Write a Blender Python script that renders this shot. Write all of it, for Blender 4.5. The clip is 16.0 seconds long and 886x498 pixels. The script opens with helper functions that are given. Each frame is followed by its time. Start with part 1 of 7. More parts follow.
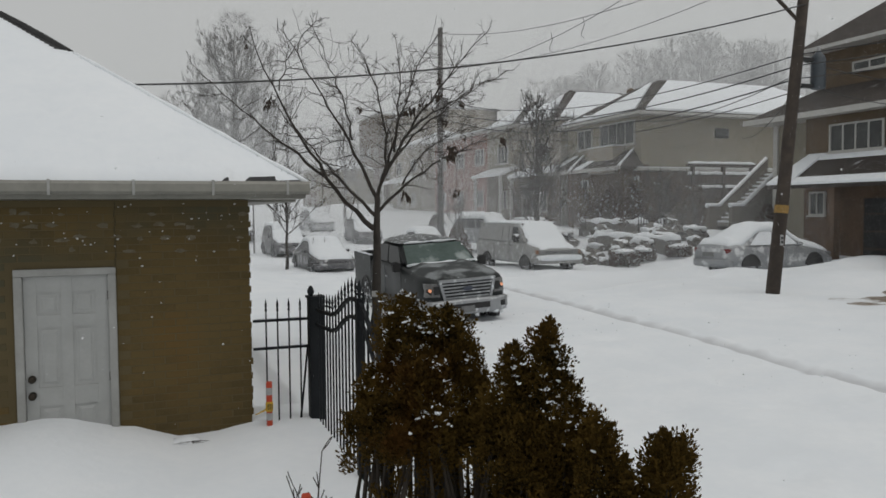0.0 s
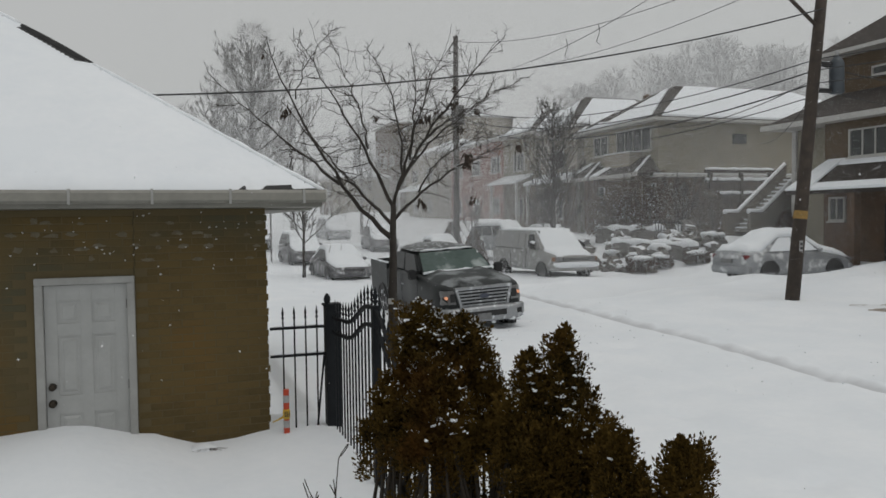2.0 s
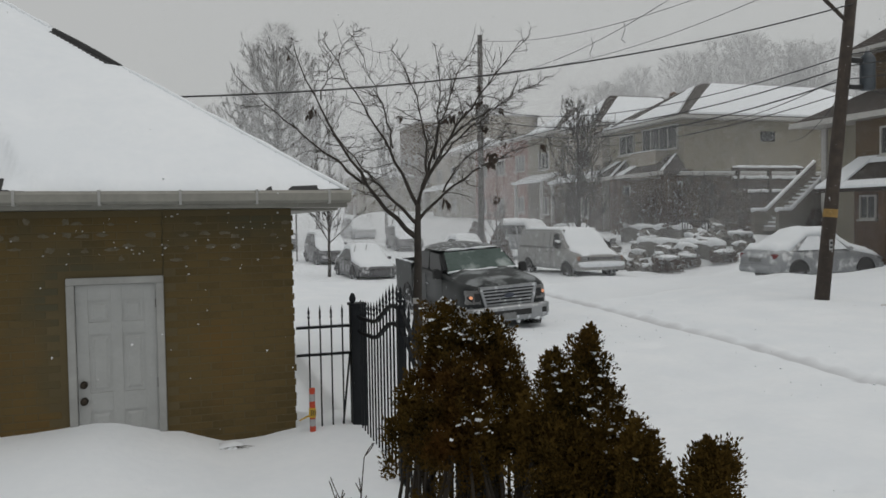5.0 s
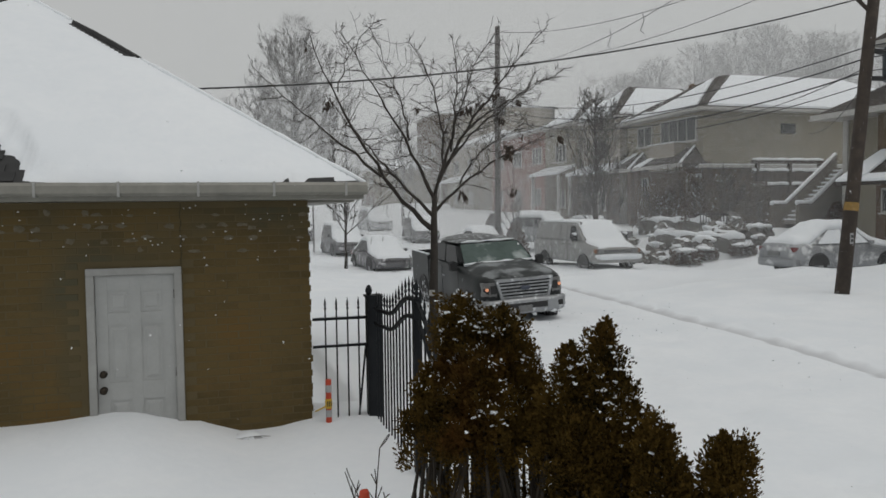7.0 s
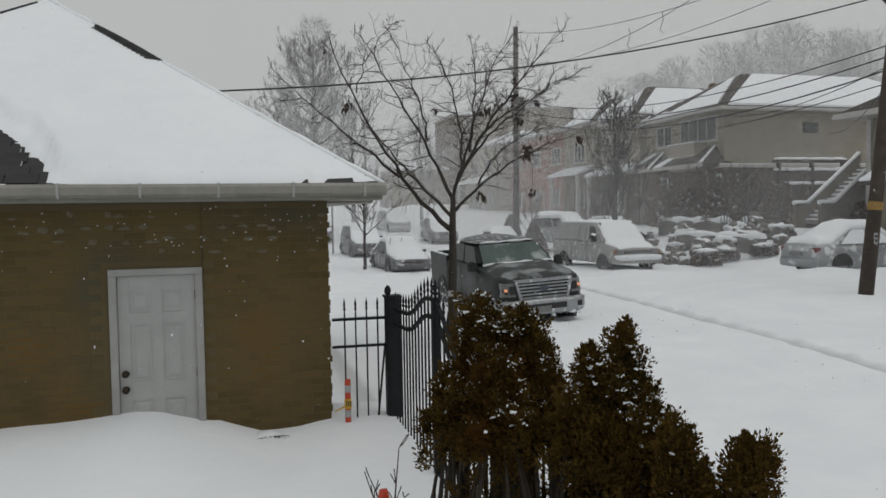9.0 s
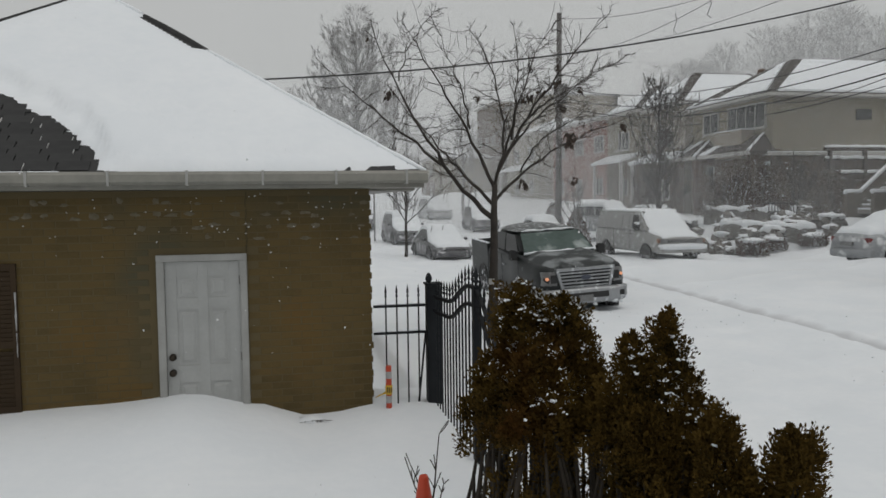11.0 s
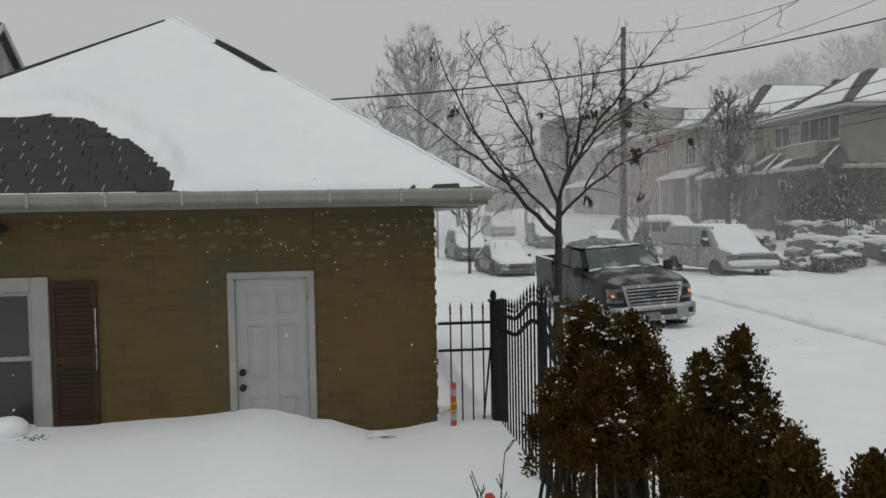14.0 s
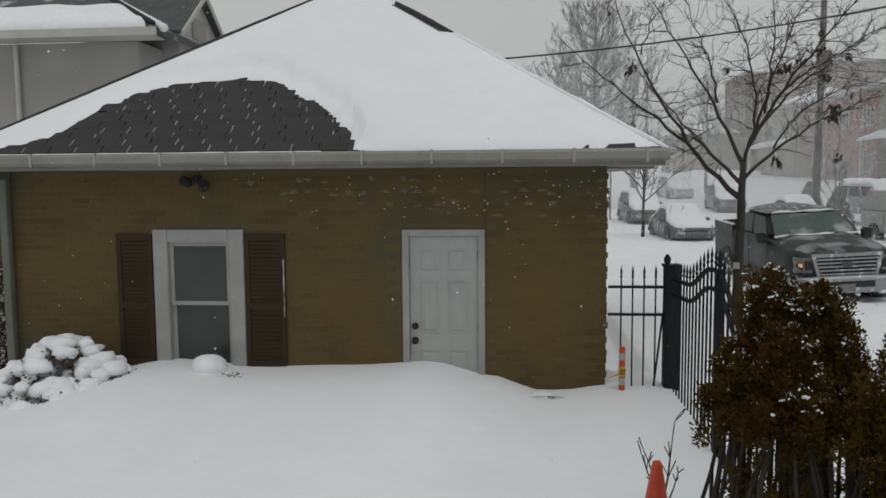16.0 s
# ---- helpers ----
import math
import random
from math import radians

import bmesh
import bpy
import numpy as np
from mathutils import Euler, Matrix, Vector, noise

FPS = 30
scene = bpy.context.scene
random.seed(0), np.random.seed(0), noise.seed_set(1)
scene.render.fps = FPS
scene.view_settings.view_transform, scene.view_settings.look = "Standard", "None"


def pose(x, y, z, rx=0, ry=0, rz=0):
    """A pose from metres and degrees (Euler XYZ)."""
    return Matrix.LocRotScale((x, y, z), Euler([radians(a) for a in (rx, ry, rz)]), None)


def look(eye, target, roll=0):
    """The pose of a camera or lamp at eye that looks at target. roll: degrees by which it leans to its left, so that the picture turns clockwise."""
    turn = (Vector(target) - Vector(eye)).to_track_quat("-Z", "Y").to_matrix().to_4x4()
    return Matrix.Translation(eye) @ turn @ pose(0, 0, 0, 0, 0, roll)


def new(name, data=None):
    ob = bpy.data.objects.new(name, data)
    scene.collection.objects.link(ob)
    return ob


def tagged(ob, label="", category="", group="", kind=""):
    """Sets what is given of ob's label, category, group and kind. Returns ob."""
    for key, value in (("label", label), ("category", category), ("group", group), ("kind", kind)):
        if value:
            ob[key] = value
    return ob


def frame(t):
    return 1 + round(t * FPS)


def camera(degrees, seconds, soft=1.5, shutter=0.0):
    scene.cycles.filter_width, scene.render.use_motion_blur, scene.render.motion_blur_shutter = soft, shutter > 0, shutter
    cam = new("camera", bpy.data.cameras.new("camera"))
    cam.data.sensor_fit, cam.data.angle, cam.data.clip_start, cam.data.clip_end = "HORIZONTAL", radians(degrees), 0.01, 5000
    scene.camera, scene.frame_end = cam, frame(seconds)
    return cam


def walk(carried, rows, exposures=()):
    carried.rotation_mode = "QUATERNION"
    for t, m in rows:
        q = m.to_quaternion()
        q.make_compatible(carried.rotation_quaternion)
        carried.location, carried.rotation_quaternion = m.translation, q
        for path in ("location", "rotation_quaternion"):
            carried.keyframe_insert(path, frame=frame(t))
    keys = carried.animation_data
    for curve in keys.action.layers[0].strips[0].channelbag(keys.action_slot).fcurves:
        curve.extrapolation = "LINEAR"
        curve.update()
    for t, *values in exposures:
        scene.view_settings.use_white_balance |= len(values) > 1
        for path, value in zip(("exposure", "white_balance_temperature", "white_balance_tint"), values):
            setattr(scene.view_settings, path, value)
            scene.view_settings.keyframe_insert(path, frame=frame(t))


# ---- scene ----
cam = camera(59.28, 16.0, soft=1.6)
PATH = [
    (0.0, pose(0.006, 0.025, 2.649, 87.20, 0.46, -20.46)),
    (0.5, pose(0.005, 0.020, 2.646, 87.25, 0.11, -21.11)),
    (1.0, pose(0.012, 0.024, 2.647, 87.34, -0.15, -21.15)),
    (1.5, pose(0.008, 0.020, 2.645, 87.69, 0.39, -20.18)),
    (2.0, pose(0.010, 0.016, 2.647, 87.77, 0.76, -19.26)),
    (2.5, pose(0.014, 0.013, 2.642, 87.87, 0.90, -18.83)),
    (3.0, pose(0.010, 0.006, 2.647, 87.83, 1.01, -18.35)),
    (3.5, pose(0.008, 0.002, 2.653, 87.62, 0.90, -17.62)),
    (3.7, pose(0.008, 0.010, 2.650, 87.76, 0.93, -17.44)),
    (5.8, pose(0.002, -0.003, 2.652, 87.70, 0.90, -17.47)),
    (6.0, pose(0.002, -0.003, 2.652, 87.48, 0.90, -17.27)),
    (6.5, pose(0.007, 0.001, 2.652, 87.26, 0.67, -16.97)),
    (7.0, pose(0.007, 0.001, 2.655, 87.17, 0.74, -16.24)),
    (7.5, pose(0.010, -0.002, 2.648, 87.42, 0.91, -16.27)),
    (8.0, pose(0.006, -0.002, 2.652, 87.24, 0.66, -15.80)),
    (8.5, pose(0.002, -0.004, 2.648, 87.19, 0.93, -15.25)),
    (9.0, pose(0.005, 0.001, 2.647, 87.27, 0.91, -14.88)),
    (9.5, pose(-0.000, -0.005, 2.647, 87.36, 0.90, -14.48)),
    (10.0, pose(-0.008, -0.007, 2.656, 87.00, 0.22, -13.93)),
    (10.2, pose(0.003, -0.015, 2.653, 86.83, 0.51, -12.18)),
    (12.3, pose(0.004, 0.007, 2.646, 85.42, 0.76, -11.62)),
    (12.5, pose(0.004, 0.007, 2.646, 85.20, 0.76, -11.47)),
    (13.0, pose(-0.005, 0.009, 2.649, 85.51, 0.85, -11.29)),
    (13.5, pose(-0.010, -0.001, 2.649, 87.49, 0.82, -9.14)),
    (14.0, pose(-0.013, -0.013, 2.654, 87.71, 1.07, -7.22)),
    (14.5, pose(-0.020, -0.018, 2.654, 87.78, 1.26, -4.38)),
    (15.0, pose(-0.024, -0.024, 2.657, 87.98, 1.60, -0.24)),
    (15.5, pose(-0.026, -0.034, 2.654, 87.10, 1.55, 2.84)),
    (16.0, pose(-0.021, -0.026, 2.653, 84.95, 0.44, 5.28)),
]
walk(cam, PATH, ((0.0, 0.0), (16.0, 0.0)))

# ---- world and light: heavy overcast in a snow squall ----
world = bpy.data.worlds.new("overcast_sky")
scene.world = world
world.use_nodes = True
wn, wl = world.node_tree.nodes, world.node_tree.links
wn.clear()
w_out = wn.new("ShaderNodeOutputWorld")
w_bg = wn.new("ShaderNodeBackground")
w_sky = wn.new("ShaderNodeTexSky")
w_sky.sky_type, w_sky.sun_disc = "NISHITA", False
w_sky.sun_elevation, w_sky.sun_rotation = radians(68), radians(147)
w_sky.dust_density = 6.0
w_hsv = wn.new("ShaderNodeHueSaturation")
w_hsv.inputs["Saturation"].default_value = 0.12
w_mix = wn.new("ShaderNodeMix")
w_mix.data_type = "RGBA"
w_mix.inputs["Factor"].default_value = 0.88
w_mix.inputs["B"].default_value = (5.10, 5.20, 5.16, 1)
wl.new(w_sky.outputs["Color"], w_hsv.inputs["Color"])
wl.new(w_hsv.outputs["Color"], w_mix.inputs["A"])
wl.new(w_mix.outputs["Result"], w_bg.inputs["Color"])
w_bg.inputs["Strength"].default_value = 0.096
wl.new(w_bg.outputs["Background"], w_out.inputs["Surface"])
sun = new("sun", bpy.data.lights.new("sun", "SUN"))
sun.data.energy, sun.data.angle, sun.data.color = 0.55, radians(40), (1.0, 0.97, 0.93)
sun.matrix_world = look((9, -14, 45), (0, 0, 0))


# ---- materials ----
def ramp(nodes, links, source, stops):
    r = nodes.new("ShaderNodeValToRGB")
    el = r.color_ramp.elements
    while len(el) < len(stops):
        el.new(0.5)
    for e, (p, c) in zip(el, stops):
        e.position, e.color = p, (*c, 1)
    links.new(source, r.inputs["Fac"])
    return r.outputs["Color"]


def mat(name, a, b=None, rough=0.7, metal=0.0, scale=6.0, fine=60.0, bump=0.15, dist=0.01, spread=0.0, stain=None, island=False, spec=0.5, stain2=None, world=False):
    """A surface between two colours at two scales, with relief; spread varies it from piece to piece."""
    m = bpy.data.materials.new(name)
    m.use_nodes = True
    n, l = m.node_tree.nodes, m.node_tree.links
    p = n["Principled BSDF"]
    p.inputs["Roughness"].default_value, p.inputs["Metallic"].default_value = rough, metal
    p.inputs["Specular IOR Level"].default_value = spec
    co = n.new("ShaderNodeNewGeometry").outputs["Position"] if world else n.new("ShaderNodeTexCoord").outputs["Object"]
    b = b or tuple(c * 0.75 for c in a)
    big = n.new("ShaderNodeTexNoise")
    big.inputs["Scale"].default_value, big.inputs["Detail"].default_value = scale, 5
    l.new(co, big.inputs["Vector"])
    small = n.new("ShaderNodeTexNoise")
    small.inputs["Scale"].default_value, small.inputs["Detail"].default_value = fine, 3
    l.new(co, small.inputs["Vector"])
    add = n.new("ShaderNodeMath")
    add.operation, add.inputs[1].default_value = "MULTIPLY_ADD", 0.35
    l.new(small.outputs["Fac"], add.inputs[0])
    l.new(big.outputs["Fac"], add.inputs[2])
    fac = add.outputs[0]
    if spread:
        if island:
            rnd = n.new("ShaderNodeNewGeometry").outputs["Random Per Island"]
        else:
            rnd = n.new("ShaderNodeObjectInfo").outputs["Random"]
        ad = n.new("ShaderNodeMath")
        ad.operation, ad.inputs[1].default_value = "MULTIPLY_ADD", spread
        l.new(rnd, ad.inputs[0])
        l.new(fac, ad.inputs[2])
        fac = ad.outputs[0]
    lo = 0.42 + spread * 0.3
    stops = [(lo, a), (min(lo + 0.4, 0.99), b)]
    col = ramp(n, l, fac, stops)
    for stain in (stain, stain2):
        if not stain:
            continue
        st = n.new("ShaderNodeTexNoise")
        st.inputs["Scale"].default_value, st.inputs["Detail"].default_value = stain[1], 8
        l.new(co, st.inputs["Vector"])
        mask = ramp(n, l, st.outputs["Fac"], [(stain[2], (0, 0, 0)), (stain[2] + 0.12, (1, 1, 1))])
        mx = n.new("ShaderNodeMix")
        mx.data_type = "RGBA"
        mx.inputs["B"].default_value = (*stain[0], 1)
        l.new(mask, mx.inputs["Factor"])
        l.new(col, mx.inputs["A"])
        col = mx.outputs["Result"]
    l.new(col, p.inputs["Base Color"])
    if bump:
        bp = n.new("ShaderNodeBump")
        bp.inputs["Strength"].default_value, bp.inputs["Distance"].default_value = bump, dist
        l.new(fac, bp.inputs["Height"])
        l.new(bp.outputs["Normal"], p.inputs["Normal"])
    return m


M = {}
M["snow"] = mat("snow", (0.84, 0.86, 0.88), (0.78, 0.81, 0.84), 0.75, scale=0.9, fine=9, bump=0.35, dist=0.06, spec=0.2)
M["snow_fine"] = mat("snow_fine", (0.85, 0.87, 0.89), (0.77, 0.80, 0.83), 0.75, scale=5, fine=40, bump=0.3, dist=0.02, spec=0.2)
M["snow_dirty"] = mat("snow_dirty", (0.62, 0.62, 0.62), (0.45, 0.44, 0.42), 0.8, scale=3, fine=25, bump=0.4, dist=0.03)
M["brick"] = mat("brick", (0.074, 0.054, 0.023), (0.115, 0.081, 0.032), 0.9, scale=1.1, fine=45, bump=0.45, dist=0.006, spread=0.28, stain=((0.130, 0.080, 0.026), 0.8, 0.55), stain2=((0.080, 0.072, 0.043), 0.5, 0.49), world=True, spec=0.25)
M["brick_far"] = mat("brick_joined", (0.074, 0.054, 0.023), (0.115, 0.081, 0.032), 0.9, scale=1.1, fine=45, bump=0.45, dist=0.006, spread=0.28, stain=((0.130, 0.080, 0.026), 0.8, 0.55), stain2=((0.080, 0.072, 0.043), 0.5, 0.49), world=True, spec=0.25, island=True)
M["mortar"] = mat("mortar", (0.112, 0.086, 0.039), (0.092, 0.070, 0.032), 0.9, scale=2, fine=40, bump=0.3)
M["white_paint"] = mat("white_paint", (0.36, 0.36, 0.345), (0.29, 0.29, 0.275), 0.45, scale=4, fine=30, bump=0.05)
M["door_paint"] = mat("door_paint", (0.40, 0.405, 0.395), (0.345, 0.35, 0.34), 0.4, scale=3, fine=30, bump=0.04)
M["gutter"] = mat("gutter_paint", (0.265, 0.258, 0.225), (0.195, 0.19, 0.167), 0.5, scale=3, fine=20, bump=0.06)
M["shingle"] = mat("shingle", (0.019, 0.0195, 0.0195), (0.033, 0.033, 0.033), 0.85, scale=5, fine=120, bump=0.4, dist=0.004, spread=0.25)
M["shingle_far"] = mat("shingle_joined", (0.019, 0.0195, 0.0195), (0.033, 0.033, 0.033), 0.85, scale=5, fine=120, bump=0.4, spread=0.25, island=True)
M["iron"] = mat("iron_paint", (0.007, 0.008, 0.010), (0.013, 0.015, 0.017), 0.6, scale=8, fine=70, bump=0.1, spec=0.2)
M["knob"] = mat("dark_bronze", (0.03, 0.026, 0.022), (0.05, 0.04, 0.03), 0.35, 0.8, bump=0.02)
M["shutter"] = mat("shutter_paint", (0.054, 0.036, 0.021), (0.041, 0.028, 0.017), 0.75, scale=4, fine=40, bump=0.1, spec=0.15)
M["bark"] = mat("bark", (0.050, 0.041, 0.034), (0.028, 0.024, 0.020), 0.9, scale=9, fine=60, bump=0.5, dist=0.01)
# bark with distance haze mixed into its colour, for farther trees and poles
M["bark_far"] = mat("hazed_bark", (0.155, 0.148, 0.142), (0.11, 0.104, 0.10), 0.9, scale=5, fine=30, bump=0.2)
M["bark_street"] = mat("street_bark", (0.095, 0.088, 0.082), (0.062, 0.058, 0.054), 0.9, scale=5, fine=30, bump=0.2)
# paler again: haze put into the colour of the tall tree
M["hazed_pale"] = mat("pale_hazed_bark", (0.30, 0.295, 0.29), (0.23, 0.225, 0.22), 0.9, scale=5, fine=30, bump=0.2)
M["pole_wood"] = mat("pole_wood", (0.075, 0.058, 0.046), (0.045, 0.036, 0.030), 0.9, scale=5, fine=50, bump=0.5)
M["orange"] = mat("orange_plastic", (0.52, 0.058, 0.018), (0.42, 0.045, 0.014), 0.5, scale=6, fine=30, bump=0.03)
M["reflective"] = mat("reflective_tape", (0.42, 0.42, 0.42), (0.32, 0.32, 0.32), 0.4)
M["yellow"] = mat("yellow_plastic", (0.65, 0.42, 0.03), (0.5, 0.3, 0.02), 0.5, scale=10)
M["yellow_worn"] = mat("worn_yellow", (0.36, 0.22, 0.06), (0.24, 0.15, 0.05), 0.8, scale=12, fine=60)
M["black"] = mat("black_plastic", (0.012, 0.012, 0.013), (0.02, 0.02, 0.02), 0.6)
M["shingle_grey"] = mat("grey_shingle", (0.058, 0.064, 0.064), (0.085, 0.092, 0.092), 0.9, scale=4, fine=60, bump=0.3, stain=((0.6, 0.62, 0.63), 1.5, 0.6))
M["cable"] = mat("cable_black", (0.03, 0.03, 0.032), (0.05, 0.05, 0.05), 0.7, bump=0)


def glass(name, tint=(0.03, 0.035, 0.04), rough=0.06):
    m = mat(name, tint, tuple(c * 0.7 for c in tint), rough, scale=2, bump=0.0)
    return m


M["pane"] = glass("window_glass", (0.05, 0.054, 0.052), 0.2)


# ---- mesh helpers ----
def box(bm, x0, y0, z0, x1, y1, z1, m=None):
    vs = [bm.verts.new(Vector(c) if m is None else m @ Vector(c)) for c in ((x0, y0, z0), (x1, y0, z0), (x1, y1, z0), (x0, y1, z0), (x0, y0, z1), (x1, y0, z1), (x1, y1, z1), (x0, y1, z1))]
    for q in ((3, 2, 1, 0), (4, 5, 6, 7), (0, 1, 5, 4), (1, 2, 6, 5), (2, 3, 7, 6), (3, 0, 4, 7)):
        bm.faces.new([vs[i] for i in q])
    return vs


def tube(bm, pts, radii, sides=8, caps=True):
    """A round bar along points."""
    pts = [Vector(p) for p in pts]
    rings, side = [], None
    for i, p in enumerate(pts):
        d = (pts[min(i + 1, len(pts) - 1)] - pts[max(i - 1, 0)]).normalized()
        if side is None:
            side = d.cross(Vector((0, 0, 1)) if abs(d.z) < 0.9 else Vector((0, 1, 0))).normalized()
        else:
            side = (side - d * side.dot(d)).normalized()
        up = d.cross(side)
        r = radii[i] if isinstance(radii, (list, tuple)) else radii
        rings.append([bm.verts.new(p + (side * math.cos(k) + up * math.sin(k)) * r) for k in (2 * math.pi * j / sides for j in range(sides))])
    for a, b in zip(rings, rings[1:]):
        for j in range(sides):
            bm.faces.new((a[j], a[(j + 1) % sides], b[(j + 1) % sides], b[j]))
    if caps:
        bm.faces.new(rings[0][::-1])
        bm.faces.new(rings[-1])


def lathe(bm, profile, m=None, sides=16):
    """A turned body from (radius, height) pairs about z."""
    rings = []
    for r, z in profile:
        rings.append([bm.verts.new((m or Matrix()) @ Vector((max(r, 0.0005) * math.cos(k), max(r, 0.0005) * math.sin(k), z))) for k in (2 * math.pi * j / sides for j in range(sides))])
    for a, b in zip(rings, rings[1:]):
        for j in range(sides):
            bm.faces.new((a[j], a[(j + 1) % sides], b[(j + 1) % sides], b[j]))
    bm.faces.new(rings[0][::-1])
    bm.faces.new(rings[-1])


def prism(bm, outline, y0, y1, m=None):
    """An outline in x and z pushed out from y0 to y1."""
    m = m or Matrix()
    a = [bm.verts.new(m @ Vector((x, y0, z))) for x, z in outline]
    b = [bm.verts.new(m @ Vector((x, y1, z))) for x, z in outline]
    n = len(outline)
    bm.faces.new(a)
    bm.faces.new(b[::-1])
    for i in range(n):
        bm.faces.new((a[i], b[i], b[(i + 1) % n], a[(i + 1) % n]))


def blob(bm, c, r, rng, squash=0.75, seg=14, rough=0.18):
    """A lumpy mound."""
    c = Vector(c)
    rings = []
    for i in range(seg // 2 + 1):
        th = math.pi * i / (seg // 2)
        ring = []
        for j in range(seg):
            ph = 2 * math.pi * j / seg
            v = Vector((math.sin(th) * math.cos(ph), math.sin(th) * math.sin(ph), math.cos(th)))
            k = r * (1 + rough * noise.noise((c + v * r) * (1.4 / r)))
            ring.append(bm.verts.new(c + Vector((v.x * k, v.y * k, v.z * k * squash))))
        rings.append(ring)
    for a, b in zip(rings, rings[1:]):
        for j in range(seg):
            bm.faces.new((a[j], b[j], b[(j + 1) % seg], a[(j + 1) % seg]))


def mesh_of(name, bm, material, smooth=False, bevel=0.0, recalc=True):
    if bevel:
        bmesh.ops.bevel(bm, geom=bm.edges[:], offset=bevel, segments=2, affect="EDGES", clamp_overlap=True)
    if recalc:
        bmesh.ops.recalc_face_normals(bm, faces=bm.faces[:])
    me = bpy.data.meshes.new(name)
    bm.to_mesh(me)
    bm.free()
    me.materials.append(M[material] if isinstance(material, str) else material)
    if smooth:
        me.polygons.foreach_set("use_smooth", [True] * len(me.polygons))
    return me


def part(name, bm, material, parent, label="", smooth=False, bevel=0.0, recalc=True):
    ob = new(name, mesh_of(name, bm, material, smooth, bevel, recalc))
    ob.parent = parent
    return tagged(ob, label)


def thing(name, label, category, at=None, group="", kind=""):
    ob = new(name)
    ob.empty_display_size = 0.1
    ob.matrix_world = at or Matrix()
    return tagged(ob, label, category, group, kind)


def solid(name, bm, material, label, category="", kind="structure", smooth=False, bevel=0.0, group="", recalc=True):
    return tagged(new(name, mesh_of(name, bm, material, smooth, bevel, recalc)), label, category, group, kind)


def bump_noise(x, y, s, seed=0.0):
    return noise.noise(Vector((x * s, y * s, seed)))


def smooth_step(a, b, x):
    t = min(max((x - a) / (b - a), 0.0), 1.0)
    return t * t * (3 - 2 * t)


# ---- ground: one sheet of snow over yard, street and lots ----
CREST = ((-7.5, 0.15), (-5.9, 0.22), (-5.0, 0.45), (-3.9, 0.66), (-2.9, 0.60), (-1.83, 0.63), (-0.95, 0.68), (-0.3, 0.54), (0.27, 0.38), (0.6, 0.40), (0.95, 0.46), (1.5, 0.48))


def crest(x):
    for (xa, za), (xb, zb) in zip(CREST, CREST[1:]):
        if x <= xb:
            return za + (zb - za) * smooth_step(xa, xb, max(x, xa))
    return CREST[-1][1]


def track_x(y):
    return 9.0 + 0.115 * (y - 4) - 0.0012 * (y - 4) ** 2


def ground_z(x, y):
    z = 0.16 + 0.05 * bump_noise(x, y, 0.25, 1) + 0.02 * bump_noise(x, y, 1.1, 2)
    # the yard on this side of the fence lies deep
    yard = 1 - smooth_step(1.45, 2.3, x + 0.12 * bump_noise(y, 3, 0.8))
    yard *= 1 - smooth_step(8.8, 9.6, y) * smooth_step(0.9, 1.3, x)
    deep = 0.46 + 0.06 * bump_noise(x, y, 0.35, 4)
    deep += (crest(x) - deep) * smooth_step(5.6, 7.6, y)
    z += (deep - z) * yard
    # verge under the street tree
    if x > 1.5:
        z += 0.14 * smooth_step(4.6, 3.2, x) * (1 - yard)
        # packed wheel ruts and the windrow beside them
        d = x - track_x(y)
        if -1 < y < 60:
            z += -0.10 * math.exp(-((d / 0.22) ** 2)) + 0.09 * smooth_step(0.1, 0.8, d) * smooth_step(4.5, 3.0, d) + 0.05 * math.exp(-(((d + 0.7) / 0.4) ** 2))
            d2 = d + 1.75
            z -= 0.03 * math.exp(-((d2 / 0.25) ** 2))
        if -2 < x < 16 and y < 40:
            z += (0.030 * max(0.0, bump_noise(x, y, 2.6, 7)) - 0.05 * smooth_step(0.28, 0.55, bump_noise(x, y, 1.9, 17)) - 0.03 * smooth_step(0.3, 0.5, bump_noise(x, y, 3.3, 23))) * smooth_step(3, 5, x)
        # banks along the far kerb, round the pole and the parked car
        z += 0.30 * smooth_step(12.6, 14.8, x) * (0.6 + 0.6 * bump_noise(x, y, 0.3, 9)) * smooth_step(34, 26, y)
        z += 0.35 * math.exp(-(((x - 19.5) / 2.2) ** 2 + ((y - 17.6) / 1.7) ** 2))
        z += 0.25 * math.exp(-(((x - 17.2) / 1.6) ** 2 + ((y - 21.8) / 1.3) ** 2)) + 0.28 * math.exp(-(((x - 21.5) / 2.0) ** 2 + ((y - 20.2) / 0.9) ** 2))
        z += 0.30 * math.exp(-(((x - 22.6) / 1.9) ** 2 + ((y - 30.2) / 1.4) ** 2)) + 0.22 * math.exp(-(((x - 20.0) / 1.2) ** 2 + ((y - 25.6) / 0.8) ** 2))
        z += 0.20 * math.exp(-(((x - 18.4) / 1.0) ** 2 + ((y - 21.0) / 0.8) ** 2)) + 0.22 * math.exp(-(((x - 23.6) / 1.6) ** 2 + ((y - 20.0) / 1.2) ** 2))
        # front lots climb towards the houses
        z += 1.35 * smooth_step(17.5, 24.5, x) * smooth_step(25, 29, y) + 0.35 * smooth_step(18, 24, x) * smooth_step(29, 25, y)
    # the street climbs in the distance
    z += 0.035 * max(0.0, min(y, 160) - 44) * smooth_step(40, 60, y) * smooth_step(-20, 0, x)
    return z


def graded(spans):
    out = []
    for a, b, s in spans:
        n = max(1, round((b - a) / s))
        out += [a + (b - a) * i / n for i in range(n)]
    return out + [spans[-1][1]]


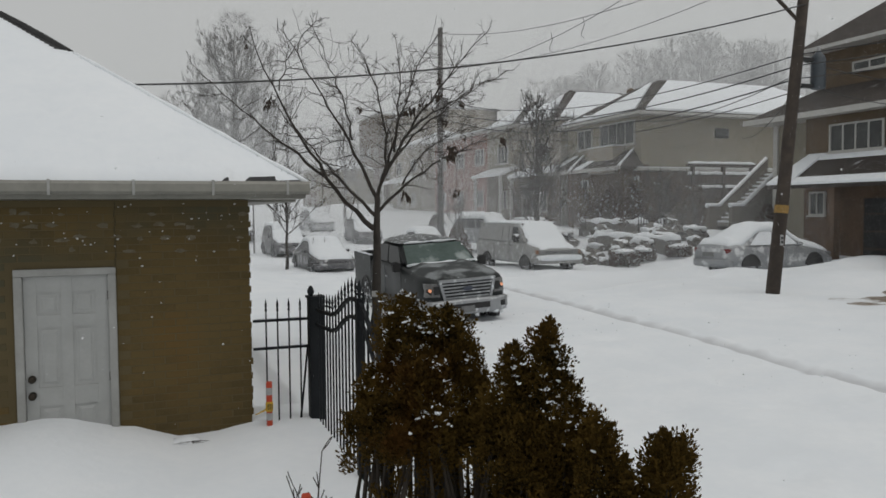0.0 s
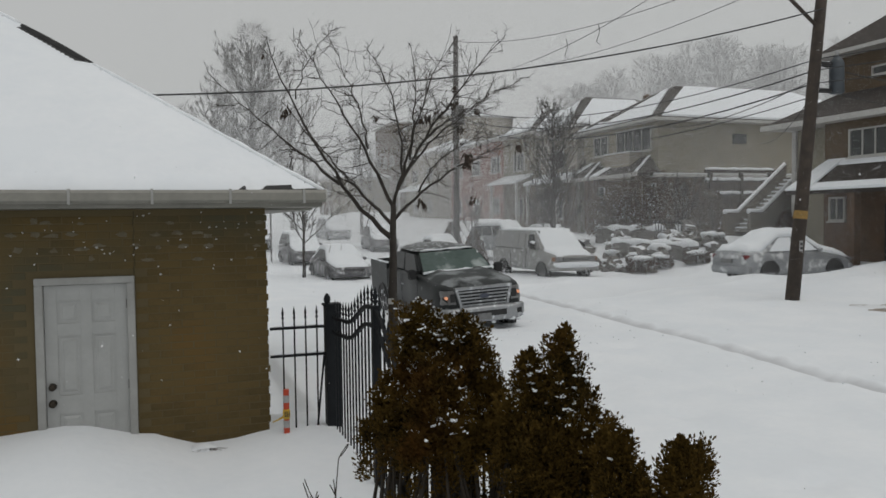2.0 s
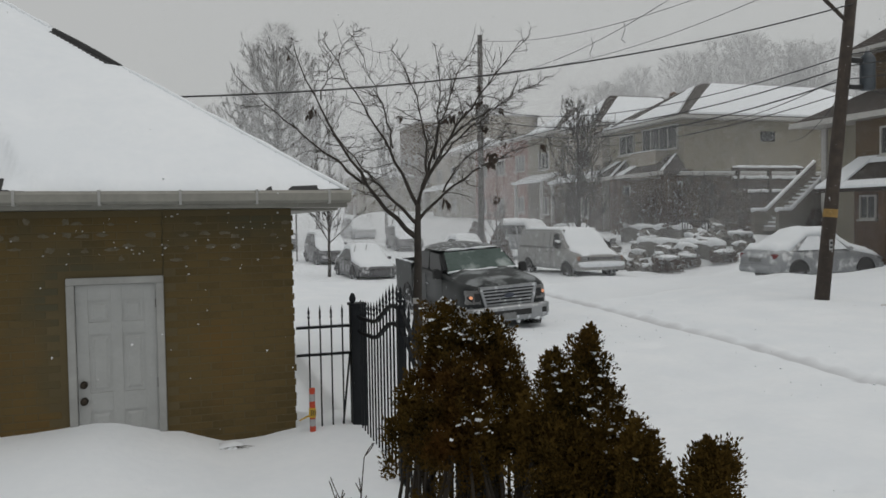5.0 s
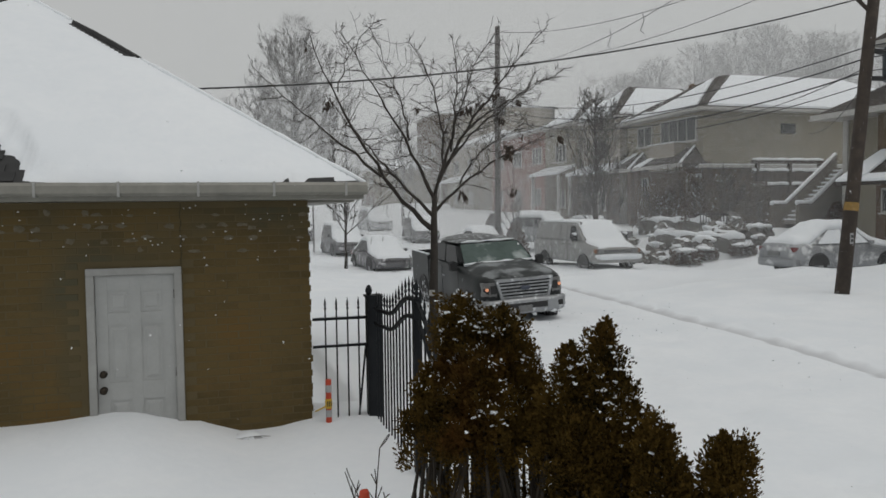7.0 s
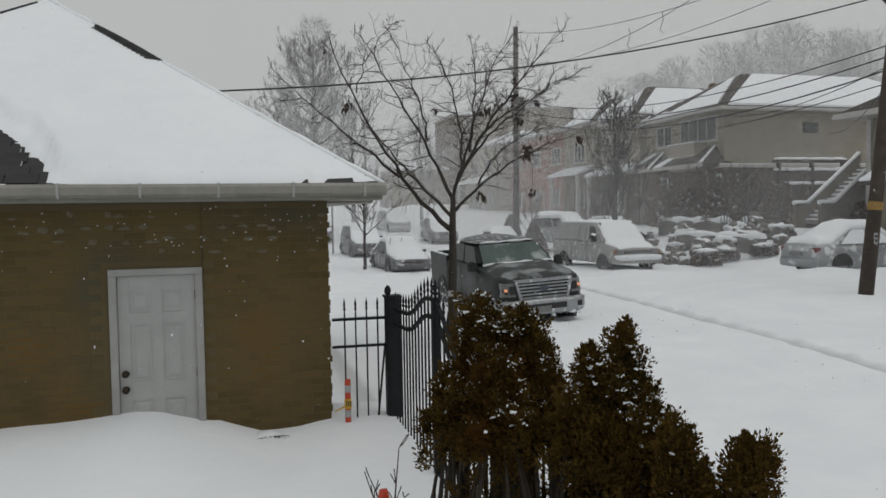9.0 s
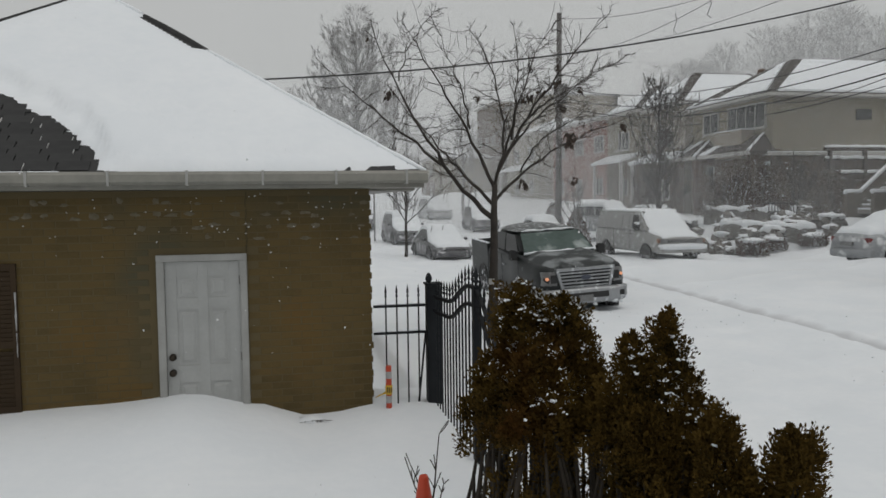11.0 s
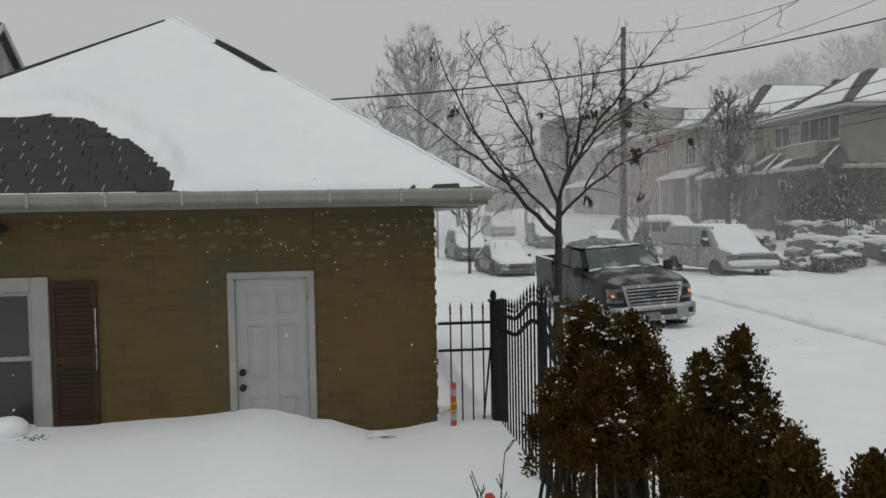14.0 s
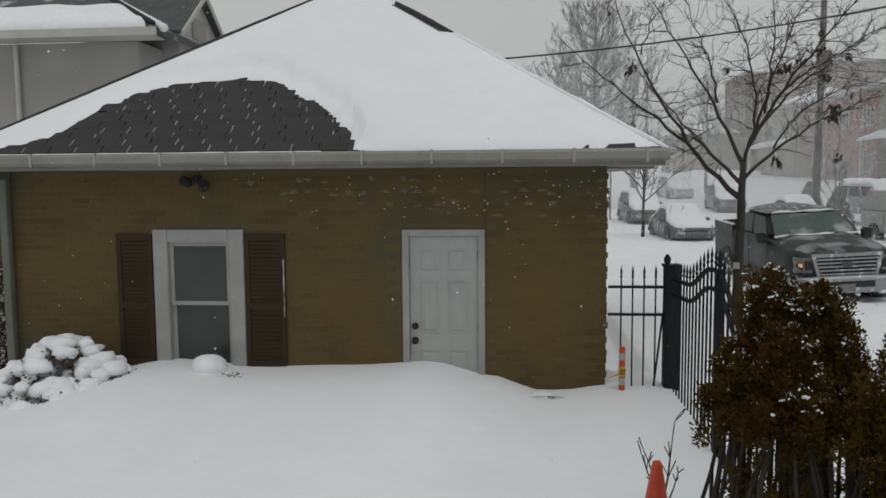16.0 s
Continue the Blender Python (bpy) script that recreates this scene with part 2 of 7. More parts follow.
def build_ground():
    xs = graded(((-1500, -300, 400), (-300, -40, 65), (-40, -8, 4), (-8, 1.2, 0.2), (1.2, 2.6, 0.1), (2.6, 13, 0.16), (13, 26, 0.3), (26, 60, 4), (60, 300, 40), (300, 1500, 400)))
    ys = graded(((-1500, -300, 400), (-300, -20, 70), (-20, 1, 2), (1, 20, 0.16), (20, 40, 0.4), (40, 90, 2), (90, 300, 30), (300, 2500, 550)))
    verts = [(x, y, ground_z(x, y)) for y in ys for x in xs]
    w = len(xs)
    faces = [(j * w + i, j * w + i + 1, (j + 1) * w + i + 1, (j + 1) * w + i) for j in range(len(ys) - 1) for i in range(w - 1)]
    me = bpy.data.meshes.new("ground")
    me.from_pydata(verts, [], faces)
    me.materials.append(M["snow"])
    me.polygons.foreach_set("use_smooth", [True] * len(me.polygons))
    tagged(new("ground", me), "deep wind-drifted snow over the yard and the street", "snow", kind="structure")


build_ground()


# ---- the brick garage ----
GX0, GX1, GY, GD, GZ = -6.0, 0.95, 8.3, 6.5, 2.78
DOOR = (-1.24, -0.345, 2.125)
WIN = (-4.04, -3.0, 0.55, 2.13)


def wall_blocks(bm, x0, x1, z0, z1, y0, y1, holes):
    """A wall along x with openings that go through it."""
    xs = sorted({x0, x1, *(h[0] for h in holes), *(h[1] for h in holes)})
    for a, b in zip(xs, xs[1:]):
        cut = sorted((h[2], h[3]) for h in holes if h[0] <= a and h[1] >= b)
        z = z0
        for lo, hi in cut:
            if lo > z:
                box(bm, a, y0, z, b, y1, lo)
            z = hi
        if z1 > z:
            box(bm, a, y0, z, b, y1, z1)


def build_garage_walls():
    bm = bmesh.new()
    holes = [(DOOR[0] + 0.06, DOOR[1] - 0.06, 0.0, DOOR[2] - 0.05), (WIN[0] + 0.1, WIN[1] - 0.1, WIN[2] + 0.05, WIN[3] - 0.08)]
    wall_blocks(bm, GX0 + 0.012, GX1 - 0.012, 0, GZ, GY + 0.003, GY + 0.22, holes)
    front = solid("wall_south", bm, "mortar", "brown brick garage wall with raked joints", "wall")
    for name, x in (("wall_west", GX0 + 0.004), ("wall_east", GX1 - 0.224)):
        bm = bmesh.new()
        box(bm, x, GY + 0.224, 0, x + 0.22, GY + GD - 0.224, GZ)
        solid(name, bm, "brick_far", "brown brick side wall of the garage", "wall")
    bm = bmesh.new()
    box(bm, GX0 + 0.004, GY + GD - 0.22, 0, GX1 - 0.004, GY + GD, GZ)
    solid("wall_north", bm, "brick_far", "brown brick rear wall of the garage", "wall")
    bm = bmesh.new()
    box(bm, GX0 + 0.23, GY + 0.225, -0.1, GX1 - 0.23, GY + GD - 0.225, 0.0)
    solid("floor", bm, "mortar", "bare concrete floor inside the garage", "floor")
    return front


garage_front = build_garage_walls()

EY, EZ, EX0, EX1 = 7.9, 2.95, -6.23, 1.47
APX, APY, APZ = -2.38, 11.75, 5.62
SLOPE = (APZ - EZ) / (APY - EY)


PATCH = ((-6.3, -0.02), (-5.6, 0.09), (-5.12, 0.24), (-5.0, 0.52), (-4.8, 0.82), (-4.35, 1.16), (-3.7, 1.30), (-3.2, 1.37), (-2.75, 1.20), (-2.36, 0.90), (-1.95, 0.60), (-1.76, 0.36), (-1.62, -0.05), (2.0, -3.0))


def bare_patch(x, y):
    """Above zero where the wind has swept the front slope clear."""
    for (xa, va), (xb, vb) in zip(PATCH, PATCH[1:]):
        if x <= xb:
            edge = va + (vb - va) * (x - xa) / (xb - xa)
            break
    ragged = 0.05 * bump_noise(x, y, 3.5, 3)
    # fingers of snow lie along the courses at the lee end
    if x > -3.1:
        course = int((y - EY) / 0.104)
        ragged += smooth_step(-3.1, -2.4, x) * (0.16 * bump_noise(course * 3.7, 1.0, 1.0, 8) + 0.05 * bump_noise(x, y, 8, 5))
    return edge + ragged - (y - EY)


def roof_snow_z(x, y):
    b = bare_patch(x, y)
    full = 0.10 + 0.03 * bump_noise(x, y, 0.6, 2) + 0.012 * bump_noise(x, y, 2.2, 4) + 0.006 * bump_noise(x * 0.6, y * 2.5, 2.0, 6)
    if b > 0:
        return max(0.032 - b * 0.8, -0.03)
    # a thin apron round the bare patch, then the lip of the deep drift
    lip = 0.24 + 0.06 * bump_noise(x, y, 1.2, 9)
    h = 0.032 + 0.010 * smooth_step(0.0, 0.10, -b) + (full + 0.05 - 0.042) * smooth_step(lip - 0.04, lip + 0.06, -b) - 0.05 * smooth_step(0.5, 1.3, -b)
    if b > -0.3:
        h += 0.008 * bump_noise(x, y, 7, 1)
    # rounded off towards the hips
    hip = min((EX1 - x) - (y - EY), (x - EX0) - (y - EY))
    h *= 0.10 + 0.90 * smooth_step(0.0, 0.7, hip)
    # thin at the eave
    h *= 0.45 + 0.55 * smooth_step(0.02, 0.35, y - EY)
    if y - EY < 0.01:
        h = -0.008
    # small bare spots at the eave
    if y - EY < 0.06 and (0.90 < x < 1.14 or 0.67 < x < 0.71):
        h = -0.02
    # a bared piece of hip
    d = (EX1 - x) - (y - EY)
    if d < 0.13 and 2.35 < y - EY < 3.12:
        h = -0.02
    return h


def build_garage_roof():
    roof = thing("garage_roof", "hipped dark shingle roof under drifted snow with a bare patch", "roof", kind="structure")
    corner = [Vector((EX0, EY, EZ)), Vector((EX1, EY, EZ)), Vector((EX1, APY + 3.85, EZ)), Vector((EX0, APY + 3.85, EZ))]
    top = Vector((APX, APY, APZ))
    bm = bmesh.new()
    for i in range(4):
        a, b = corner[i], corner[(i + 1) % 4]
        bm.faces.new([bm.verts.new(p) for p in (a, b, top)])
        bm.faces.new([bm.verts.new(p - Vector((0, 0, 0.06))) for p in (top, b, a)])
        bm.faces.new([bm.verts.new(p) for p in (a, b, b - Vector((0, 0, 0.06)), a - Vector((0, 0, 0.06)))][::-1])
    part("deck", bm, "shingle_far", roof, recalc=False)
    # snow on the four slopes
    for side in range(4):
        bm = bmesh.new()
        step = 0.055 if side == 0 else 0.16
        rows = {}
        n = int((APY - EY) / step) + 1
        for j in range(n + 1):
            v = min(j * step, APY - EY - 0.002)
            x0, x1 = EX0 + v, EX1 - v
            m = max(2, int((EX1 - EX0) / step))
            for i in range(m + 1):
                x = EX0 + (EX1 - EX0) * i / m
                if x < x0 - step or x > x1 + step:
                    continue
                xc = min(max(x, x0), x1)
                if side == 0:
                    h = roof_snow_z(xc, EY + v)
                else:
                    h = 0.10 + 0.03 * bump_noise(xc, v, 0.6, side * 5)
                    h *= 0.3 + 0.7 * smooth_step(0.02, 0.3, v)
                    h *= 0.10 + 0.90 * smooth_step(0.0, 0.7, min(xc - x0, x1 - xc))
                    if side == 1 and x0 + 0.0 > xc - 0.5 and 2.2 < v < 3.3:
                        h = 0.0
                    if side == 3:
                        h = max(h * smooth_step(0.06, 0.4, x1 - xc), 0.0)
                p = Vector((xc - APX, EY + v - APY, EZ + SLOPE * v + h))
                rows[(j, i)] = bm.verts.new(Matrix.Translation((APX, APY, 0)) @ Matrix.Rotation(radians(90 * side), 4, "Z") @ p), h
        for (j, i), (_, h) in rows.items():
            q = [rows.get(k) for k in ((j, i), (j, i + 1), (j + 1, i + 1), (j + 1, i))]
            if all(q) and max(k[1] for k in q) > 0.0:
                try:
                    bm.faces.new([k[0] for k in q])
                except ValueError:
                    pass
        bmesh.ops.remove_doubles(bm, verts=bm.verts[:], dist=0.0008)
        part("snow_cover", bm, "snow", roof, "drifted snow on the roof slope", smooth=True)
    # rolls of snow where the slopes meet
    d = top - corner[1]
    for k0, k1 in ((0.0, 0.59), (0.83, 1.0)):
        bm = bmesh.new()
        n = int(60 * (k1 - k0))
        tube(bm, [corner[1] + d * (k0 + (k1 - k0) * i / n) + Vector((0, 0, 0.002 + 0.010 * bump_noise(i * 0.3, k0, 1.0))) for i in range(n + 1)], [0.028 + 0.010 * bump_noise(i * 0.4, 2 + k0, 1.0) for i in range(n + 1)], 8)
        part("hip_snow", bm, "snow_fine", roof, "rounded snow over the hip", smooth=True)
    # ridge caps along the hips
    for a, ks in zip(corner, ((0.03, 0.3, 0.6, 0.97), (0.60, 0.68, 0.75, 0.82), (0.6, 0.7, 0.8, 0.9), (0.3, 0.5, 0.7, 0.9))):
        bm = bmesh.new()
        d = top - a
        tube(bm, [a + d * k + Vector((0, 0, -0.012)) for k in ks], [0.035, 0.045, 0.045, 0.035], 6)
        part("ridge_cap", bm, "shingle_far", roof, "dark shingle ridge cap")
    return roof


garage_roof = build_garage_roof()


def build_gutter():
    g = thing("gutter", "pale painted metal gutter and fascia under the eave", "gutter")
    bm = bmesh.new()
    prof = [(0.0, 0.0), (0.10, 0.0), (0.125, -0.03), (0.13, -0.10), (0.10, -0.125), (0.0, -0.125)]
    a = [bm.verts.new((EX0 - 0.02, EY - x + 0.03, EZ + z + 0.005)) for x, z in prof]
    b = [bm.verts.new((EX1 + 0.02, EY - x + 0.03, EZ + z + 0.005)) for x, z in prof]
    for i in range(6):
        bm.faces.new((a[i], a[(i + 1) % 6], b[(i + 1) % 6], b[i]))
    bm.faces.new(a)
    bm.faces.new(b[::-1])
    part("trough", bm, "gutter", g)
    for xa, xb in ((EX0 + 0.1, -2.0), (-1.2, 0.6)):
        bm = bmesh.new()
        n = int((xb - xa) / 0.12)
        tube(bm, [(xa + (xb - xa) * i / n, EY - 0.068, EZ + 0.006) for i in range(n + 1)], [0.005 + 0.005 * abs(bump_noise(i * 0.7, xa, 1.0)) for i in range(n + 1)], 6)
        part("lip_snow", bm, "snow_fine", g, "thin snow along the gutter lip")
    bm = bmesh.new()
    box(bm, EX0, EY + 0.034, EZ - 0.165, EX1, EY + 0.06, EZ - 0.02)
    box(bm, EX0, EY + 0.06, EZ - 0.165, EX1, GY + 0.2, EZ - 0.14)
    part("fascia", bm, "gutter", g)
    for i in range(11):
        bm = bmesh.new()
        x = EX0 + 0.4 + i * 0.71
        box(bm, x - 0.012, EY - 0.104, EZ - 0.13, x + 0.012, EY - 0.02, EZ + 0.012)
        part("hanger", bm, "white_paint", g, "metal gutter hanger strap")
    return g


build_gutter()


def build_soffits():
    for name, x0, x1 in (("soffit_east", GX1 + 0.002, EX1), ("soffit_west", EX0, GX0 - 0.002)):
        bm = bmesh.new()
        box(bm, x0, GY + 0.2, EZ - 0.19, x1, GY + GD, EZ - 0.12)
        solid(name, bm, "gutter", "pale painted soffit under the eave", "soffit")


build_soffits()


# ---- six-panel door ----
def build_garage_door():
    d = thing("door_1", "closed white six-panel door with dark knobs, half buried", "door", kind="structure")
    x0, x1, zt = DOOR
    bm = bmesh.new()
    for a, b in ((x0, x0 + 0.075), (x1 - 0.075, x1)):
        box(bm, a, GY - 0.025, 0.0, b, GY + 0.13, zt - 0.07)
    box(bm, x0, GY - 0.025, zt - 0.07, x1, GY + 0.13, zt)
    part("door_frame", bm, "white_paint", d, bevel=0.006)
    sx0, sx1, sz = x0 + 0.078, x1 - 0.078, zt - 0.075
    bm = bmesh.new()
    yb = GY + 0.02
    w = sx1 - sx0
    cols = ((sx0 + 0.11, sx0 + w / 2 - 0.05), (sx0 + w / 2 + 0.05, sx1 - 0.11))
    rows = ((0.20, 0.80), (0.98, 1.56), (1.68, 1.90))
    box(bm, sx0, yb + 0.012, 0.01, sx1, yb + 0.045, sz)
    xs = [sx0, cols[0][0], cols[0][1], cols[1][0], cols[1][1], sx1]
    for k in (0, 2, 4):
        box(bm, xs[k], yb, 0.01, xs[k + 1], yb + 0.0118, sz)
    zs = [0.01, rows[0][0], rows[0][1], rows[1][0], rows[1][1], rows[2][0], rows[2][1], sz]
    for k in (0, 2, 4, 6):
        for c0, c1 in cols:
            box(bm, c0 + 0.0005, yb, zs[k], c1 - 0.0005, yb + 0.0118, zs[k + 1])
    slab = part("leaf", bm, "door_paint", d)
    for c0, c1 in cols:
        for r0, r1 in rows:
            bm = bmesh.new()
            q = [(0.03, 0.0118), (0.055, 0.003)]
            lo = [bm.verts.new((x, yb + 0.0118, z)) for x, z in ((c0 + 0.03, r0 + 0.03), (c1 - 0.03, r0 + 0.03), (c1 - 0.03, r1 - 0.03), (c0 + 0.03, r1 - 0.03))]
            hi = [bm.verts.new((x, yb + 0.003, z)) for x, z in ((c0 + 0.055, r0 + 0.055), (c1 - 0.055, r0 + 0.055), (c1 - 0.055, r1 - 0.055), (c0 + 0.055, r1 - 0.055))]
            bm.faces.new(hi)
            for i in range(4):
                bm.faces.new((lo[i], lo[(i + 1) % 4], hi[(i + 1) % 4], hi[i]))
            part("panel", bm, "door_paint", slab)
    for name, z, r in (("deadbolt", 1.07, 0.033), ("doorknob", 0.91, 0.036)):
        bm = bmesh.new()
        prof = ((0.036, 0), (0.036, 0.008), (0.016, 0.012), (0.016, 0.03), (r, 0.04), (r, 0.055), (r * 0.6, 0.068))
        lathe(bm, prof, Matrix.Translation((sx0 + 0.055, yb - 0.001, z)) @ Matrix.Rotation(radians(90), 4, "X"), 14)
        part(name, bm, "knob", slab, "dark bronze " + name, smooth=True)
    for z in (0.3, 1.05, 1.85):
        bm = bmesh.new()
        box(bm, sx1 - 0.004, yb - 0.012, z - 0.045, sx1 + 0.008, yb + 0.005, z + 0.045)
        part("hinge", bm, "knob", d, "dark metal hinge")
    bm = bmesh.new()
    box(bm, sx0 - 0.003, yb + 0.001, 0.62, sx0 + 0.004, yb + 0.011, 1.25)
    part("weather_strip", bm, "black", d)


build_garage_door()


def build_garage_window():
    w = thing("window_1", "white double-hung window, lower sash with dark glass", "window", kind="structure")
    x0, x1, z0, z1 = WIN
    bm = bmesh.new()
    box(bm, x0, GY - 0.03, z0, x0 + 0.17, GY + 0.1, z1)
    box(bm, x1 - 0.17, GY - 0.03, z0, x1, GY + 0.1, z1)
    box(bm, x0 + 0.1705, GY - 0.03, z1 - 0.14, x1 - 0.1705, GY + 0.1, z1)
    part("window_frame", bm, "white_paint", w, bevel=0.008)
    bm = bmesh.new()
    box(bm, x0 - 0.03, GY - 0.08, z0 - 0.05, x1 + 0.03, GY + 0.1, z0 - 0.002)
    part("window_sill", bm, "white_paint", w, bevel=0.006)
    a, b = x0 + 0.172, x1 - 0.172
    zm = 1.30
    for name, lo, hi, y in (("upper_sash", zm - 0.02, z1 - 0.142, GY + 0.02), ("lower_sash", z0, zm + 0.02, GY + 0.055)):
        bm = bmesh.new()
        box(bm, a, y, lo, a + 0.045, y + 0.03, hi)
        box(bm, b - 0.045, y, lo, b, y + 0.03, hi)
        box(bm, a + 0.0455, y, lo, b - 0.0455, y + 0.03, lo + 0.045)
        box(bm, a + 0.0455, y, hi - 0.045, b - 0.0455, y + 0.03, hi)
        s = part(name, bm, "white_paint", w)
        bm = bmesh.new()
        box(bm, a + 0.04, y + 0.012, lo + 0.04, b - 0.04, y + 0.018, hi - 0.04)
        part("pane", bm, "pane", s)
    for sx0, sx1 in ((x0 - 0.42, x0 - 0.01), (x1 + 0.01, x1 + 0.46)):
        sh = thing("shutter", "dark maroon louvred shutter beside the window", "shutter", group="garage shutters")
        bm = bmesh.new()
        for p, q in ((sx0, sx0 + 0.05), (sx1 - 0.05, sx1)):
            box(bm, p, GY - 0.034, z0 + 0.05, q, GY - 0.004, z1 - 0.05)
        for z in (z0 + 0.05, 1.25, z1 - 0.12):
            box(bm, sx0 + 0.0505, GY - 0.034, z, sx1 - 0.0505, GY - 0.004, z + 0.07)
        part("shutter_frame", bm, "shutter", sh)
        if sx0 > x1:
            for za, zb, w in ((1.42, 1.80, 0.012), (1.16, 1.40, 0.007)):
                bm = bmesh.new()
                tube(bm, [(sx1 - 0.012, GY - 0.037, za + (zb - za) * i / 5) for i in range(6)], [w * (0.4 + 0.6 * ((i * 7) % 3) / 2) for i in range(6)], 5)
                part("worn_edge", bm, "reflective", sh, "pale worn edge of the shutter")
        for k in range(30):
            z = z0 + 0.14 + k * 0.046
            if 1.21 < z < 1.33 or z > z1 - 0.15:
                continue
            bm = bmesh.new()
            box(bm, sx0 + 0.05, -0.003, -0.022, sx1 - 0.05, 0.003, 0.022, Matrix.Translation((0, GY - 0.020, z)) @ Matrix.Rotation(radians(12), 4, "X"))
            part("slat", bm, "shutter", sh)


build_garage_window()


# ---- iron fence and gate ----
def spear(bm, x, y, z, r=0.0135):
    lathe(bm, ((r * 0.5, 0), (r * 0.5, 0.02), (r, 0.03), (r, 0.045), (r * 0.55, 0.055), (r * 1.0, 0.085), (0.001, 0.16)), Matrix.Translation((x, y, z)), 6)


def picket(parent, x, y, z0, z1):
    bm = bmesh.new()
    box(bm, x - 0.0075, y - 0.0075, z0, x + 0.0075, y + 0.0075, z1)
    p = part("picket", bm, "iron", parent)
    bm = bmesh.new()
    spear(bm, x, y, z1 - 0.005)
    part("spear_point", bm, "iron", p)


def sweep(name, parent, pts, w, h, material):
    bm = bmesh.new()
    rings = []
    for p in pts:
        x, y, z = p
        rings.append([bm.verts.new((x + a, y, z + b)) for a, b in ((-w, -h), (w, -h), (w, h), (-w, h))])
    for a, b in zip(rings, rings[1:]):
        for k in range(4):
            bm.faces.new((a[k], a[(k + 1) % 4], b[(k + 1) % 4], b[k]))
    bm.faces.new(rings[0])
    bm.faces.new(rings[-1][::-1])
    return part(name, bm, material, parent)


def wave(y, lift=0.0):
    if y > 7.9:
        z = 1.63
    elif y > 7.5:
        z = 1.63 + (7.9 - y) * 0.06
    else:
        z = 1.655 + 0.25 * smooth_step(7.45, 6.5, y) - 0.62 * smooth_step(6.4, 5.2, y) + 0.2 * smooth_step(5.2, 4.6, y)
    return z - lift


def build_fence():
    fx = 1.6
    short = thing("iron_fence", "black wrought-iron fence panel with spear points", "fence")
    for z in (1.525, 1.235):
        bm = bmesh.new()
        box(bm, 0.952, 8.2 - 0.012, z - 0.014, 1.52, 8.2 + 0.012, z + 0.014)
        part("rail", bm, "iron", short)
        bm = bmesh.new()
        tube(bm, [(0.96 + k * 0.09, 8.2, z + 0.017 + 0.004 * (k % 2)) for k in range(7)], 0.007, 6)
        part("snow_line", bm, "snow_fine", short, "thin line of snow on the rail")
    for k in range(4):
        picket(short, 1.085 + k * 0.118, 8.2, 0.1, 1.60)
    post = thing("fence_post", "square black iron gate post with a ball finial", "fence post")
    bm = bmesh.new()
    box(bm, 1.525, 8.12, 0.0, 1.675, 8.27, 1.74)
    part("shaft", bm, "iron", post, bevel=0.006)
    bm = bmesh.new()
    box(bm, 1.51, 8.105, 1.741, 1.69, 8.285, 1.765)
    part("cap", bm, "iron", post)
    bm = bmesh.new()
    lathe(bm, ((0.012, 0), (0.03, 0.02), (0.038, 0.05), (0.03, 0.08), (0.012, 0.11)), Matrix.Translation((1.545, 8.15, 1.765)), 10)
    part("finial", bm, "iron", post, smooth=True)
    bm = bmesh.new()
    tube(bm, [(1.40, 8.19, 0.2), (1.515, 8.19, 1.25)], 0.011, 6)
    part("brace", bm, "iron", post)
    gate = thing("double_gate", "black wrought-iron double gate with curved rails and spears", "gate")
    for lift in (0.0, 0.155):
        sweep("rail", gate, [(fx, 8.1 - k * 0.06, wave(8.1 - k * 0.06, lift)) for k in range(61)], 0.016, 0.016, "iron")
    bm = bmesh.new()
    box(bm, fx - 0.016, 4.52, 0.40, fx + 0.016, 8.1, 0.44)
    part("bottom_rail", bm, "iron", gate)
    y = 8.0
    while y > 4.55:
        if abs(y - 6.3) > 0.06:
            picket(gate, fx, y, 0.15, wave(y) + 0.035)
        y -= 0.131
    bm = bmesh.new()
    box(bm, fx - 0.03, 6.27, 0.1, fx + 0.03, 6.33, 1.93)
    stile = part("meeting_stile", bm, "iron", gate)
    bm = bmesh.new()
    spear(bm, fx, 6.3, 1.928, 0.026)
    part("spear_point", bm, "iron", stile)
    post2 = thing("fence_post", "square black iron gate post behind the hedge", "fence post")
    bm = bmesh.new()
    box(bm, 1.525, 4.35, 0.0, 1.675, 4.5, 1.74)
    part("shaft", bm, "iron", post2, bevel=0.006)


build_fence()


# ---- yard clutter ----
def build_marker():
    d = thing("marker_post", "orange snow marker post with white bands and yellow tape", "marker post", pose(1.085, 8.06, 0))
    bm = bmesh.new()
    lathe(bm, ((0.031, 0.2), (0.031, 0.905), (0.026, 0.915)), None, 14)
    part("tube", bm, "orange", d, smooth=False)
    for z in (0.78, 0.52):
        bm = bmesh.new()
        lathe(bm, ((0.0325, z), (0.0325, z + 0.075)), None, 14)
        part("band", bm, "reflective", d, "white reflective band")
    bm = bmesh.new()
    lathe(bm, ((0.034, 0.61), (0.038, 0.64), (0.038, 0.69), (0.034, 0.71)), None, 12)
    tape = part("tape", bm, "yellow", d, "yellow caution tape with black bars")
    bm = bmesh.new()
    for k in range(3):
        box(bm, -0.024 + k * 0.02, -0.0405, 0.635, -0.014 + k * 0.02, -0.0385, 0.695)
    part("print", bm, "black", tape)
    bm = bmesh.new()
    tube(bm, [(-0.03, 0.0, 0.63), (-0.08, 0.03, 0.60), (-0.13, 0.08, 0.565)], [0.012, 0.008, 0.006], 5)
    part("tape_end", bm, "yellow", d)


build_marker()


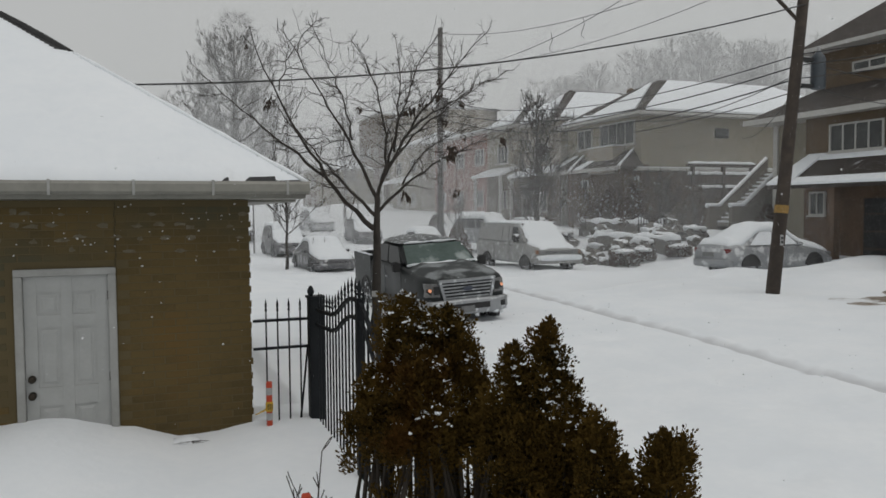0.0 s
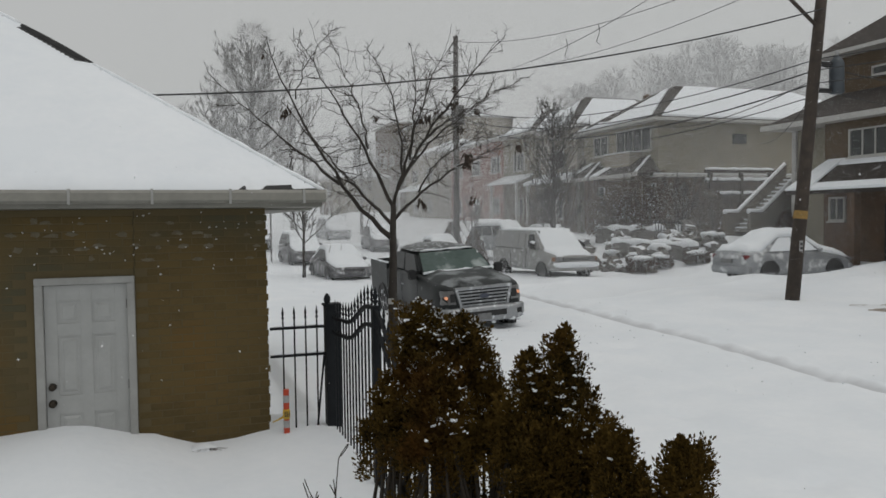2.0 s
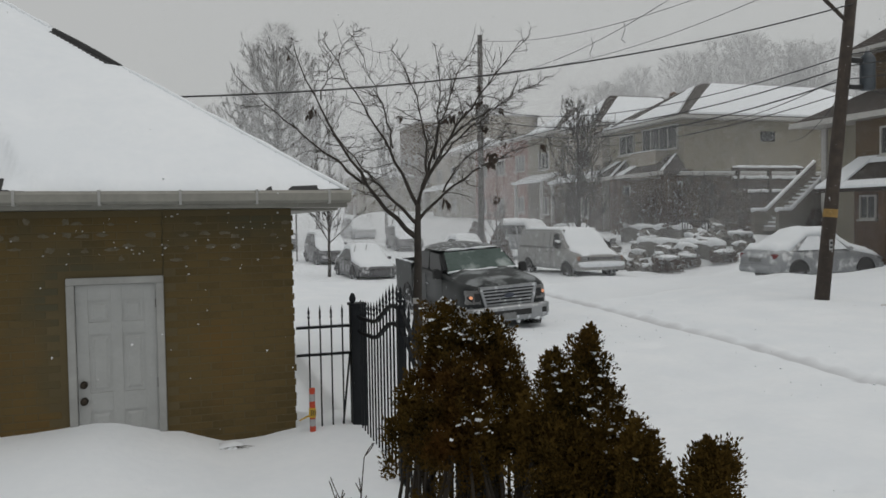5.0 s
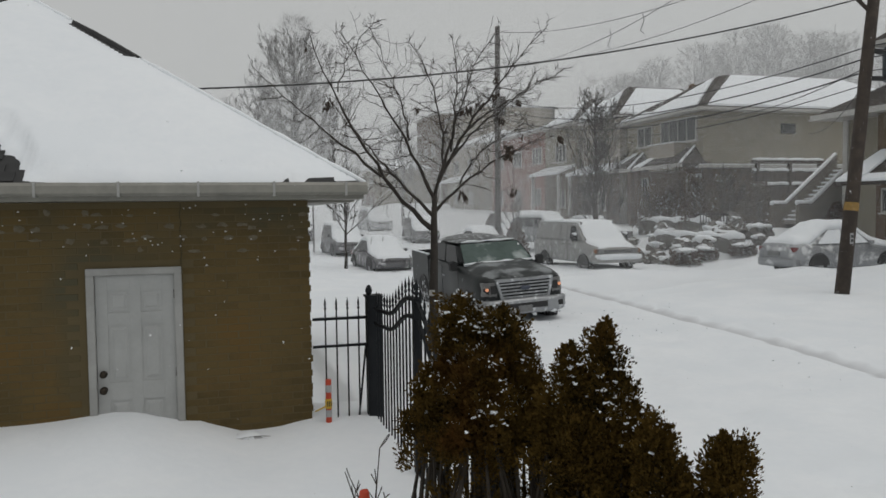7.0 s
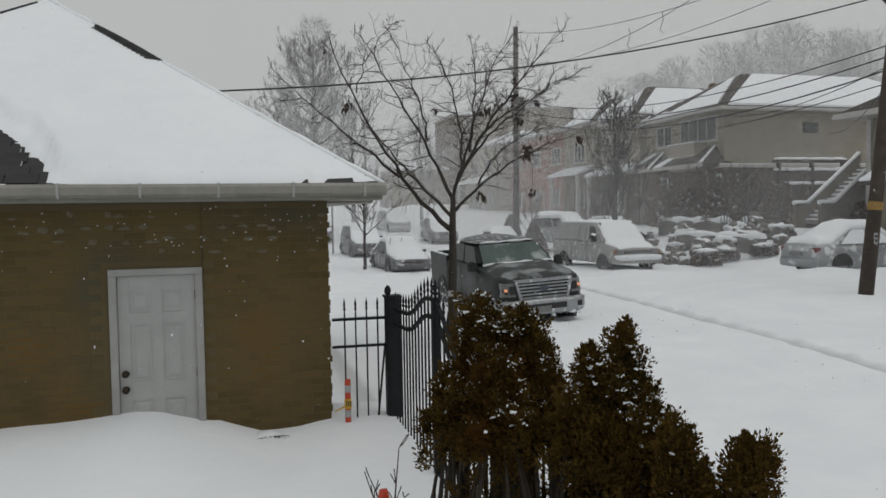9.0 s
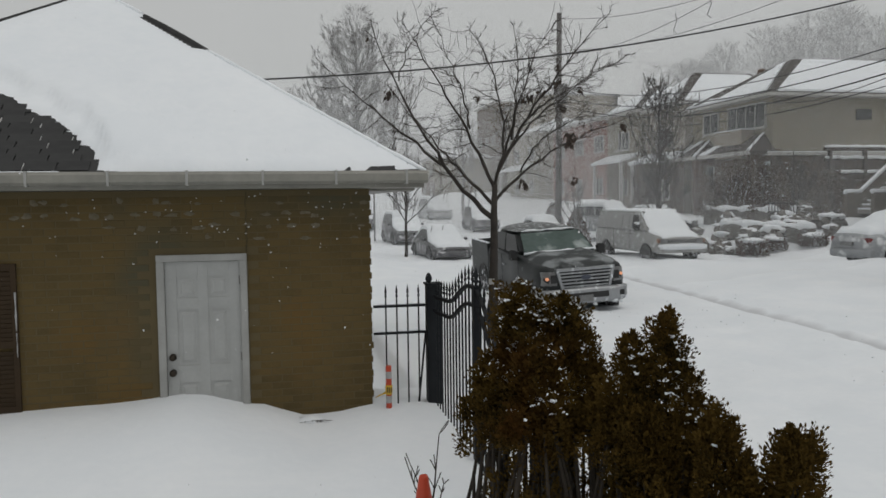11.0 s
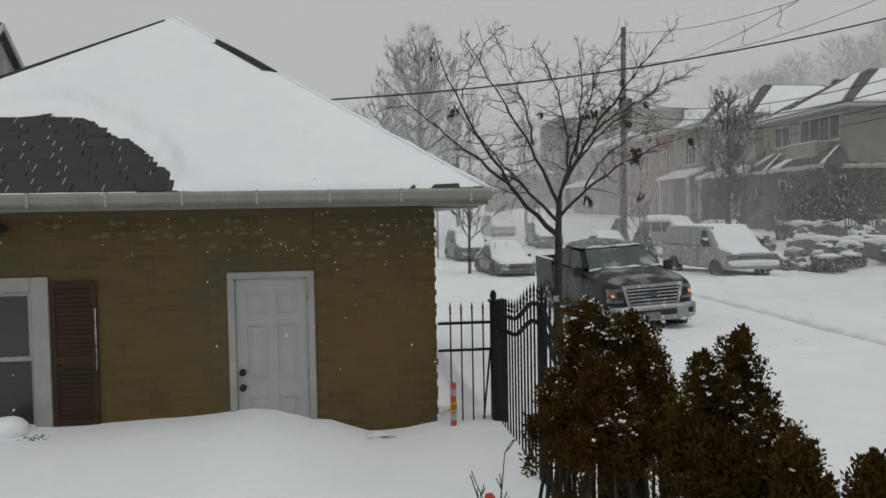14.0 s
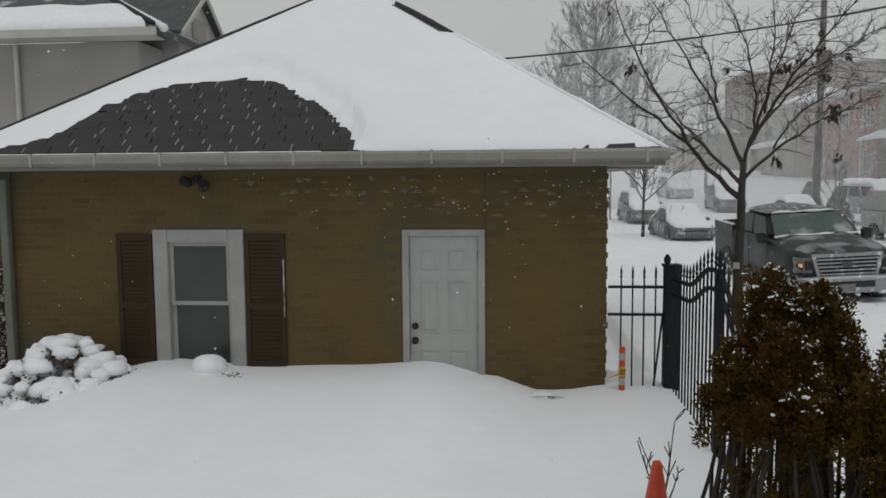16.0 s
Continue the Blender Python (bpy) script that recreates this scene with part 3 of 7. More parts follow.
def build_cone():
    d = thing("traffic_cone", "orange traffic cone half sunk in snow", "traffic cone", pose(0.865, 4.82, 0.0))
    bm = bmesh.new()
    lathe(bm, ((0.125, 0.32), (0.03, 0.875), (0.026, 0.885), (0.02, 0.87)), None, 20)
    part("body", bm, "orange", d, smooth=True)
    bm = bmesh.new()
    box(bm, -0.19, -0.19, 0.28, 0.19, 0.19, 0.32)
    part("base", bm, "black", d, bevel=0.01)


build_cone()


def grow(bm, start, aim, length, r0, rng, depth, spread=0.5, up=0.15, kids=(3, 5), sides=5, shrink=0.62, wob=0.12, floor=0.0022):
    """One limb with side shoots, as tapered bars."""
    p, d = Vector(start), Vector(aim).normalized()
    n = max(3, int((4 if floor < 0.006 else 2.6) + depth))
    pts, rad = [p.copy()], [r0]
    for i in range(n):
        d = (d + Vector((rng.uniform(-wob, wob), rng.uniform(-wob, wob), rng.uniform(-wob, wob) + up * 0.25))).normalized()
        p = p + d * (length / n)
        pts.append(p.copy())
        rad.append(max(r0 * (1 - 0.72 * (i + 1) / n), floor))
    tube(bm, pts, rad, max(3, min(sides, 2 + depth)), caps=False)
    if depth > 0:
        for _ in range(rng.randint(*kids)):
            i = rng.randint(1, n)
            t = (pts[i] - pts[i - 1]).normalized()
            side = Vector((rng.uniform(-1, 1), rng.uniform(-1, 1), rng.uniform(-0.6, 1))).normalized()
            grow(bm, pts[i], t + side * spread + Vector((0, 0, up)), length * shrink * rng.uniform(0.6, 1.1), max(rad[i] * 0.62, 0.0025), rng, depth - 1, spread, up, kids, sides, shrink, wob, floor)
    return pts


def build_twigs():
    rng = random.Random(5)
    d = thing("bare_shrub", "bare dark twigs sticking out of the snow", "shrub")
    base = Vector((0.95, 5.1, 0.42))
    for a, l in ((Vector((0.20, 0.35, 0.9)), 0.52), (Vector((-0.28, 0.3, 0.9)), 0.42), (Vector((-0.10, 0.3, 0.95)), 0.36), (Vector((0.30, 0.1, 0.5)), 0.25)):
        bm = bmesh.new()
        grow(bm, base, a, l * 1.2, 0.011, rng, 1, 0.8, 0.1, (4, 6), 5, 0.2, 0.10, 0.0045)
        part("twig", bm, "bark", d, recalc=False)


build_twigs()


M["leaf_dark"] = mat("shrub_leaf", (0.035, 0.030, 0.018), (0.085, 0.045, 0.028), 0.7, scale=10, bump=0.0, spread=0.5, island=True)
M["dead_leaf"] = mat("dead_leaf", (0.026, 0.018, 0.013), (0.045, 0.030, 0.020), 0.85, scale=20, bump=0.0)
M["cedar_bark"] = mat("cedar_bark", (0.022, 0.017, 0.012), (0.036, 0.028, 0.020), 0.95, scale=12, fine=80, bump=0.5)
M["cedar"] = mat("cedar_spray", (0.013, 0.0115, 0.004), (0.085, 0.052, 0.012), 0.85, scale=2.2, fine=20, bump=0.0, spread=0.45, island=True, spec=0.05, stain=((0.060, 0.027, 0.006), 1.3, 0.53))


def leaves(name, points, size, material, parent, rng, label="", flat=0.35):
    """Many small bent sprays at (place, outward) pairs, as one mesh."""
    verts, faces = [], []
    for p, o in points:
        o = (Vector(o) + Vector((rng.uniform(-flat, flat), rng.uniform(-flat, flat), rng.uniform(-flat, flat)))).normalized()
        side = o.cross(Vector((rng.uniform(-1, 1), rng.uniform(-1, 1), rng.uniform(-1, 1)))).normalized()
        s = size * rng.uniform(0.55, 1.25)
        w = s * rng.uniform(0.18, 0.34)
        nrm = o.cross(side)
        k = len(verts)
        p = Vector(p)
        verts += [p, p + o * s * 0.55 + side * w + nrm * s * 0.08, p + o * s, p + o * s * 0.5 - side * w + nrm * s * 0.08]
        faces += [(k, k + 1, k + 2), (k, k + 2, k + 3)]
    me = bpy.data.meshes.new(name)
    me.from_pydata([tuple(v) for v in verts], [], faces)
    me.materials.append(M[material])
    ob = new(name, me)
    ob.parent = parent
    return tagged(ob, label, kind="stuff")


def build_garden_shrub():
    rng = random.Random(11)
    d = thing("garden_shrub", "low evergreen shrub loaded with snow by the garage", "shrub")
    mounds = ((-4.78, 7.72, 0.62, 0.40, 0.36), (-4.42, 7.70, 0.50, 0.30, 0.28), (-5.08, 7.55, 0.42, 0.38, 0.34), (-4.75, 7.38, 0.34, 0.36, 0.28), (-5.38, 7.35, 0.22, 0.34, 0.26))
    bm = bmesh.new()
    pts, tops = [], []
    for x, y, z, r, h in mounds:
        for _ in range(26):
            a, q = rng.uniform(0, 6.283), rng.random() ** 0.5
            c = Vector((x + r * q * math.cos(a), y + r * q * math.sin(a), z + h * math.sqrt(max(0.0, 1 - q * q))))
            tops.append(c)
            blob(bm, c, rng.uniform(0.07, 0.15), rng, 0.62, 10, 0.5)
            for _ in range(55):
                v = Vector((rng.gauss(0, 1), rng.gauss(0, 1) - 0.5, rng.gauss(0, 0.5) - 0.7)).normalized()
                pts.append((c + Vector((v.x * 0.12, v.y * 0.12, v.z * 0.09 - 0.03)), v))
    tagged(part("snow_load", bm, "snow_fine", d, smooth=True), "snow heaped on the shrub", kind="stuff")
    leaves("foliage", pts, 0.035, "leaf_dark", d, rng, "reddish-green small leaves")
    bm = bmesh.new()
    for c in tops[::9]:
        tube(bm, [(-4.8, 7.6, 0.1), (c.x, c.y, c.z - 0.05)], [0.02, 0.010], 5)
    part("stem", bm, "bark", d)
    d = thing("snowy_pot_plant", "small rounded plant capped with snow under the window", "plant")
    bm = bmesh.new()
    blob(bm, (-3.33, 8.0, 0.66), 0.19, rng, 0.7, 16, 0.15)
    part("snow_cap", bm, "snow_fine", d, smooth=True)
    pts = [(Vector((-3.12 + rng.uniform(-0.2, 0.2), 7.9 + rng.uniform(-0.1, 0.1), 0.58)), (rng.uniform(-1, 1), -0.6, rng.uniform(0, 0.6))) for _ in range(160)]
    leaves("foliage", pts, 0.06, "leaf_dark", d, rng)
    d = thing("dry_grass_tuft", "dry grass blades poking out beside the wall", "grass")
    bm = bmesh.new()
    for k in range(26):
        a = rng.uniform(-1, 1)
        b = Vector((0.27 + rng.uniform(-0.06, 0.06), 8.05, 0.33))
        tube(bm, [b, b + Vector((a * 0.08, -0.05, 0.07)), b + Vector((a * 0.2, -0.12, 0.06 + rng.uniform(-0.03, 0.03)))], [0.004, 0.003, 0.0015], 3, caps=False)
    part("blade", bm, "bark", d, recalc=False)
    bm = bmesh.new()
    blob(bm, (0.27, 8.08, 0.36), 0.15, rng, 0.5, 12, 0.3)
    part("snow_cap", bm, "snow_fine", d, smooth=True)


build_garden_shrub()


# ---- downspout and camera box on the garage ----
M["downpipe"] = mat("downpipe_paint", (0.15, 0.155, 0.125), (0.11, 0.115, 0.09), 0.5, scale=3, fine=20, bump=0.06)


def build_wall_fittings():
    d = thing("downspout", "grey-green metal downspout at the garage corner", "downspout")
    bm = bmesh.new()
    box(bm, -5.78, GY - 0.10, 0.1, -5.68, GY - 0.02, 2.699)
    part("pipe", bm, "downpipe", d, bevel=0.01)
    bm = bmesh.new()
    box(bm, -5.78, EY - 0.02, 2.70, -5.68, GY - 0.02, 2.78)
    part("elbow", bm, "downpipe", d)
    lamp = thing("wall_lamp", "small black floodlight fixture under the eave", "lamp", pose(-3.5, GY, 2.68))
    bm = bmesh.new()
    lathe(bm, ((0.05, 0), (0.05, 0.02), (0.02, 0.03), (0.02, 0.06)), Matrix.Rotation(radians(90), 4, "X"), 10)
    part("mount", bm, "black", lamp)
    for s in (-1, 1):
        bm = bmesh.new()
        m = Matrix.Translation((s * 0.09, -0.09, -0.03 - 0.05 * (s > 0))) @ Matrix.Rotation(radians(60), 4, "X") @ Matrix.Rotation(radians(s * 30), 4, "Y")
        lathe(bm, ((0.02, -0.06), (0.05, -0.02), (0.06, 0.06), (0.05, 0.065)), m, 10)
        part("lamp_head", bm, "black", lamp)


build_wall_fittings()


def build_ivy():
    rng = random.Random(61)
    d = thing("wall_ivy", "dry ivy with snow clinging beside the downspout", "ivy")
    bm = bmesh.new()
    for k in range(3):
        tube(bm, [(-5.86 - 0.04 * k, GY - 0.02, 0.1), (-5.84 - 0.03 * k, GY - 0.025, 1.0), (-5.88 - 0.02 * k, GY - 0.02, 1.75)], [0.012, 0.009, 0.005], 5)
    part("vine", bm, "bark", d)
    a = [(Vector((-5.87 + rng.gauss(0, 0.05), GY - 0.03 - rng.random() * 0.05, rng.uniform(0.3, 1.8))), (rng.uniform(-1, 1), -1, rng.uniform(-0.6, 0.6))) for _ in range(1500)]
    leaves("foliage", a[:900], 0.04, "leaf_dark", d, rng)
    leaves("snow_specks", a[900:], 0.035, "snow_fine", d, rng, "snow caught on the ivy")


build_ivy()


# ---- cedar hedge ----
def build_hedge():
    # bearing from the window, distance, top, radius
    spires = ((17.5, 4.25, 2.20, 0.22), (20.7, 4.15, 2.15, 0.20), (15.2, 4.35, 1.80, 0.12), (22.1, 4.1, 1.95, 0.12), (19.0, 4.0, 1.95, 0.20), (25.5, 3.95, 1.98, 0.115), (27.9, 3.9, 2.105, 0.125), (29.3, 3.88, 1.84, 0.12), (24.2, 3.9, 1.78, 0.13), (26.6, 3.85, 1.70, 0.16), (31.6, 3.75, 1.68, 0.125), (33.3, 3.7, 1.50, 0.09), (36.5, 3.68, 1.64, 0.135))
    for n, (ang, dist, top, r) in enumerate(spires):
        rng = random.Random(100 + n)
        d = thing("cedar_shrub", "brown-green columnar cedar dusted with snow at the fence", "shrub", group="cedar hedge")
        cx, cy = dist * math.sin(radians(ang)), dist * math.cos(radians(ang))
        pts, snow, clumps = [], [], []
        open_foot = ang < 25
        for k in range(int(95 * (top - 0.4) * (r / 0.15))):
            z = 0.45 + rng.random() ** 0.8 * (top - 0.53)
            t = (top - z) / (top - 0.3)
            rr = r * min(1.0, 0.30 + 2.8 * t) * (1.2 if t > 0.4 else 1.0)
            q0 = rng.random()
            if z < 1.46 - 0.25 * q0 and open_foot and rng.random() < 0.76:
                continue
            if z < 0.9 and rng.random() < 0.3:
                continue
            if open_foot and z < 1.5:
                rr *= 1.30
            a = rng.uniform(0, 2 * math.pi)
            q = rng.uniform(0.3, 1.0)
            clumps.append((Vector((cx + rr * q * math.cos(a), cy + rr * q * math.sin(a), z)), Vector((math.cos(a) * 0.7, math.sin(a) * 0.7, 1.3)), rng.uniform(0.035, 0.07)))
        for k in range(5):
            clumps.append((Vector((cx + rng.uniform(-0.02, 0.02), cy + rng.uniform(-0.02, 0.02), top - 0.04 - k * 0.035)), Vector((0, 0, 1)), 0.03 + 0.008 * k))
        for c, o, s in clumps:
            frost = c.z > 1.55 and rng.random() < (0.22 if open_foot else 0.07)
            for _ in range(95 if open_foot and c.z < 1.4 else 175):
                v = Vector((rng.gauss(0, 0.5), rng.gauss(0, 0.5), rng.gauss(0, 0.85)))
                if v.length > 1.3:
                    v *= 1.3 / v.length
                pts.append((c + v * s, o * 0.7 + v.normalized() * 0.8))
                if frost and v.z > 0.35 and rng.random() < 0.35:
                    snow.append((c + v * s * 1.1 + Vector((0, 0, 0.008)), Vector((rng.uniform(-1, 1), rng.uniform(-1, 1), 0.3))))
            tip = c + o.normalized() * s * 1.6
            for _ in range(26):
                pts.append((tip.lerp(c, rng.random()) + Vector((rng.gauss(0, 0.006), rng.gauss(0, 0.006), 0)), o + Vector((rng.gauss(0, 0.5), rng.gauss(0, 0.5), 0.2))))
        leaves("foliage", pts, 0.021, "cedar", d, rng, flat=0.6)
        # the dense inside of the crown
        core = []
        for _ in range(int(900 * r / 0.15)):
            z = (1.45 if open_foot else 0.7) + rng.random() * (top - 0.12 - (1.45 if open_foot else 0.7))
            rr = 0.72 * r * min(1.0, 0.15 + 2.6 * (top - z) / (top - 0.3)) * rng.random() ** 0.5
            a = rng.uniform(0, 6.283)
            core.append((Vector((cx + rr * math.cos(a), cy + rr * math.sin(a), z)), Vector((math.cos(a), math.sin(a), 1.0))))
        leaves("inner_sprays", core, 0.055, "cedar", d, rng, flat=0.8)
        bm = bmesh.new()
        for c, o, s in clumps:
            if c.z > 1.5 and noise.noise(c * 3.1) > (0.06 if open_foot and c.z > 1.75 else 0.36):
                v = c + Vector((rng.gauss(0, 0.5), rng.gauss(0, 0.5) - 0.5, rng.uniform(0.2, 1.0))) * s
                for _ in range(rng.randint(5, 10)):
                    v = v + Vector((rng.gauss(0, 0.008), rng.gauss(0, 0.008), rng.gauss(0, 0.004)))
                    blob(bm, v, rng.uniform(0.003, 0.0085), rng, 0.7, 6, 0.6)
        if len(bm.verts):
            ob = part("lodged_snow", bm, "snow_fine", d, "small clots of snow lodged in the sprays", smooth=True)
            tagged(ob, "small clots of snow lodged in the sprays", kind="stuff")
        else:
            bm.free()
        leaves("snow_specks", snow, 0.02, "snow_fine", d, rng, "clots of snow caught in the sprays")
        for k in range(13 if open_foot else 5):
            bm = bmesh.new()
            a = rng.uniform(0, 6.28)
            lean = Vector((math.cos(a), math.sin(a), 0)) * r
            tube(bm, [Vector((cx, cy, 0.1)) + lean * 0.8, Vector((cx, cy, 0.75)) + lean * (0.8 + 0.35 * (k % 3)), Vector((cx, cy, top * 0.6)) + lean * 0.8, Vector((cx, cy, top - 0.2))], [0.016, 0.013, 0.010, 0.004], 6)
            part("stem", bm, "cedar_bark", d)


build_hedge()


# ---- street tree with a few dead leaf clusters ----
def build_street_tree():
    rng = random.Random(21)
    d = thing("street_tree", "bare young street tree with a few curled dead leaves", "tree")
    # limbs drawn in a plane square to the view from the window, then pushed in depth
    ang = radians(15.55)
    right, deep = Vector((math.cos(ang), -math.sin(ang), 0)), Vector((math.sin(ang), math.cos(ang), 0))
    base = Vector((3.56, 12.8, 0))

    def off(u, z, dd):
        """Metres to the side of the trunk, height, depth."""
        return base + right * u + Vector((0, 0, z)) + deep * dd

    bm = bmesh.new()
    tube(bm, [base + Vector((0, 0, 0.05)), off(-0.01, 1.25, 0), off(0.01, 1.95, 0), off(0.01, 2.4, 0), off(0.03, 2.90, 0)], [0.10, 0.078, 0.066, 0.060, 0.045], 12)
    trunk = part("trunk", bm, "bark", d, smooth=True)
    # each limb: start, bend and tip, as side and height from the trunk
    limbs = (
        ((-0.03, 2.35), (-1.16, 3.35), (-2.08, 5.70), 0.040),
        ((-0.86, 3.25), (-1.80, 4.02), (-3.10, 5.15), 0.024),
        ((-0.02, 2.58), (-0.76, 3.35), (-1.62, 4.40), 0.028),
        ((0.02, 2.87), (-0.52, 4.10), (-1.62, 5.80), 0.030),
        ((-0.38, 3.85), (-0.44, 4.45), (-1.00, 5.70), 0.017),
        ((0.03, 2.90), (0.50, 4.05), (-0.36, 5.45), 0.027),
        ((0.09, 3.15), (0.52, 4.15), (0.40, 5.65), 0.026),
        ((0.12, 3.20), (0.66, 4.30), (1.78, 5.50), 0.030),
        ((0.03, 2.63), (0.76, 3.55), (2.24, 3.98), 0.026),
        ((0.28, 3.50), (0.86, 4.22), (1.92, 4.90), 0.020),
        ((0.32, 3.65), (0.46, 4.65), (1.00, 5.50), 0.018),
        ((0.60, 4.00), (1.05, 4.42), (2.36, 5.15), 0.016),
        ((0.46, 3.10), (0.78, 3.85), (1.60, 4.02), 0.016),
        ((-1.58, 4.68), (-1.50, 5.32), (-0.85, 5.85), 0.011),
    )
    tips = []
    for i, (pa, pb, pc, r0) in enumerate(limbs):
        sg = 0.6 * math.sin(i * 2.4)
        n = 14
        fine = []
        for j in range(n + 1):
            f = j / n
            u = (1 - f) ** 2 * pa[0] + 2 * f * (1 - f) * pb[0] + f * f * pc[0]
            z = (1 - f) ** 2 * pa[1] + 2 * f * (1 - f) * pb[1] + f * f * pc[1]
            w = 0.030 if 0 < j else 0.0
            fine.append(off(u + rng.uniform(-w, w), z + rng.uniform(-w, w), sg * f ** 1.2 + rng.uniform(-w, w)))
        rad = [max(1.25 * r0 * (1 - 0.88 * (j / n) ** 0.75), 0.0055) for j in range(n + 1)]
        bm = bmesh.new()
        tube(bm, fine, rad, 7, caps=False)
        dense = pc[0] > -0.5
        for j in range(3, n + 1):
            for _ in range(rng.choice((3, 4, 5) if dense else (2, 3, 4)) if j > n * 0.3 else 1):
                t = (fine[j] - fine[j - 1]).normalized()
                side = Vector((rng.uniform(-1, 1), rng.uniform(-1, 1), rng.uniform(-0.7, 0.55))).normalized()
                q = grow(bm, fine[j], t * (0.65 if dense else 0.4) + side * 0.8, rng.uniform(0.2, 0.66) * (0.45 if j > n * 0.8 else 1.0), rad[j] * 0.38 + 0.003, rng, 1, 0.7, 0.0, (1, 3), 4, 0.55, 0.30, 0.0034)
                tips.append(q[-1])
        tips += fine[6:]
        part("limb", bm, "bark", d, recalc=False, smooth=True)
    bm = bmesh.new()
    marks = ((2.18, 3.94, 1.0), (1.27, 3.84, 1.2), (1.24, 3.73, 1.0), (1.27, 4.32, 0.8), (0.62, 3.22, 1.2), (1.33, 3.09, 0.8), (-1.68, 4.63, 1.3), (0.69, 4.40, 1.0), (1.48, 4.63, 0.7), (-0.21, 4.42, 0.7), (0.55, 4.47, 0.9), (1.08, 4.61, 0.8), (1.46, 3.99, 0.6), (-2.22, 5.40, 0.7), (0.98, 4.85, 0.6), (0.84, 4.52, 0.8))
    for u, z, s in marks:
        s *= 1.3
        want = off(u, z, 0)
        c = min(tips, key=lambda p: (p - want - deep * (p - want).dot(deep)).length) - Vector((0, 0, 0.10))
        b2 = bmesh.new()
        for _ in range(int(7 * s) + 3):
            o = Vector((rng.uniform(-1, 1), rng.uniform(-1, 1), rng.uniform(-1.4, 0.6))) * 0.05 * s
            p = c + o
            w = Vector((rng.uniform(-1, 1), rng.uniform(-1, 1), rng.uniform(-0.4, 0.4))).normalized() * 0.03
            f = Vector((rng.uniform(-0.5, 0.5), rng.uniform(-0.5, 0.5), -1)).normalized() * 0.09 * s
            q = [p, p + w + f * 0.4, p + f * 0.6, p - w + f * 0.35, p + f + w * 0.8]
            vs = [b2.verts.new(v) for v in q]
            b2.faces.new((vs[0], vs[1], vs[2]))
            b2.faces.new((vs[0], vs[2], vs[3]))
            b2.faces.new((vs[1], vs[4], vs[2]))
        tube(b2, [c + Vector((0, 0, 0.12)), c], [0.004, 0.003], 3, caps=False)
        part("leaf_tuft", b2, "dead_leaf", d, "curled dark brown dead leaves", recalc=False)
    bm = bmesh.new()
    p = off(-0.04, 1.26, -0.11)
    box(bm, -0.05, -0.004, -0.05, 0.05, 0.004, 0.05, Matrix.Translation(p) @ Matrix.Rotation(-ang, 4, "Z"))
    part("tag", bm, "white_paint", trunk, "small white tag on the trunk")


build_street_tree()


def fine_twigs(parent, material, rng, count, height, first, radius, length, width, low=0.0):
    """The haze of finest twigs that rounds off a crown, as slivers in one mesh."""
    verts, faces = [], []
    for _ in range(count):
        g = rng.random()
        z = height * (first + (1.0 - first) * g)
        w = radius * (low + (1 - low) * math.sin(math.pi * min(1.0, 0.16 + 0.82 * g)) ** 0.6)
        a, q = rng.uniform(0, 6.283), rng.random() ** 0.45
        w *= 0.85 + 0.35 * noise.noise(Vector((math.cos(a) * 2, math.sin(a) * 2, z * 0.5)))
        p = Vector((w * q * math.cos(a), w * q * math.sin(a), z))
        o = Vector((math.cos(a) + rng.gauss(0, 0.5), math.sin(a) + rng.gauss(0, 0.5), 0.7 + rng.gauss(0, 0.5))).normalized()
        side = o.cross(Vector((rng.gauss(0, 1), rng.gauss(0, 1), rng.gauss(0, 1)))).normalized() * width
        t = p + o * length * rng.uniform(0.5, 1.2)
        k = len(verts)
        verts += [tuple(p - side), tuple(p + side), tuple(t)]
        faces.append((k, k + 1, k + 2))
    me = bpy.data.meshes.new("fine_twigs")
    me.from_pydata(verts, [], faces)
    me.materials.append(M[material])
    ob = new("fine_twigs", me)
    ob.parent = parent
    return tagged(ob, "finest outer twigs", kind="stuff")


def bare_tree(label, at, height, rng, trunk_r=0.2, crown=0.55, depth=4, limbs=9, material="bark_far", lean=0.0, wide=0.35, first=0.25, floor=0.006, oval=0.0):
    d = thing("bare_tree", label, "tree", pose(*at))
    bm = bmesh.new()
    pts = [Vector((lean * height * (i / 6) ** 2 + 0.02 * height * rng.uniform(-0.3, 0.3), 0.02 * height * rng.uniform(-0.3, 0.3), height * 0.92 * i / 6 - 0.2)) for i in range(7)]
    rad = [trunk_r * (1 - 0.9 * i / 6) + 0.01 for i in range(7)]
    tube(bm, pts, rad, 9)
    part("trunk", bm, material, d, smooth=True)
    for i in range(limbs):
        bm = bmesh.new()
        f = first + (0.95 - first) * (i + rng.random()) / limbs
        j = min(int(f * 6), 5)
        p = pts[j].lerp(pts[j + 1], f * 6 - j)
        a = i * 2.4 + rng.uniform(-0.5, 0.5)
        out = Vector((math.cos(a), math.sin(a), rng.uniform(0.5, 1.2) + crown))
        reach = height * wide * (1.1 - 0.7 * f)
        if oval:
            g = (f - first) / (0.95 - first)
            reach = oval * (0.16 + 0.84 * math.sin(math.pi * min(1.0, 0.30 + 0.68 * g))) * 0.62
        grow(bm, p, out, reach * rng.uniform(0.8, 1.15), min(rad[j] * 0.45 + 0.01, 0.02 * reach), rng, depth, 0.6, 0.2, (3, 4), 5, 0.6, 0.13, floor)
        part("limb", bm, material, d, recalc=False)
    return d


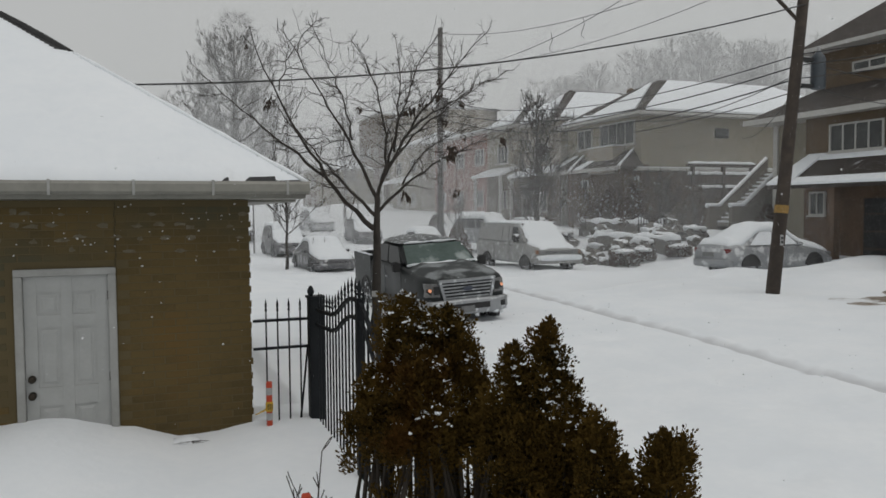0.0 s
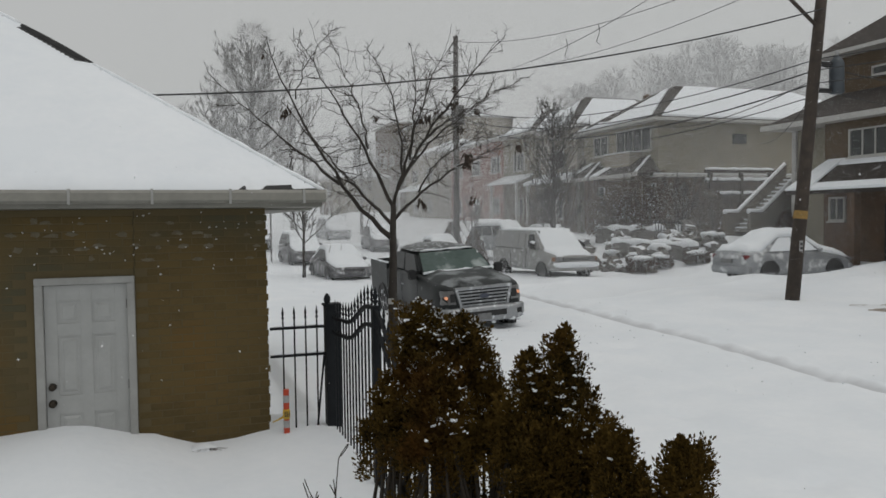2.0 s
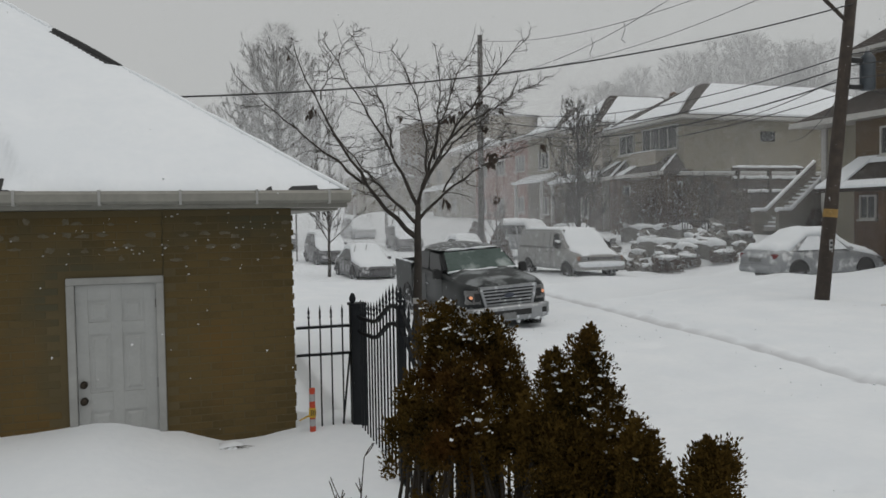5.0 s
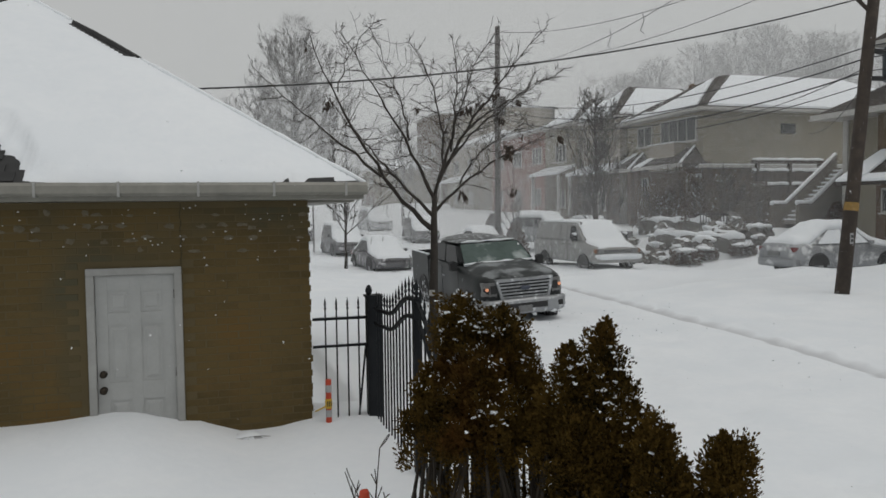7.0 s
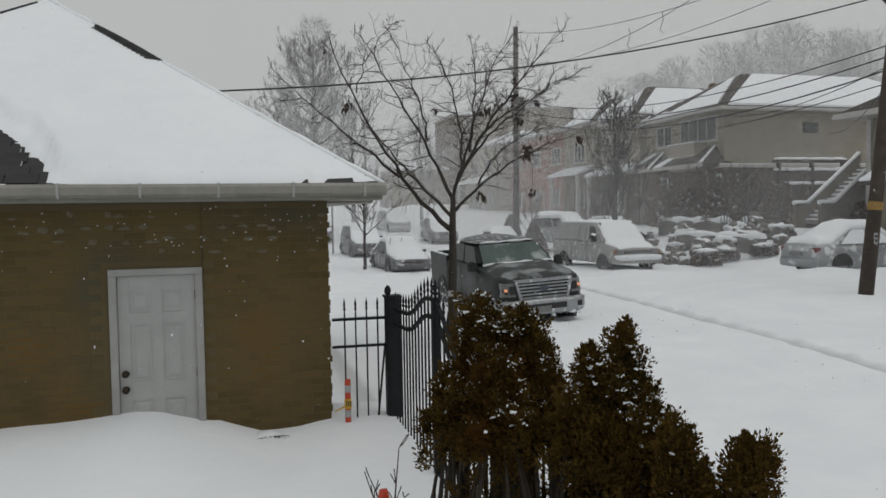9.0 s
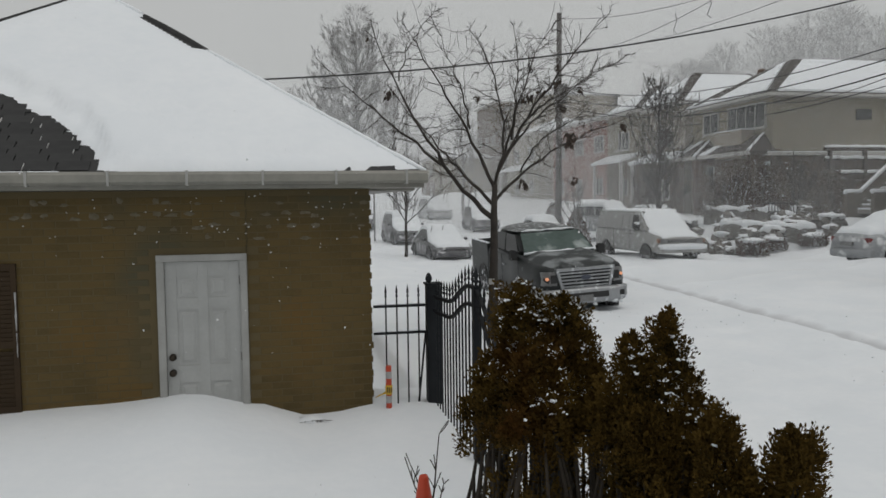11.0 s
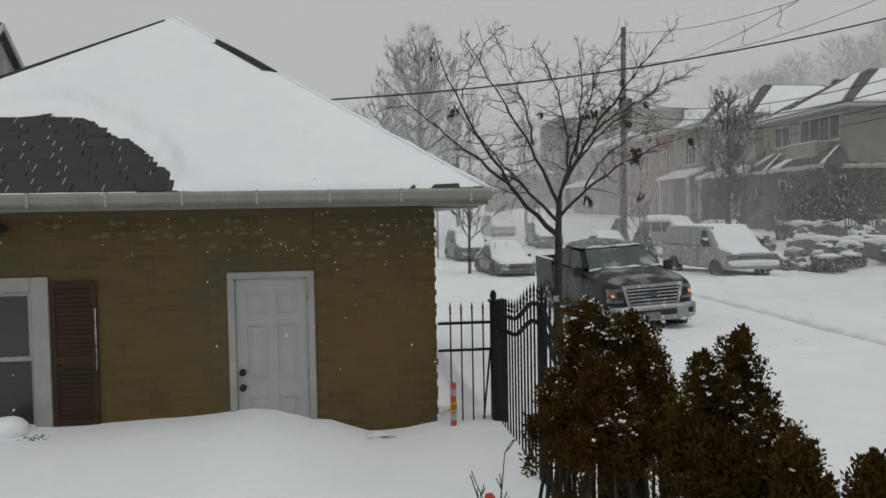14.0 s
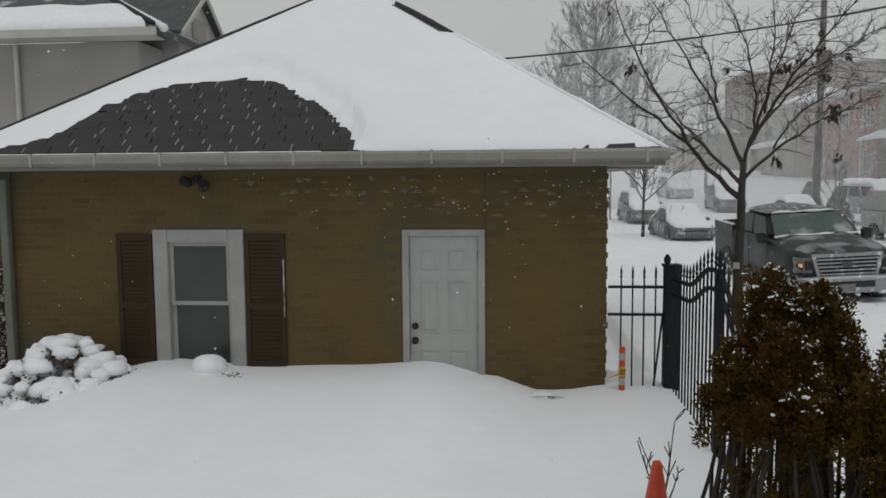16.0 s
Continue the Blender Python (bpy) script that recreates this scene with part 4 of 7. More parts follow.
for lab, at, h, tr, cr, dep, lm, wd, fi, seed in (
    ("tall bare tree faint in blowing snow behind the garage", (6.15, 61, 0.6), 17.4, 0.30, -0.35, 4, 56, 5.6, 0.32, 1),
    ("young bare street tree at the kerb", (5.45, 34.0, 0.1), 4.6, 0.075, 0.15, 3, 16, 0.40, 0.38, 2),
    ("bare upright tree in front of the row houses", (18.2, 35.2, 0.5), 8.8, 0.15, 0.45, 3, 42, 3.2, 0.12, 3),
    ("small bare sapling beside the street", (14.9, 38.0, 0.2), 3.2, 0.05, 0.8, 2, 9, 0.5, 0.25, 4),
    ("bare tree faint behind the parked cars", (10.5, 72, 1.1), 11.0, 0.18, 0.5, 3, 18, 0.4, 0.2, 5),
    ("bare tree far down the street", (17.5, 74, 1.2), 10.0, 0.18, 0.6, 3, 16, 0.4, 0.2, 6),
    ("bare tree far down the street", (4.0, 80, 1.2), 13.0, 0.2, 0.6, 3, 18, 0.42, 0.2, 7),
    ("bare garden tree by the stoop", (23.2, 31.5, 1.2), 3.0, 0.06, 0.7, 2, 12, 0.5, 0.2, 8),
):
    tree = bare_tree(lab, at, h, random.Random(seed * 7), tr, cr, dep, lm, "hazed_pale" if dep == 4 else "bark_street" if wd > 1 else "bark_far" if at[1] > 34.5 else "bark", 0.0, wd, fi, (0.00016 if dep == 4 else 0.00026) * math.hypot(at[0], at[1]), wd if wd > 1 else 0.0)
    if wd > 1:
        fine_twigs(tree, "hazed_pale" if dep == 4 else "bark_street", random.Random(seed), 3500 if dep == 4 else 1300, h * 0.97, fi, wd * (0.62 if dep == 4 else 0.52), 0.9 if dep == 4 else 0.5, 0.009 if dep == 4 else 0.006)


# ---- poles and wires ----
def wire(parent, a, b, sag, r=0.012, n=16):
    a, b = Vector(a), Vector(b)
    bm = bmesh.new()
    tube(bm, [a.lerp(b, i / n) - Vector((0, 0, sag * 4 * (i / n) * (1 - i / n))) for i in range(n + 1)], r, 5, caps=False)
    return part("cable", bm, "cable", parent, recalc=False)


def build_poles():
    p1 = thing("utility_pole", "leaning dark wooden utility pole with a yellow band", "utility pole")
    base, top = Vector((15.50, 16.43, 0.0)), Vector((16.74, 16.43, 10.6))
    d = top - base
    bm = bmesh.new()
    tube(bm, [base + d * k for k in (0, 0.3, 0.6, 1)], [0.185, 0.17, 0.155, 0.13], 14)
    part("shaft", bm, "pole_wood", p1, smooth=True)
    bm = bmesh.new()
    q = base + d * 0.237
    tube(bm, [q, q + d * 0.02], 0.182, 14)
    part("band", bm, "yellow_worn", p1, "worn yellow band")
    bm = bmesh.new()
    q = base + d * 0.17 + Vector((-0.05, -0.18, 0))
    box(bm, -0.05, -0.01, -0.14, 0.05, 0.01, 0.14, Matrix.Translation(q))
    tag = part("number_plate", bm, "reflective", p1, "small pale plate with dark bars")
    bm = bmesh.new()
    box(bm, -0.035, -0.014, 0.02, 0.035, -0.0105, 0.09, Matrix.Translation(q))
    box(bm, -0.035, -0.014, -0.09, 0.035, -0.0105, -0.02, Matrix.Translation(q))
    part("print", bm, "black", tag)
    bm = bmesh.new()
    tube(bm, [base + d * 0.715, Vector((14.9, 16.43, 8.65)), Vector((13.6, 16.4, 9.9))], [0.05, 0.05, 0.04], 8)
    part("brace", bm, "pole_wood", p1)
    bm = bmesh.new()
    box(bm, 13.4, 16.28, 9.85, 19.0, 16.42, 9.98)
    part("crossarm", bm, "pole_wood", p1)
    tr = thing("transformer", "grey can transformer hung on the utility pole", "transformer", pose(16.93, 16.35, 5.85))
    bm = bmesh.new()
    lathe(bm, ((0.16, 0.0), (0.19, 0.04), (0.19, 0.80), (0.15, 0.90), (0.05, 1.0)), None, 16)
    part("can", bm, mat("transformer_paint", (0.075, 0.088, 0.10), (0.05, 0.06, 0.07), 0.5, scale=4), tr, smooth=True)
    bm = bmesh.new()
    lathe(bm, ((0.05, 1.0), (0.07, 1.03), (0.035, 1.06), (0.06, 1.1), (0.02, 1.16)), None, 10)
    part("bushing", bm, "reflective", tr, smooth=True)
    bm = bmesh.new()
    box(bm, -0.62, -0.05, 0.02, -0.2, 0.09, 0.12)
    part("bracket", bm, "black", tr)
    bm = bmesh.new()
    box(bm, -0.62, -0.05, 0.72, -0.2, 0.09, 0.82)
    part("bracket", bm, "black", tr)
    # poles and posts up the street share the bark paled for haze
    p2 = thing("utility_pole", "grey wooden utility pole farther up the street", "utility pole")
    bm = bmesh.new()
    tube(bm, [(15.3, 41.5, 0), (15.35, 41.5, 6), (15.4, 41.5, 12.9)], [0.19, 0.17, 0.14], 12)
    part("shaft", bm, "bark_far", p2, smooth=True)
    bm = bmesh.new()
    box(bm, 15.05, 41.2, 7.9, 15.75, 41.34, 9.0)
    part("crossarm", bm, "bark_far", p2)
    p3 = thing("utility_pole", "grey wooden utility pole far up the street", "utility pole")
    bm = bmesh.new()
    tube(bm, [(15.0, 92, 1), (15.0, 92, 14.2)], [0.2, 0.15], 10)
    part("shaft", bm, "bark_far", p3, smooth=True)
    for x, y, h in ((5.6, 47.0, 3.0), (14.2, 56.0, 4.2)):
        s = thing("sign_post", "thin metal street sign post in the snow", "post", pose(x, y, 0.1))
        bm = bmesh.new()
        tube(bm, [(0, 0, -0.2), (0, 0, h)], 0.05, 8)
        part("shaft", bm, "bark_far", s)
    w = thing("overhead_wires", "sagging black overhead wires between poles and houses", "wires")
    wire(w, (16.45, 16.3, 8.07), (-7.0, 16.5, 5.08), 0.96, 0.019, 24)
    wire(w, (16.72, 16.43, 10.0), (15.4, 41.5, 12.6), 0.9, 0.012)
    wire(w, (14.2, 16.4, 10.0), (15.3, 41.5, 10.6), 1.0, 0.011)
    wire(w, (17.9, 16.4, 10.0), (15.6, 41.5, 10.9), 1.0, 0.011)
    wire(w, (16.3, 16.4, 6.75), (15.4, 41.5, 8.9), 1.0, 0.016)
    wire(w, (16.25, 16.4, 6.45), (15.4, 41.5, 8.3), 1.0, 0.02)
    wire(w, (16.2, 16.4, 6.1), (15.4, 41.5, 7.9), 1.1, 0.022)
    wire(w, (16.15, 16.4, 5.75), (15.4, 41.5, 7.5), 1.1, 0.014)
    wire(w, (16.2, 16.4, 6.2), (26.2, 40.0, 8.2), 0.7, 0.014)
    wire(w, (16.2, 16.4, 5.85), (26.4, 30.0, 6.0), 0.4, 0.012)
    for z in (10.6, 9.0, 8.3, 7.6):
        wire(w, (15.4, 41.5, z), (15.0, 92, z + 1.5), 0.8, 0.014)
    for x, z in ((14.2, 10.0), (17.9, 10.0), (16.3, 6.75), (16.25, 6.45), (16.2, 6.1)):
        wire(w, (x, 16.4, z), (x + 1.5, -14, z + 0.2), 0.6, 0.014)
    wire(w, (16.3, 16.4, 6.6), (25.0, 17.5, 6.4), 0.2, 0.013)
    wire(w, (16.3, 16.4, 6.0), (25.0, 18.5, 5.9), 0.2, 0.013)
    wire(w, (15.4, 41.5, 9.2), (4.0, 60, 8.0), 0.6, 0.012)
    wire(w, (15.4, 41.5, 8.1), (2.0, 58, 6.6), 0.6, 0.012)
    for s in range(2):
        bm = bmesh.new()
        c = Vector((14.2 + 0.05 * s, 24.0 + s * 2.4, 9.35 - 0.02 * s))
        tube(bm, [c, c + Vector((0, -0.1, -0.3)), c + Vector((0, 0.15, -0.6)), c + Vector((0, -0.1, -0.75))], 0.012, 5)
        part("dangling_loop", bm, "cable", w)


build_poles()


# ---- vehicles ----
M["truck_paint"] = mat("truck_paint", (0.010, 0.012, 0.012), (0.020, 0.023, 0.023), 0.45, 0.0, spec=0.3, scale=2, fine=14, bump=0.02, stain=((0.30, 0.32, 0.33), 5.0, 0.66))
M["truck_hood"] = mat("truck_hood", (0.012, 0.015, 0.015), (0.03, 0.034, 0.034), 0.5, 0.0, spec=0.3, scale=3, fine=14, bump=0.02, stain=((0.22, 0.235, 0.24), 1.6, 0.50))
M["truck_roof"] = mat("truck_roof", (0.05, 0.055, 0.055), (0.09, 0.095, 0.095), 0.5, 0.1, scale=3, fine=14, bump=0.02, stain=((0.45, 0.47, 0.48), 8.0, 0.52))
M["silver"] = mat("silver_paint", (0.33, 0.34, 0.35), (0.27, 0.28, 0.29), 0.4, 0.3, scale=2, fine=14, bump=0.02, stain=((0.7, 0.71, 0.72), 3.0, 0.55))
M["van_paint"] = mat("van_paint", (0.30, 0.30, 0.29), (0.25, 0.25, 0.245), 0.5, 0.1, scale=2, fine=14, bump=0.02, stain=((0.55, 0.56, 0.57), 4.0, 0.56))
M["dark_paint"] = mat("dark_car_paint", (0.06, 0.06, 0.065), (0.10, 0.10, 0.105), 0.4, 0.2, scale=2, fine=12, bump=0.02, stain=((0.5, 0.5, 0.52), 3.0, 0.55))
M["chrome"] = mat("chrome", (0.36, 0.37, 0.38), (0.28, 0.29, 0.30), 0.42, 0.5, scale=5, bump=0.02, stain=((0.7, 0.72, 0.74), 6.0, 0.56))
M["tyre"] = mat("tyre", (0.02, 0.02, 0.02), (0.03, 0.03, 0.03), 0.85, scale=10, stain=((0.6, 0.62, 0.64), 7.0, 0.52))
M["rim"] = mat("rim", (0.35, 0.35, 0.36), (0.25, 0.25, 0.26), 0.35, 0.7, stain=((0.75, 0.76, 0.78), 9.0, 0.5))
M["windshield"] = mat("windshield", (0.035, 0.062, 0.052), (0.07, 0.10, 0.09), 0.12, scale=1.2, fine=8, bump=0.0, stain=((0.30, 0.34, 0.33), 1.3, 0.52))
M["car_glass"] = mat("car_glass", (0.012, 0.013, 0.014), (0.025, 0.027, 0.028), 0.35, scale=2, bump=0.0, spec=0.3)
M["lamp_glass"] = mat("lamp_glass", (0.22, 0.225, 0.225), (0.14, 0.14, 0.14), 0.3, scale=8)
M["red_lamp"] = mat("red_lamp", (0.22, 0.03, 0.03), (0.15, 0.02, 0.02), 0.2, scale=8)
M["amber_lens"] = mat("amber_lens", (0.26, 0.11, 0.05), (0.18, 0.08, 0.04), 0.4, scale=8)
M["amber_lit"] = bpy.data.materials.new("lit_amber_lamp")
M["amber_lit"].use_nodes = True
_p = M["amber_lit"].node_tree.nodes["Principled BSDF"]
_p.inputs["Base Color"].default_value = (0.8, 0.35, 0.15, 1)
_p.inputs["Emission Color"].default_value = (1.0, 0.45, 0.30, 1)
_p.inputs["Emission Strength"].default_value = 0.35


def ring(bm, x, zb, zt, w, tuck=0.90, crown=0.02, top=0.86):
    h = zt - zb
    half = [(0, zb), (w * 0.86, zb), (w * 0.97, zb + 0.10 * h), (w, zb + 0.35 * h), (w * 0.995, zb + 0.65 * h), (w * (top + 1) / 2 + 0.02, zb + 0.90 * h), (w * top, zt - 0.01), (w * top * 0.55, zt + crown * 0.7), (0, zt + crown)]
    pts = half + [(-y, z) for y, z in half[-2:0:-1]]
    return [bm.verts.new((x, y, z)) for y, z in pts]


def loft(bm, rings):
    for a, b in zip(rings, rings[1:]):
        n = len(a)
        for k in range(n):
            bm.faces.new((a[k], a[(k + 1) % n], b[(k + 1) % n], b[k]))
    bm.faces.new(rings[0])
    bm.faces.new(rings[-1][::-1])


def cabin(parent, base, top, belt, roof, paint, glass="car_glass", screen="car_glass", posts=0.10, bulge=0.02, side_glass=2, rear=True, name="cab", roof_paint=None, edge=0.05, crown=0.045):
    """A glasshouse: base and top are (front x, back x, half width)."""
    bx0, bx1, bw = base
    tx0, tx1, tw = top
    lo = [Vector(v) for v in ((bx0, bw, belt), (bx0, -bw, belt), (bx1, -bw, belt), (bx1, bw, belt))]
    hi = [Vector(v) for v in ((tx0, tw, roof), (tx0, -tw, roof), (tx1, -tw, roof), (tx1, tw, roof))]
    bm = bmesh.new()
    a = [bm.verts.new(v) for v in lo]
    b = [bm.verts.new(v) for v in hi]
    bm.faces.new(a)
    bm.faces.new(b)
    for k in range(4):
        bm.faces.new((a[k], a[(k + 1) % 4], b[(k + 1) % 4], b[k]))
    bmesh.ops.recalc_face_normals(bm, faces=bm.faces[:])
    c = part(name, bm, paint, parent, bevel=edge, smooth=edge > 0.06)
    if roof_paint:
        bm = bmesh.new()
        z = roof + 0.004
        rings = []
        for f in (0.02, 0.06, 0.15, 0.3, 0.5, 0.7, 0.94, 0.98):
            x = tx0 + (tx1 - tx0) * f
            e = 0.75 if f in (0.02, 0.98) else 1.0
            rise = max(0.0, math.sin(math.pi * min(f, 0.5 + 0.4 * (f - 0.5)))) ** 0.8
            rings.append([bm.verts.new((x, y * tw * 0.97 * e, z + (crown * rise * (1 - abs(y) ** 3) if e == 1 else 0.0))) for y in (-1, -0.8, -0.4, 0, 0.4, 0.8, 1)])
        for p, q in zip(rings, rings[1:]):
            for k in range(6):
                bm.faces.new((p[k], p[k + 1], q[k + 1], q[k]))
        part("roof_skin", bm, roof_paint, parent, "roof skin dusted with frozen snow", smooth=True)
    def pane(nm, f, u0, u1, v0, v1, mt):
        A, B, C, D = f
        def P(u, v):
            return A.lerp(B, u).lerp(D.lerp(C, u), v)
        n = (B - A).cross(D - A).normalized()
        if n.dot(P(0.5, 0.5) - Vector(((bx0 + bx1) / 2, 0, (belt + roof) / 2))) < 0:
            n = -n
        bm = bmesh.new()
        q = [P(u, v) for u, v in ((u0, v0), (u1, v0), (u1, v1), (u0, v1))]
        vs = [bm.verts.new(p + n * 0.012) for p in q]
        ws = [bm.verts.new(p - n * 0.02) for p in q]
        bm.faces.new(vs)
        bm.faces.new(ws[::-1])
        for k in range(4):
            bm.faces.new((vs[k], vs[(k + 1) % 4], ws[(k + 1) % 4], ws[k]))
        part(nm, bm, mt, c)
    pane("windshield", (lo[0], lo[1], hi[1], hi[0]), 0.05, 0.95, 0.06, 0.93, screen)
    if rear:
        pane("rear_window", (lo[2], lo[3], hi[3], hi[2]), 0.08, 0.92, 0.10, 0.90, glass)
    for f in ((lo[1], lo[2], hi[2], hi[1]), (lo[0], lo[3], hi[3], hi[0])):
        for k in range(side_glass):
            w = (0.94 - 0.10) / side_glass
            pane("side_window", f, 0.08 + k * w, 0.08 + k * w + w - 0.04, 0.10, 0.88, glass)
    return c


def wheel(parent, x, y, r, w=0.24):
    s = 1 if y > 0 else -1
    m = Matrix.Translation((x, y, r)) @ Matrix.Rotation(radians(-90 * s), 4, "X")
    bm = bmesh.new()
    lathe(bm, ((r * 0.60, -w / 2), (r * 0.92, -w / 2), (r, -w * 0.36), (r, w * 0.36), (r * 0.93, w / 2), (r * 0.66, w / 2), (r * 0.60, w * 0.42)), m, 20)
    t = part("wheel", bm, "tyre", parent, "black tyre packed with snow", smooth=False)
    bm = bmesh.new()
    lathe(bm, ((r * 0.62, w * 0.30), (r * 0.62, w * 0.44), (r * 0.54, w * 0.40), (r * 0.16, w * 0.34), (r * 0.14, w * 0.44), (0.01, w * 0.45)), m, 18)
    for k in range(6):
        box(bm, r * 0.12, -r * 0.06, w * 0.34, r * 0.56, r * 0.06, w * 0.43, m @ Matrix.Rotation(k * math.pi / 3, 4, "Z"))
    part("rim", bm, "rim", t)


def arch(parent, x, y, r, material="black"):
    bm = bmesh.new()
    tube(bm, [(x + r * math.cos(a), y, r * 0.86 + r * math.sin(a)) for a in (math.pi * k / 10 for k in range(11))], 0.035, 6)
    part("wheel_arch", bm, material, parent)
    bm = bmesh.new()
    prism(bm, [(x + r * math.cos(a), r * 0.86 + r * math.sin(a)) for a in (math.pi * k / 10 for k in range(11))], y - 0.012, y + 0.012)
    part("wheel_well", bm, "black", parent)


def snow_shell(parent, prof, label="snow covering the vehicle", lump=0.05):
    """prof: (x, surface z, half width, depth of snow)."""
    bm = bmesh.new()
    rings = []
    fine = []
    for a, b in zip(prof, prof[1:]):
        for k in range(4):
            fine.append(tuple(p + (q - p) * k / 4 for p, q in zip(a, b)))
    fine.append(prof[-1])
    for n, (x, z, w, t) in enumerate(fine):
        e = 0.25 if n in (0, len(fine) - 1) else 1.0
        r = []
        for y, h in ((-1.0, -0.10), (-0.97, 0.35), (-0.8, 0.8), (-0.4, 1.0), (0, 1.05), (0.4, 1.0), (0.8, 0.8), (0.97, 0.35), (1.0, -0.10)):
            k = 1 + 0.5 * noise.noise(Vector((x * 1.3, y * 1.7, w * 9)))
            r.append(bm.verts.new((x, y * w, z + h * t * e * k + (0.0 if abs(y) < 0.99 else -0.04))))
        r.append(bm.verts.new((x, 0.6 * w, z - 0.1)))
        r.append(bm.verts.new((x, -0.6 * w, z - 0.1)))
        rings.append(r)
    loft(bm, rings)
    return part("snow_cover", bm, "snow_fine", parent, label, smooth=True)


def build_truck():
    t = thing("pickup_truck", "dark green pickup truck dusted with snow, chrome grille", "pickup truck", pose(TRUCK[0], TRUCK[1], -0.11, 3.0, 1.6, TRUCK[2]) @ Matrix.Diagonal((1.0, 1.03, 1.06, 1.0)))
    bm = bmesh.new()
    loft(bm, [ring(bm, x, zb, zt, w, top=tp) for x, zb, zt, w, tp in ((-0.03, 0.66, 1.08, 0.70, 0.80), (-0.07, 0.62, 1.15, 0.82, 0.82), (-0.15, 0.57, 1.20, 0.91, 0.84), (-0.30, 0.53, 1.24, 0.965, 0.86), (-0.6, 0.5, 1.27, 1.0, 0.88), (-1.5, 0.48, 1.33, 1.01, 0.90), (-1.7, 0.48, 1.36, 1.01, 0.93), (-4.15, 0.48, 1.38, 1.01, 0.93))])
    part("body", bm, "truck_paint", t, smooth=True)
    bm = bmesh.new()
    rings = []
    across = [-1 + k / 8 for k in range(17)]
    for x, z, w in ((-0.02, 1.12, 0.66), (-0.06, 1.19, 0.74), (-0.14, 1.235, 0.80), (-0.30, 1.27, 0.85), (-0.7, 1.315, 0.88), (-1.2, 1.345, 0.89), (-1.58, 1.365, 0.88)):
        flat = smooth_step(-0.1, -0.6, x)
        rings.append([bm.verts.new((x - 0.10 * y * y * (1 - flat), y * w, z + 0.045 * (1 - abs(y) ** 4) + flat * 0.035 * math.exp(-((abs(y) - 0.58) / 0.16) ** 2) - 0.05 * abs(y) ** 8)) for y in across])
    for p, q in zip(rings, rings[1:]):
        for k in range(16):
            bm.faces.new((p[k], p[k + 1], q[k + 1], q[k]))
    part("hood", bm, "truck_hood", t, "hood streaked with melting snow", smooth=True)
    cabin(t, (-1.48, -4.12, 0.95), (-2.25, -3.95, 0.79), 1.34, 1.82, "truck_paint", screen="windshield", side_glass=2, roof_paint="truck_roof", edge=0.10, crown=0.12)
    # bed
    bm = bmesh.new()
    box(bm, -5.86, 0.93, 0.55, -4.17, 1.01, 1.44)
    box(bm, -5.86, -1.01, 0.55, -4.17, -0.93, 1.44)
    box(bm, -5.86, -0.929, 0.55, -5.78, 0.929, 1.43)
    box(bm, -5.779, -0.929, 0.75, -4.17, 0.929, 0.8)
    part("bed", bm, "truck_paint", t, bevel=0.015)
    bm = bmesh.new()
    loft(bm, [ring(bm, x, 0.79, z, 0.92, top=0.98) for x, z in ((-5.75, 1.05), (-5.2, 1.0), (-4.6, 1.08), (-4.2, 1.14))])
    part("bed_snow", bm, "snow_fine", t, "snow lying in the truck bed", smooth=True)
    for y in (0.97, -0.97):
        bm = bmesh.new()
        tube(bm, [(-5.8 + k * 0.2, y, 1.45) for k in range(9)], [0.02 + 0.008 * (k % 3) for k in range(9)], 6)
        part("snow_line", bm, "snow_fine", t, "thin snow on the bed rail")
    # front
    g = thing("grille", "", "")
    g.parent = t
    bm = bmesh.new()
    for x0, y0, z0, y1, z1 in ((0, -0.66, 1.13, 0.66, 1.19), (0, -0.56, 0.70, 0.56, 0.76)):
        box(bm, -0.08, y0, z0, 0.02, y1, z1)
    for s in (-1, 1):
        a = [(s * 0.60, 1.1295), (s * 0.66, 1.1295), (s * 0.56, 0.7605), (s * 0.50, 0.7605)]
        vs = [[bm.verts.new((x, y, z)) for y, z in a] for x in (-0.08, 0.02)]
        bm.faces.new(vs[0])
        bm.faces.new(vs[1][::-1])
        for k in range(4):
            bm.faces.new((vs[0][k], vs[1][k], vs[1][(k + 1) % 4], vs[0][(k + 1) % 4]))
    gf = part("grille_frame", bm, "chrome", g, "chrome grille surround")
    bm = bmesh.new()
    box(bm, -0.10, -0.58, 0.74, -0.05, 0.58, 1.14)
    part("mesh_back", bm, "black", g)
    for k in range(5):
        bm = bmesh.new()
        z = 0.79 + k * 0.07
        w = 0.50 + k * 0.02
        box(bm, -0.05, -w, z, 0.012, w, z + 0.03)
        part("grille_bar", bm, "chrome", g)
    bm = bmesh.new()
    lathe(bm, ((0.12, 0), (0.12, 0.02), (0.1, 0.028)), Matrix.Translation((0.012, 0, 0.985)) @ Matrix.Rotation(radians(90), 4, "Y") @ Matrix.Diagonal((0.42, 1, 1, 1)), 20)
    part("badge", bm, mat("badge_blue", (0.06, 0.07, 0.10), None, 0.3), g, "small plain oval badge")
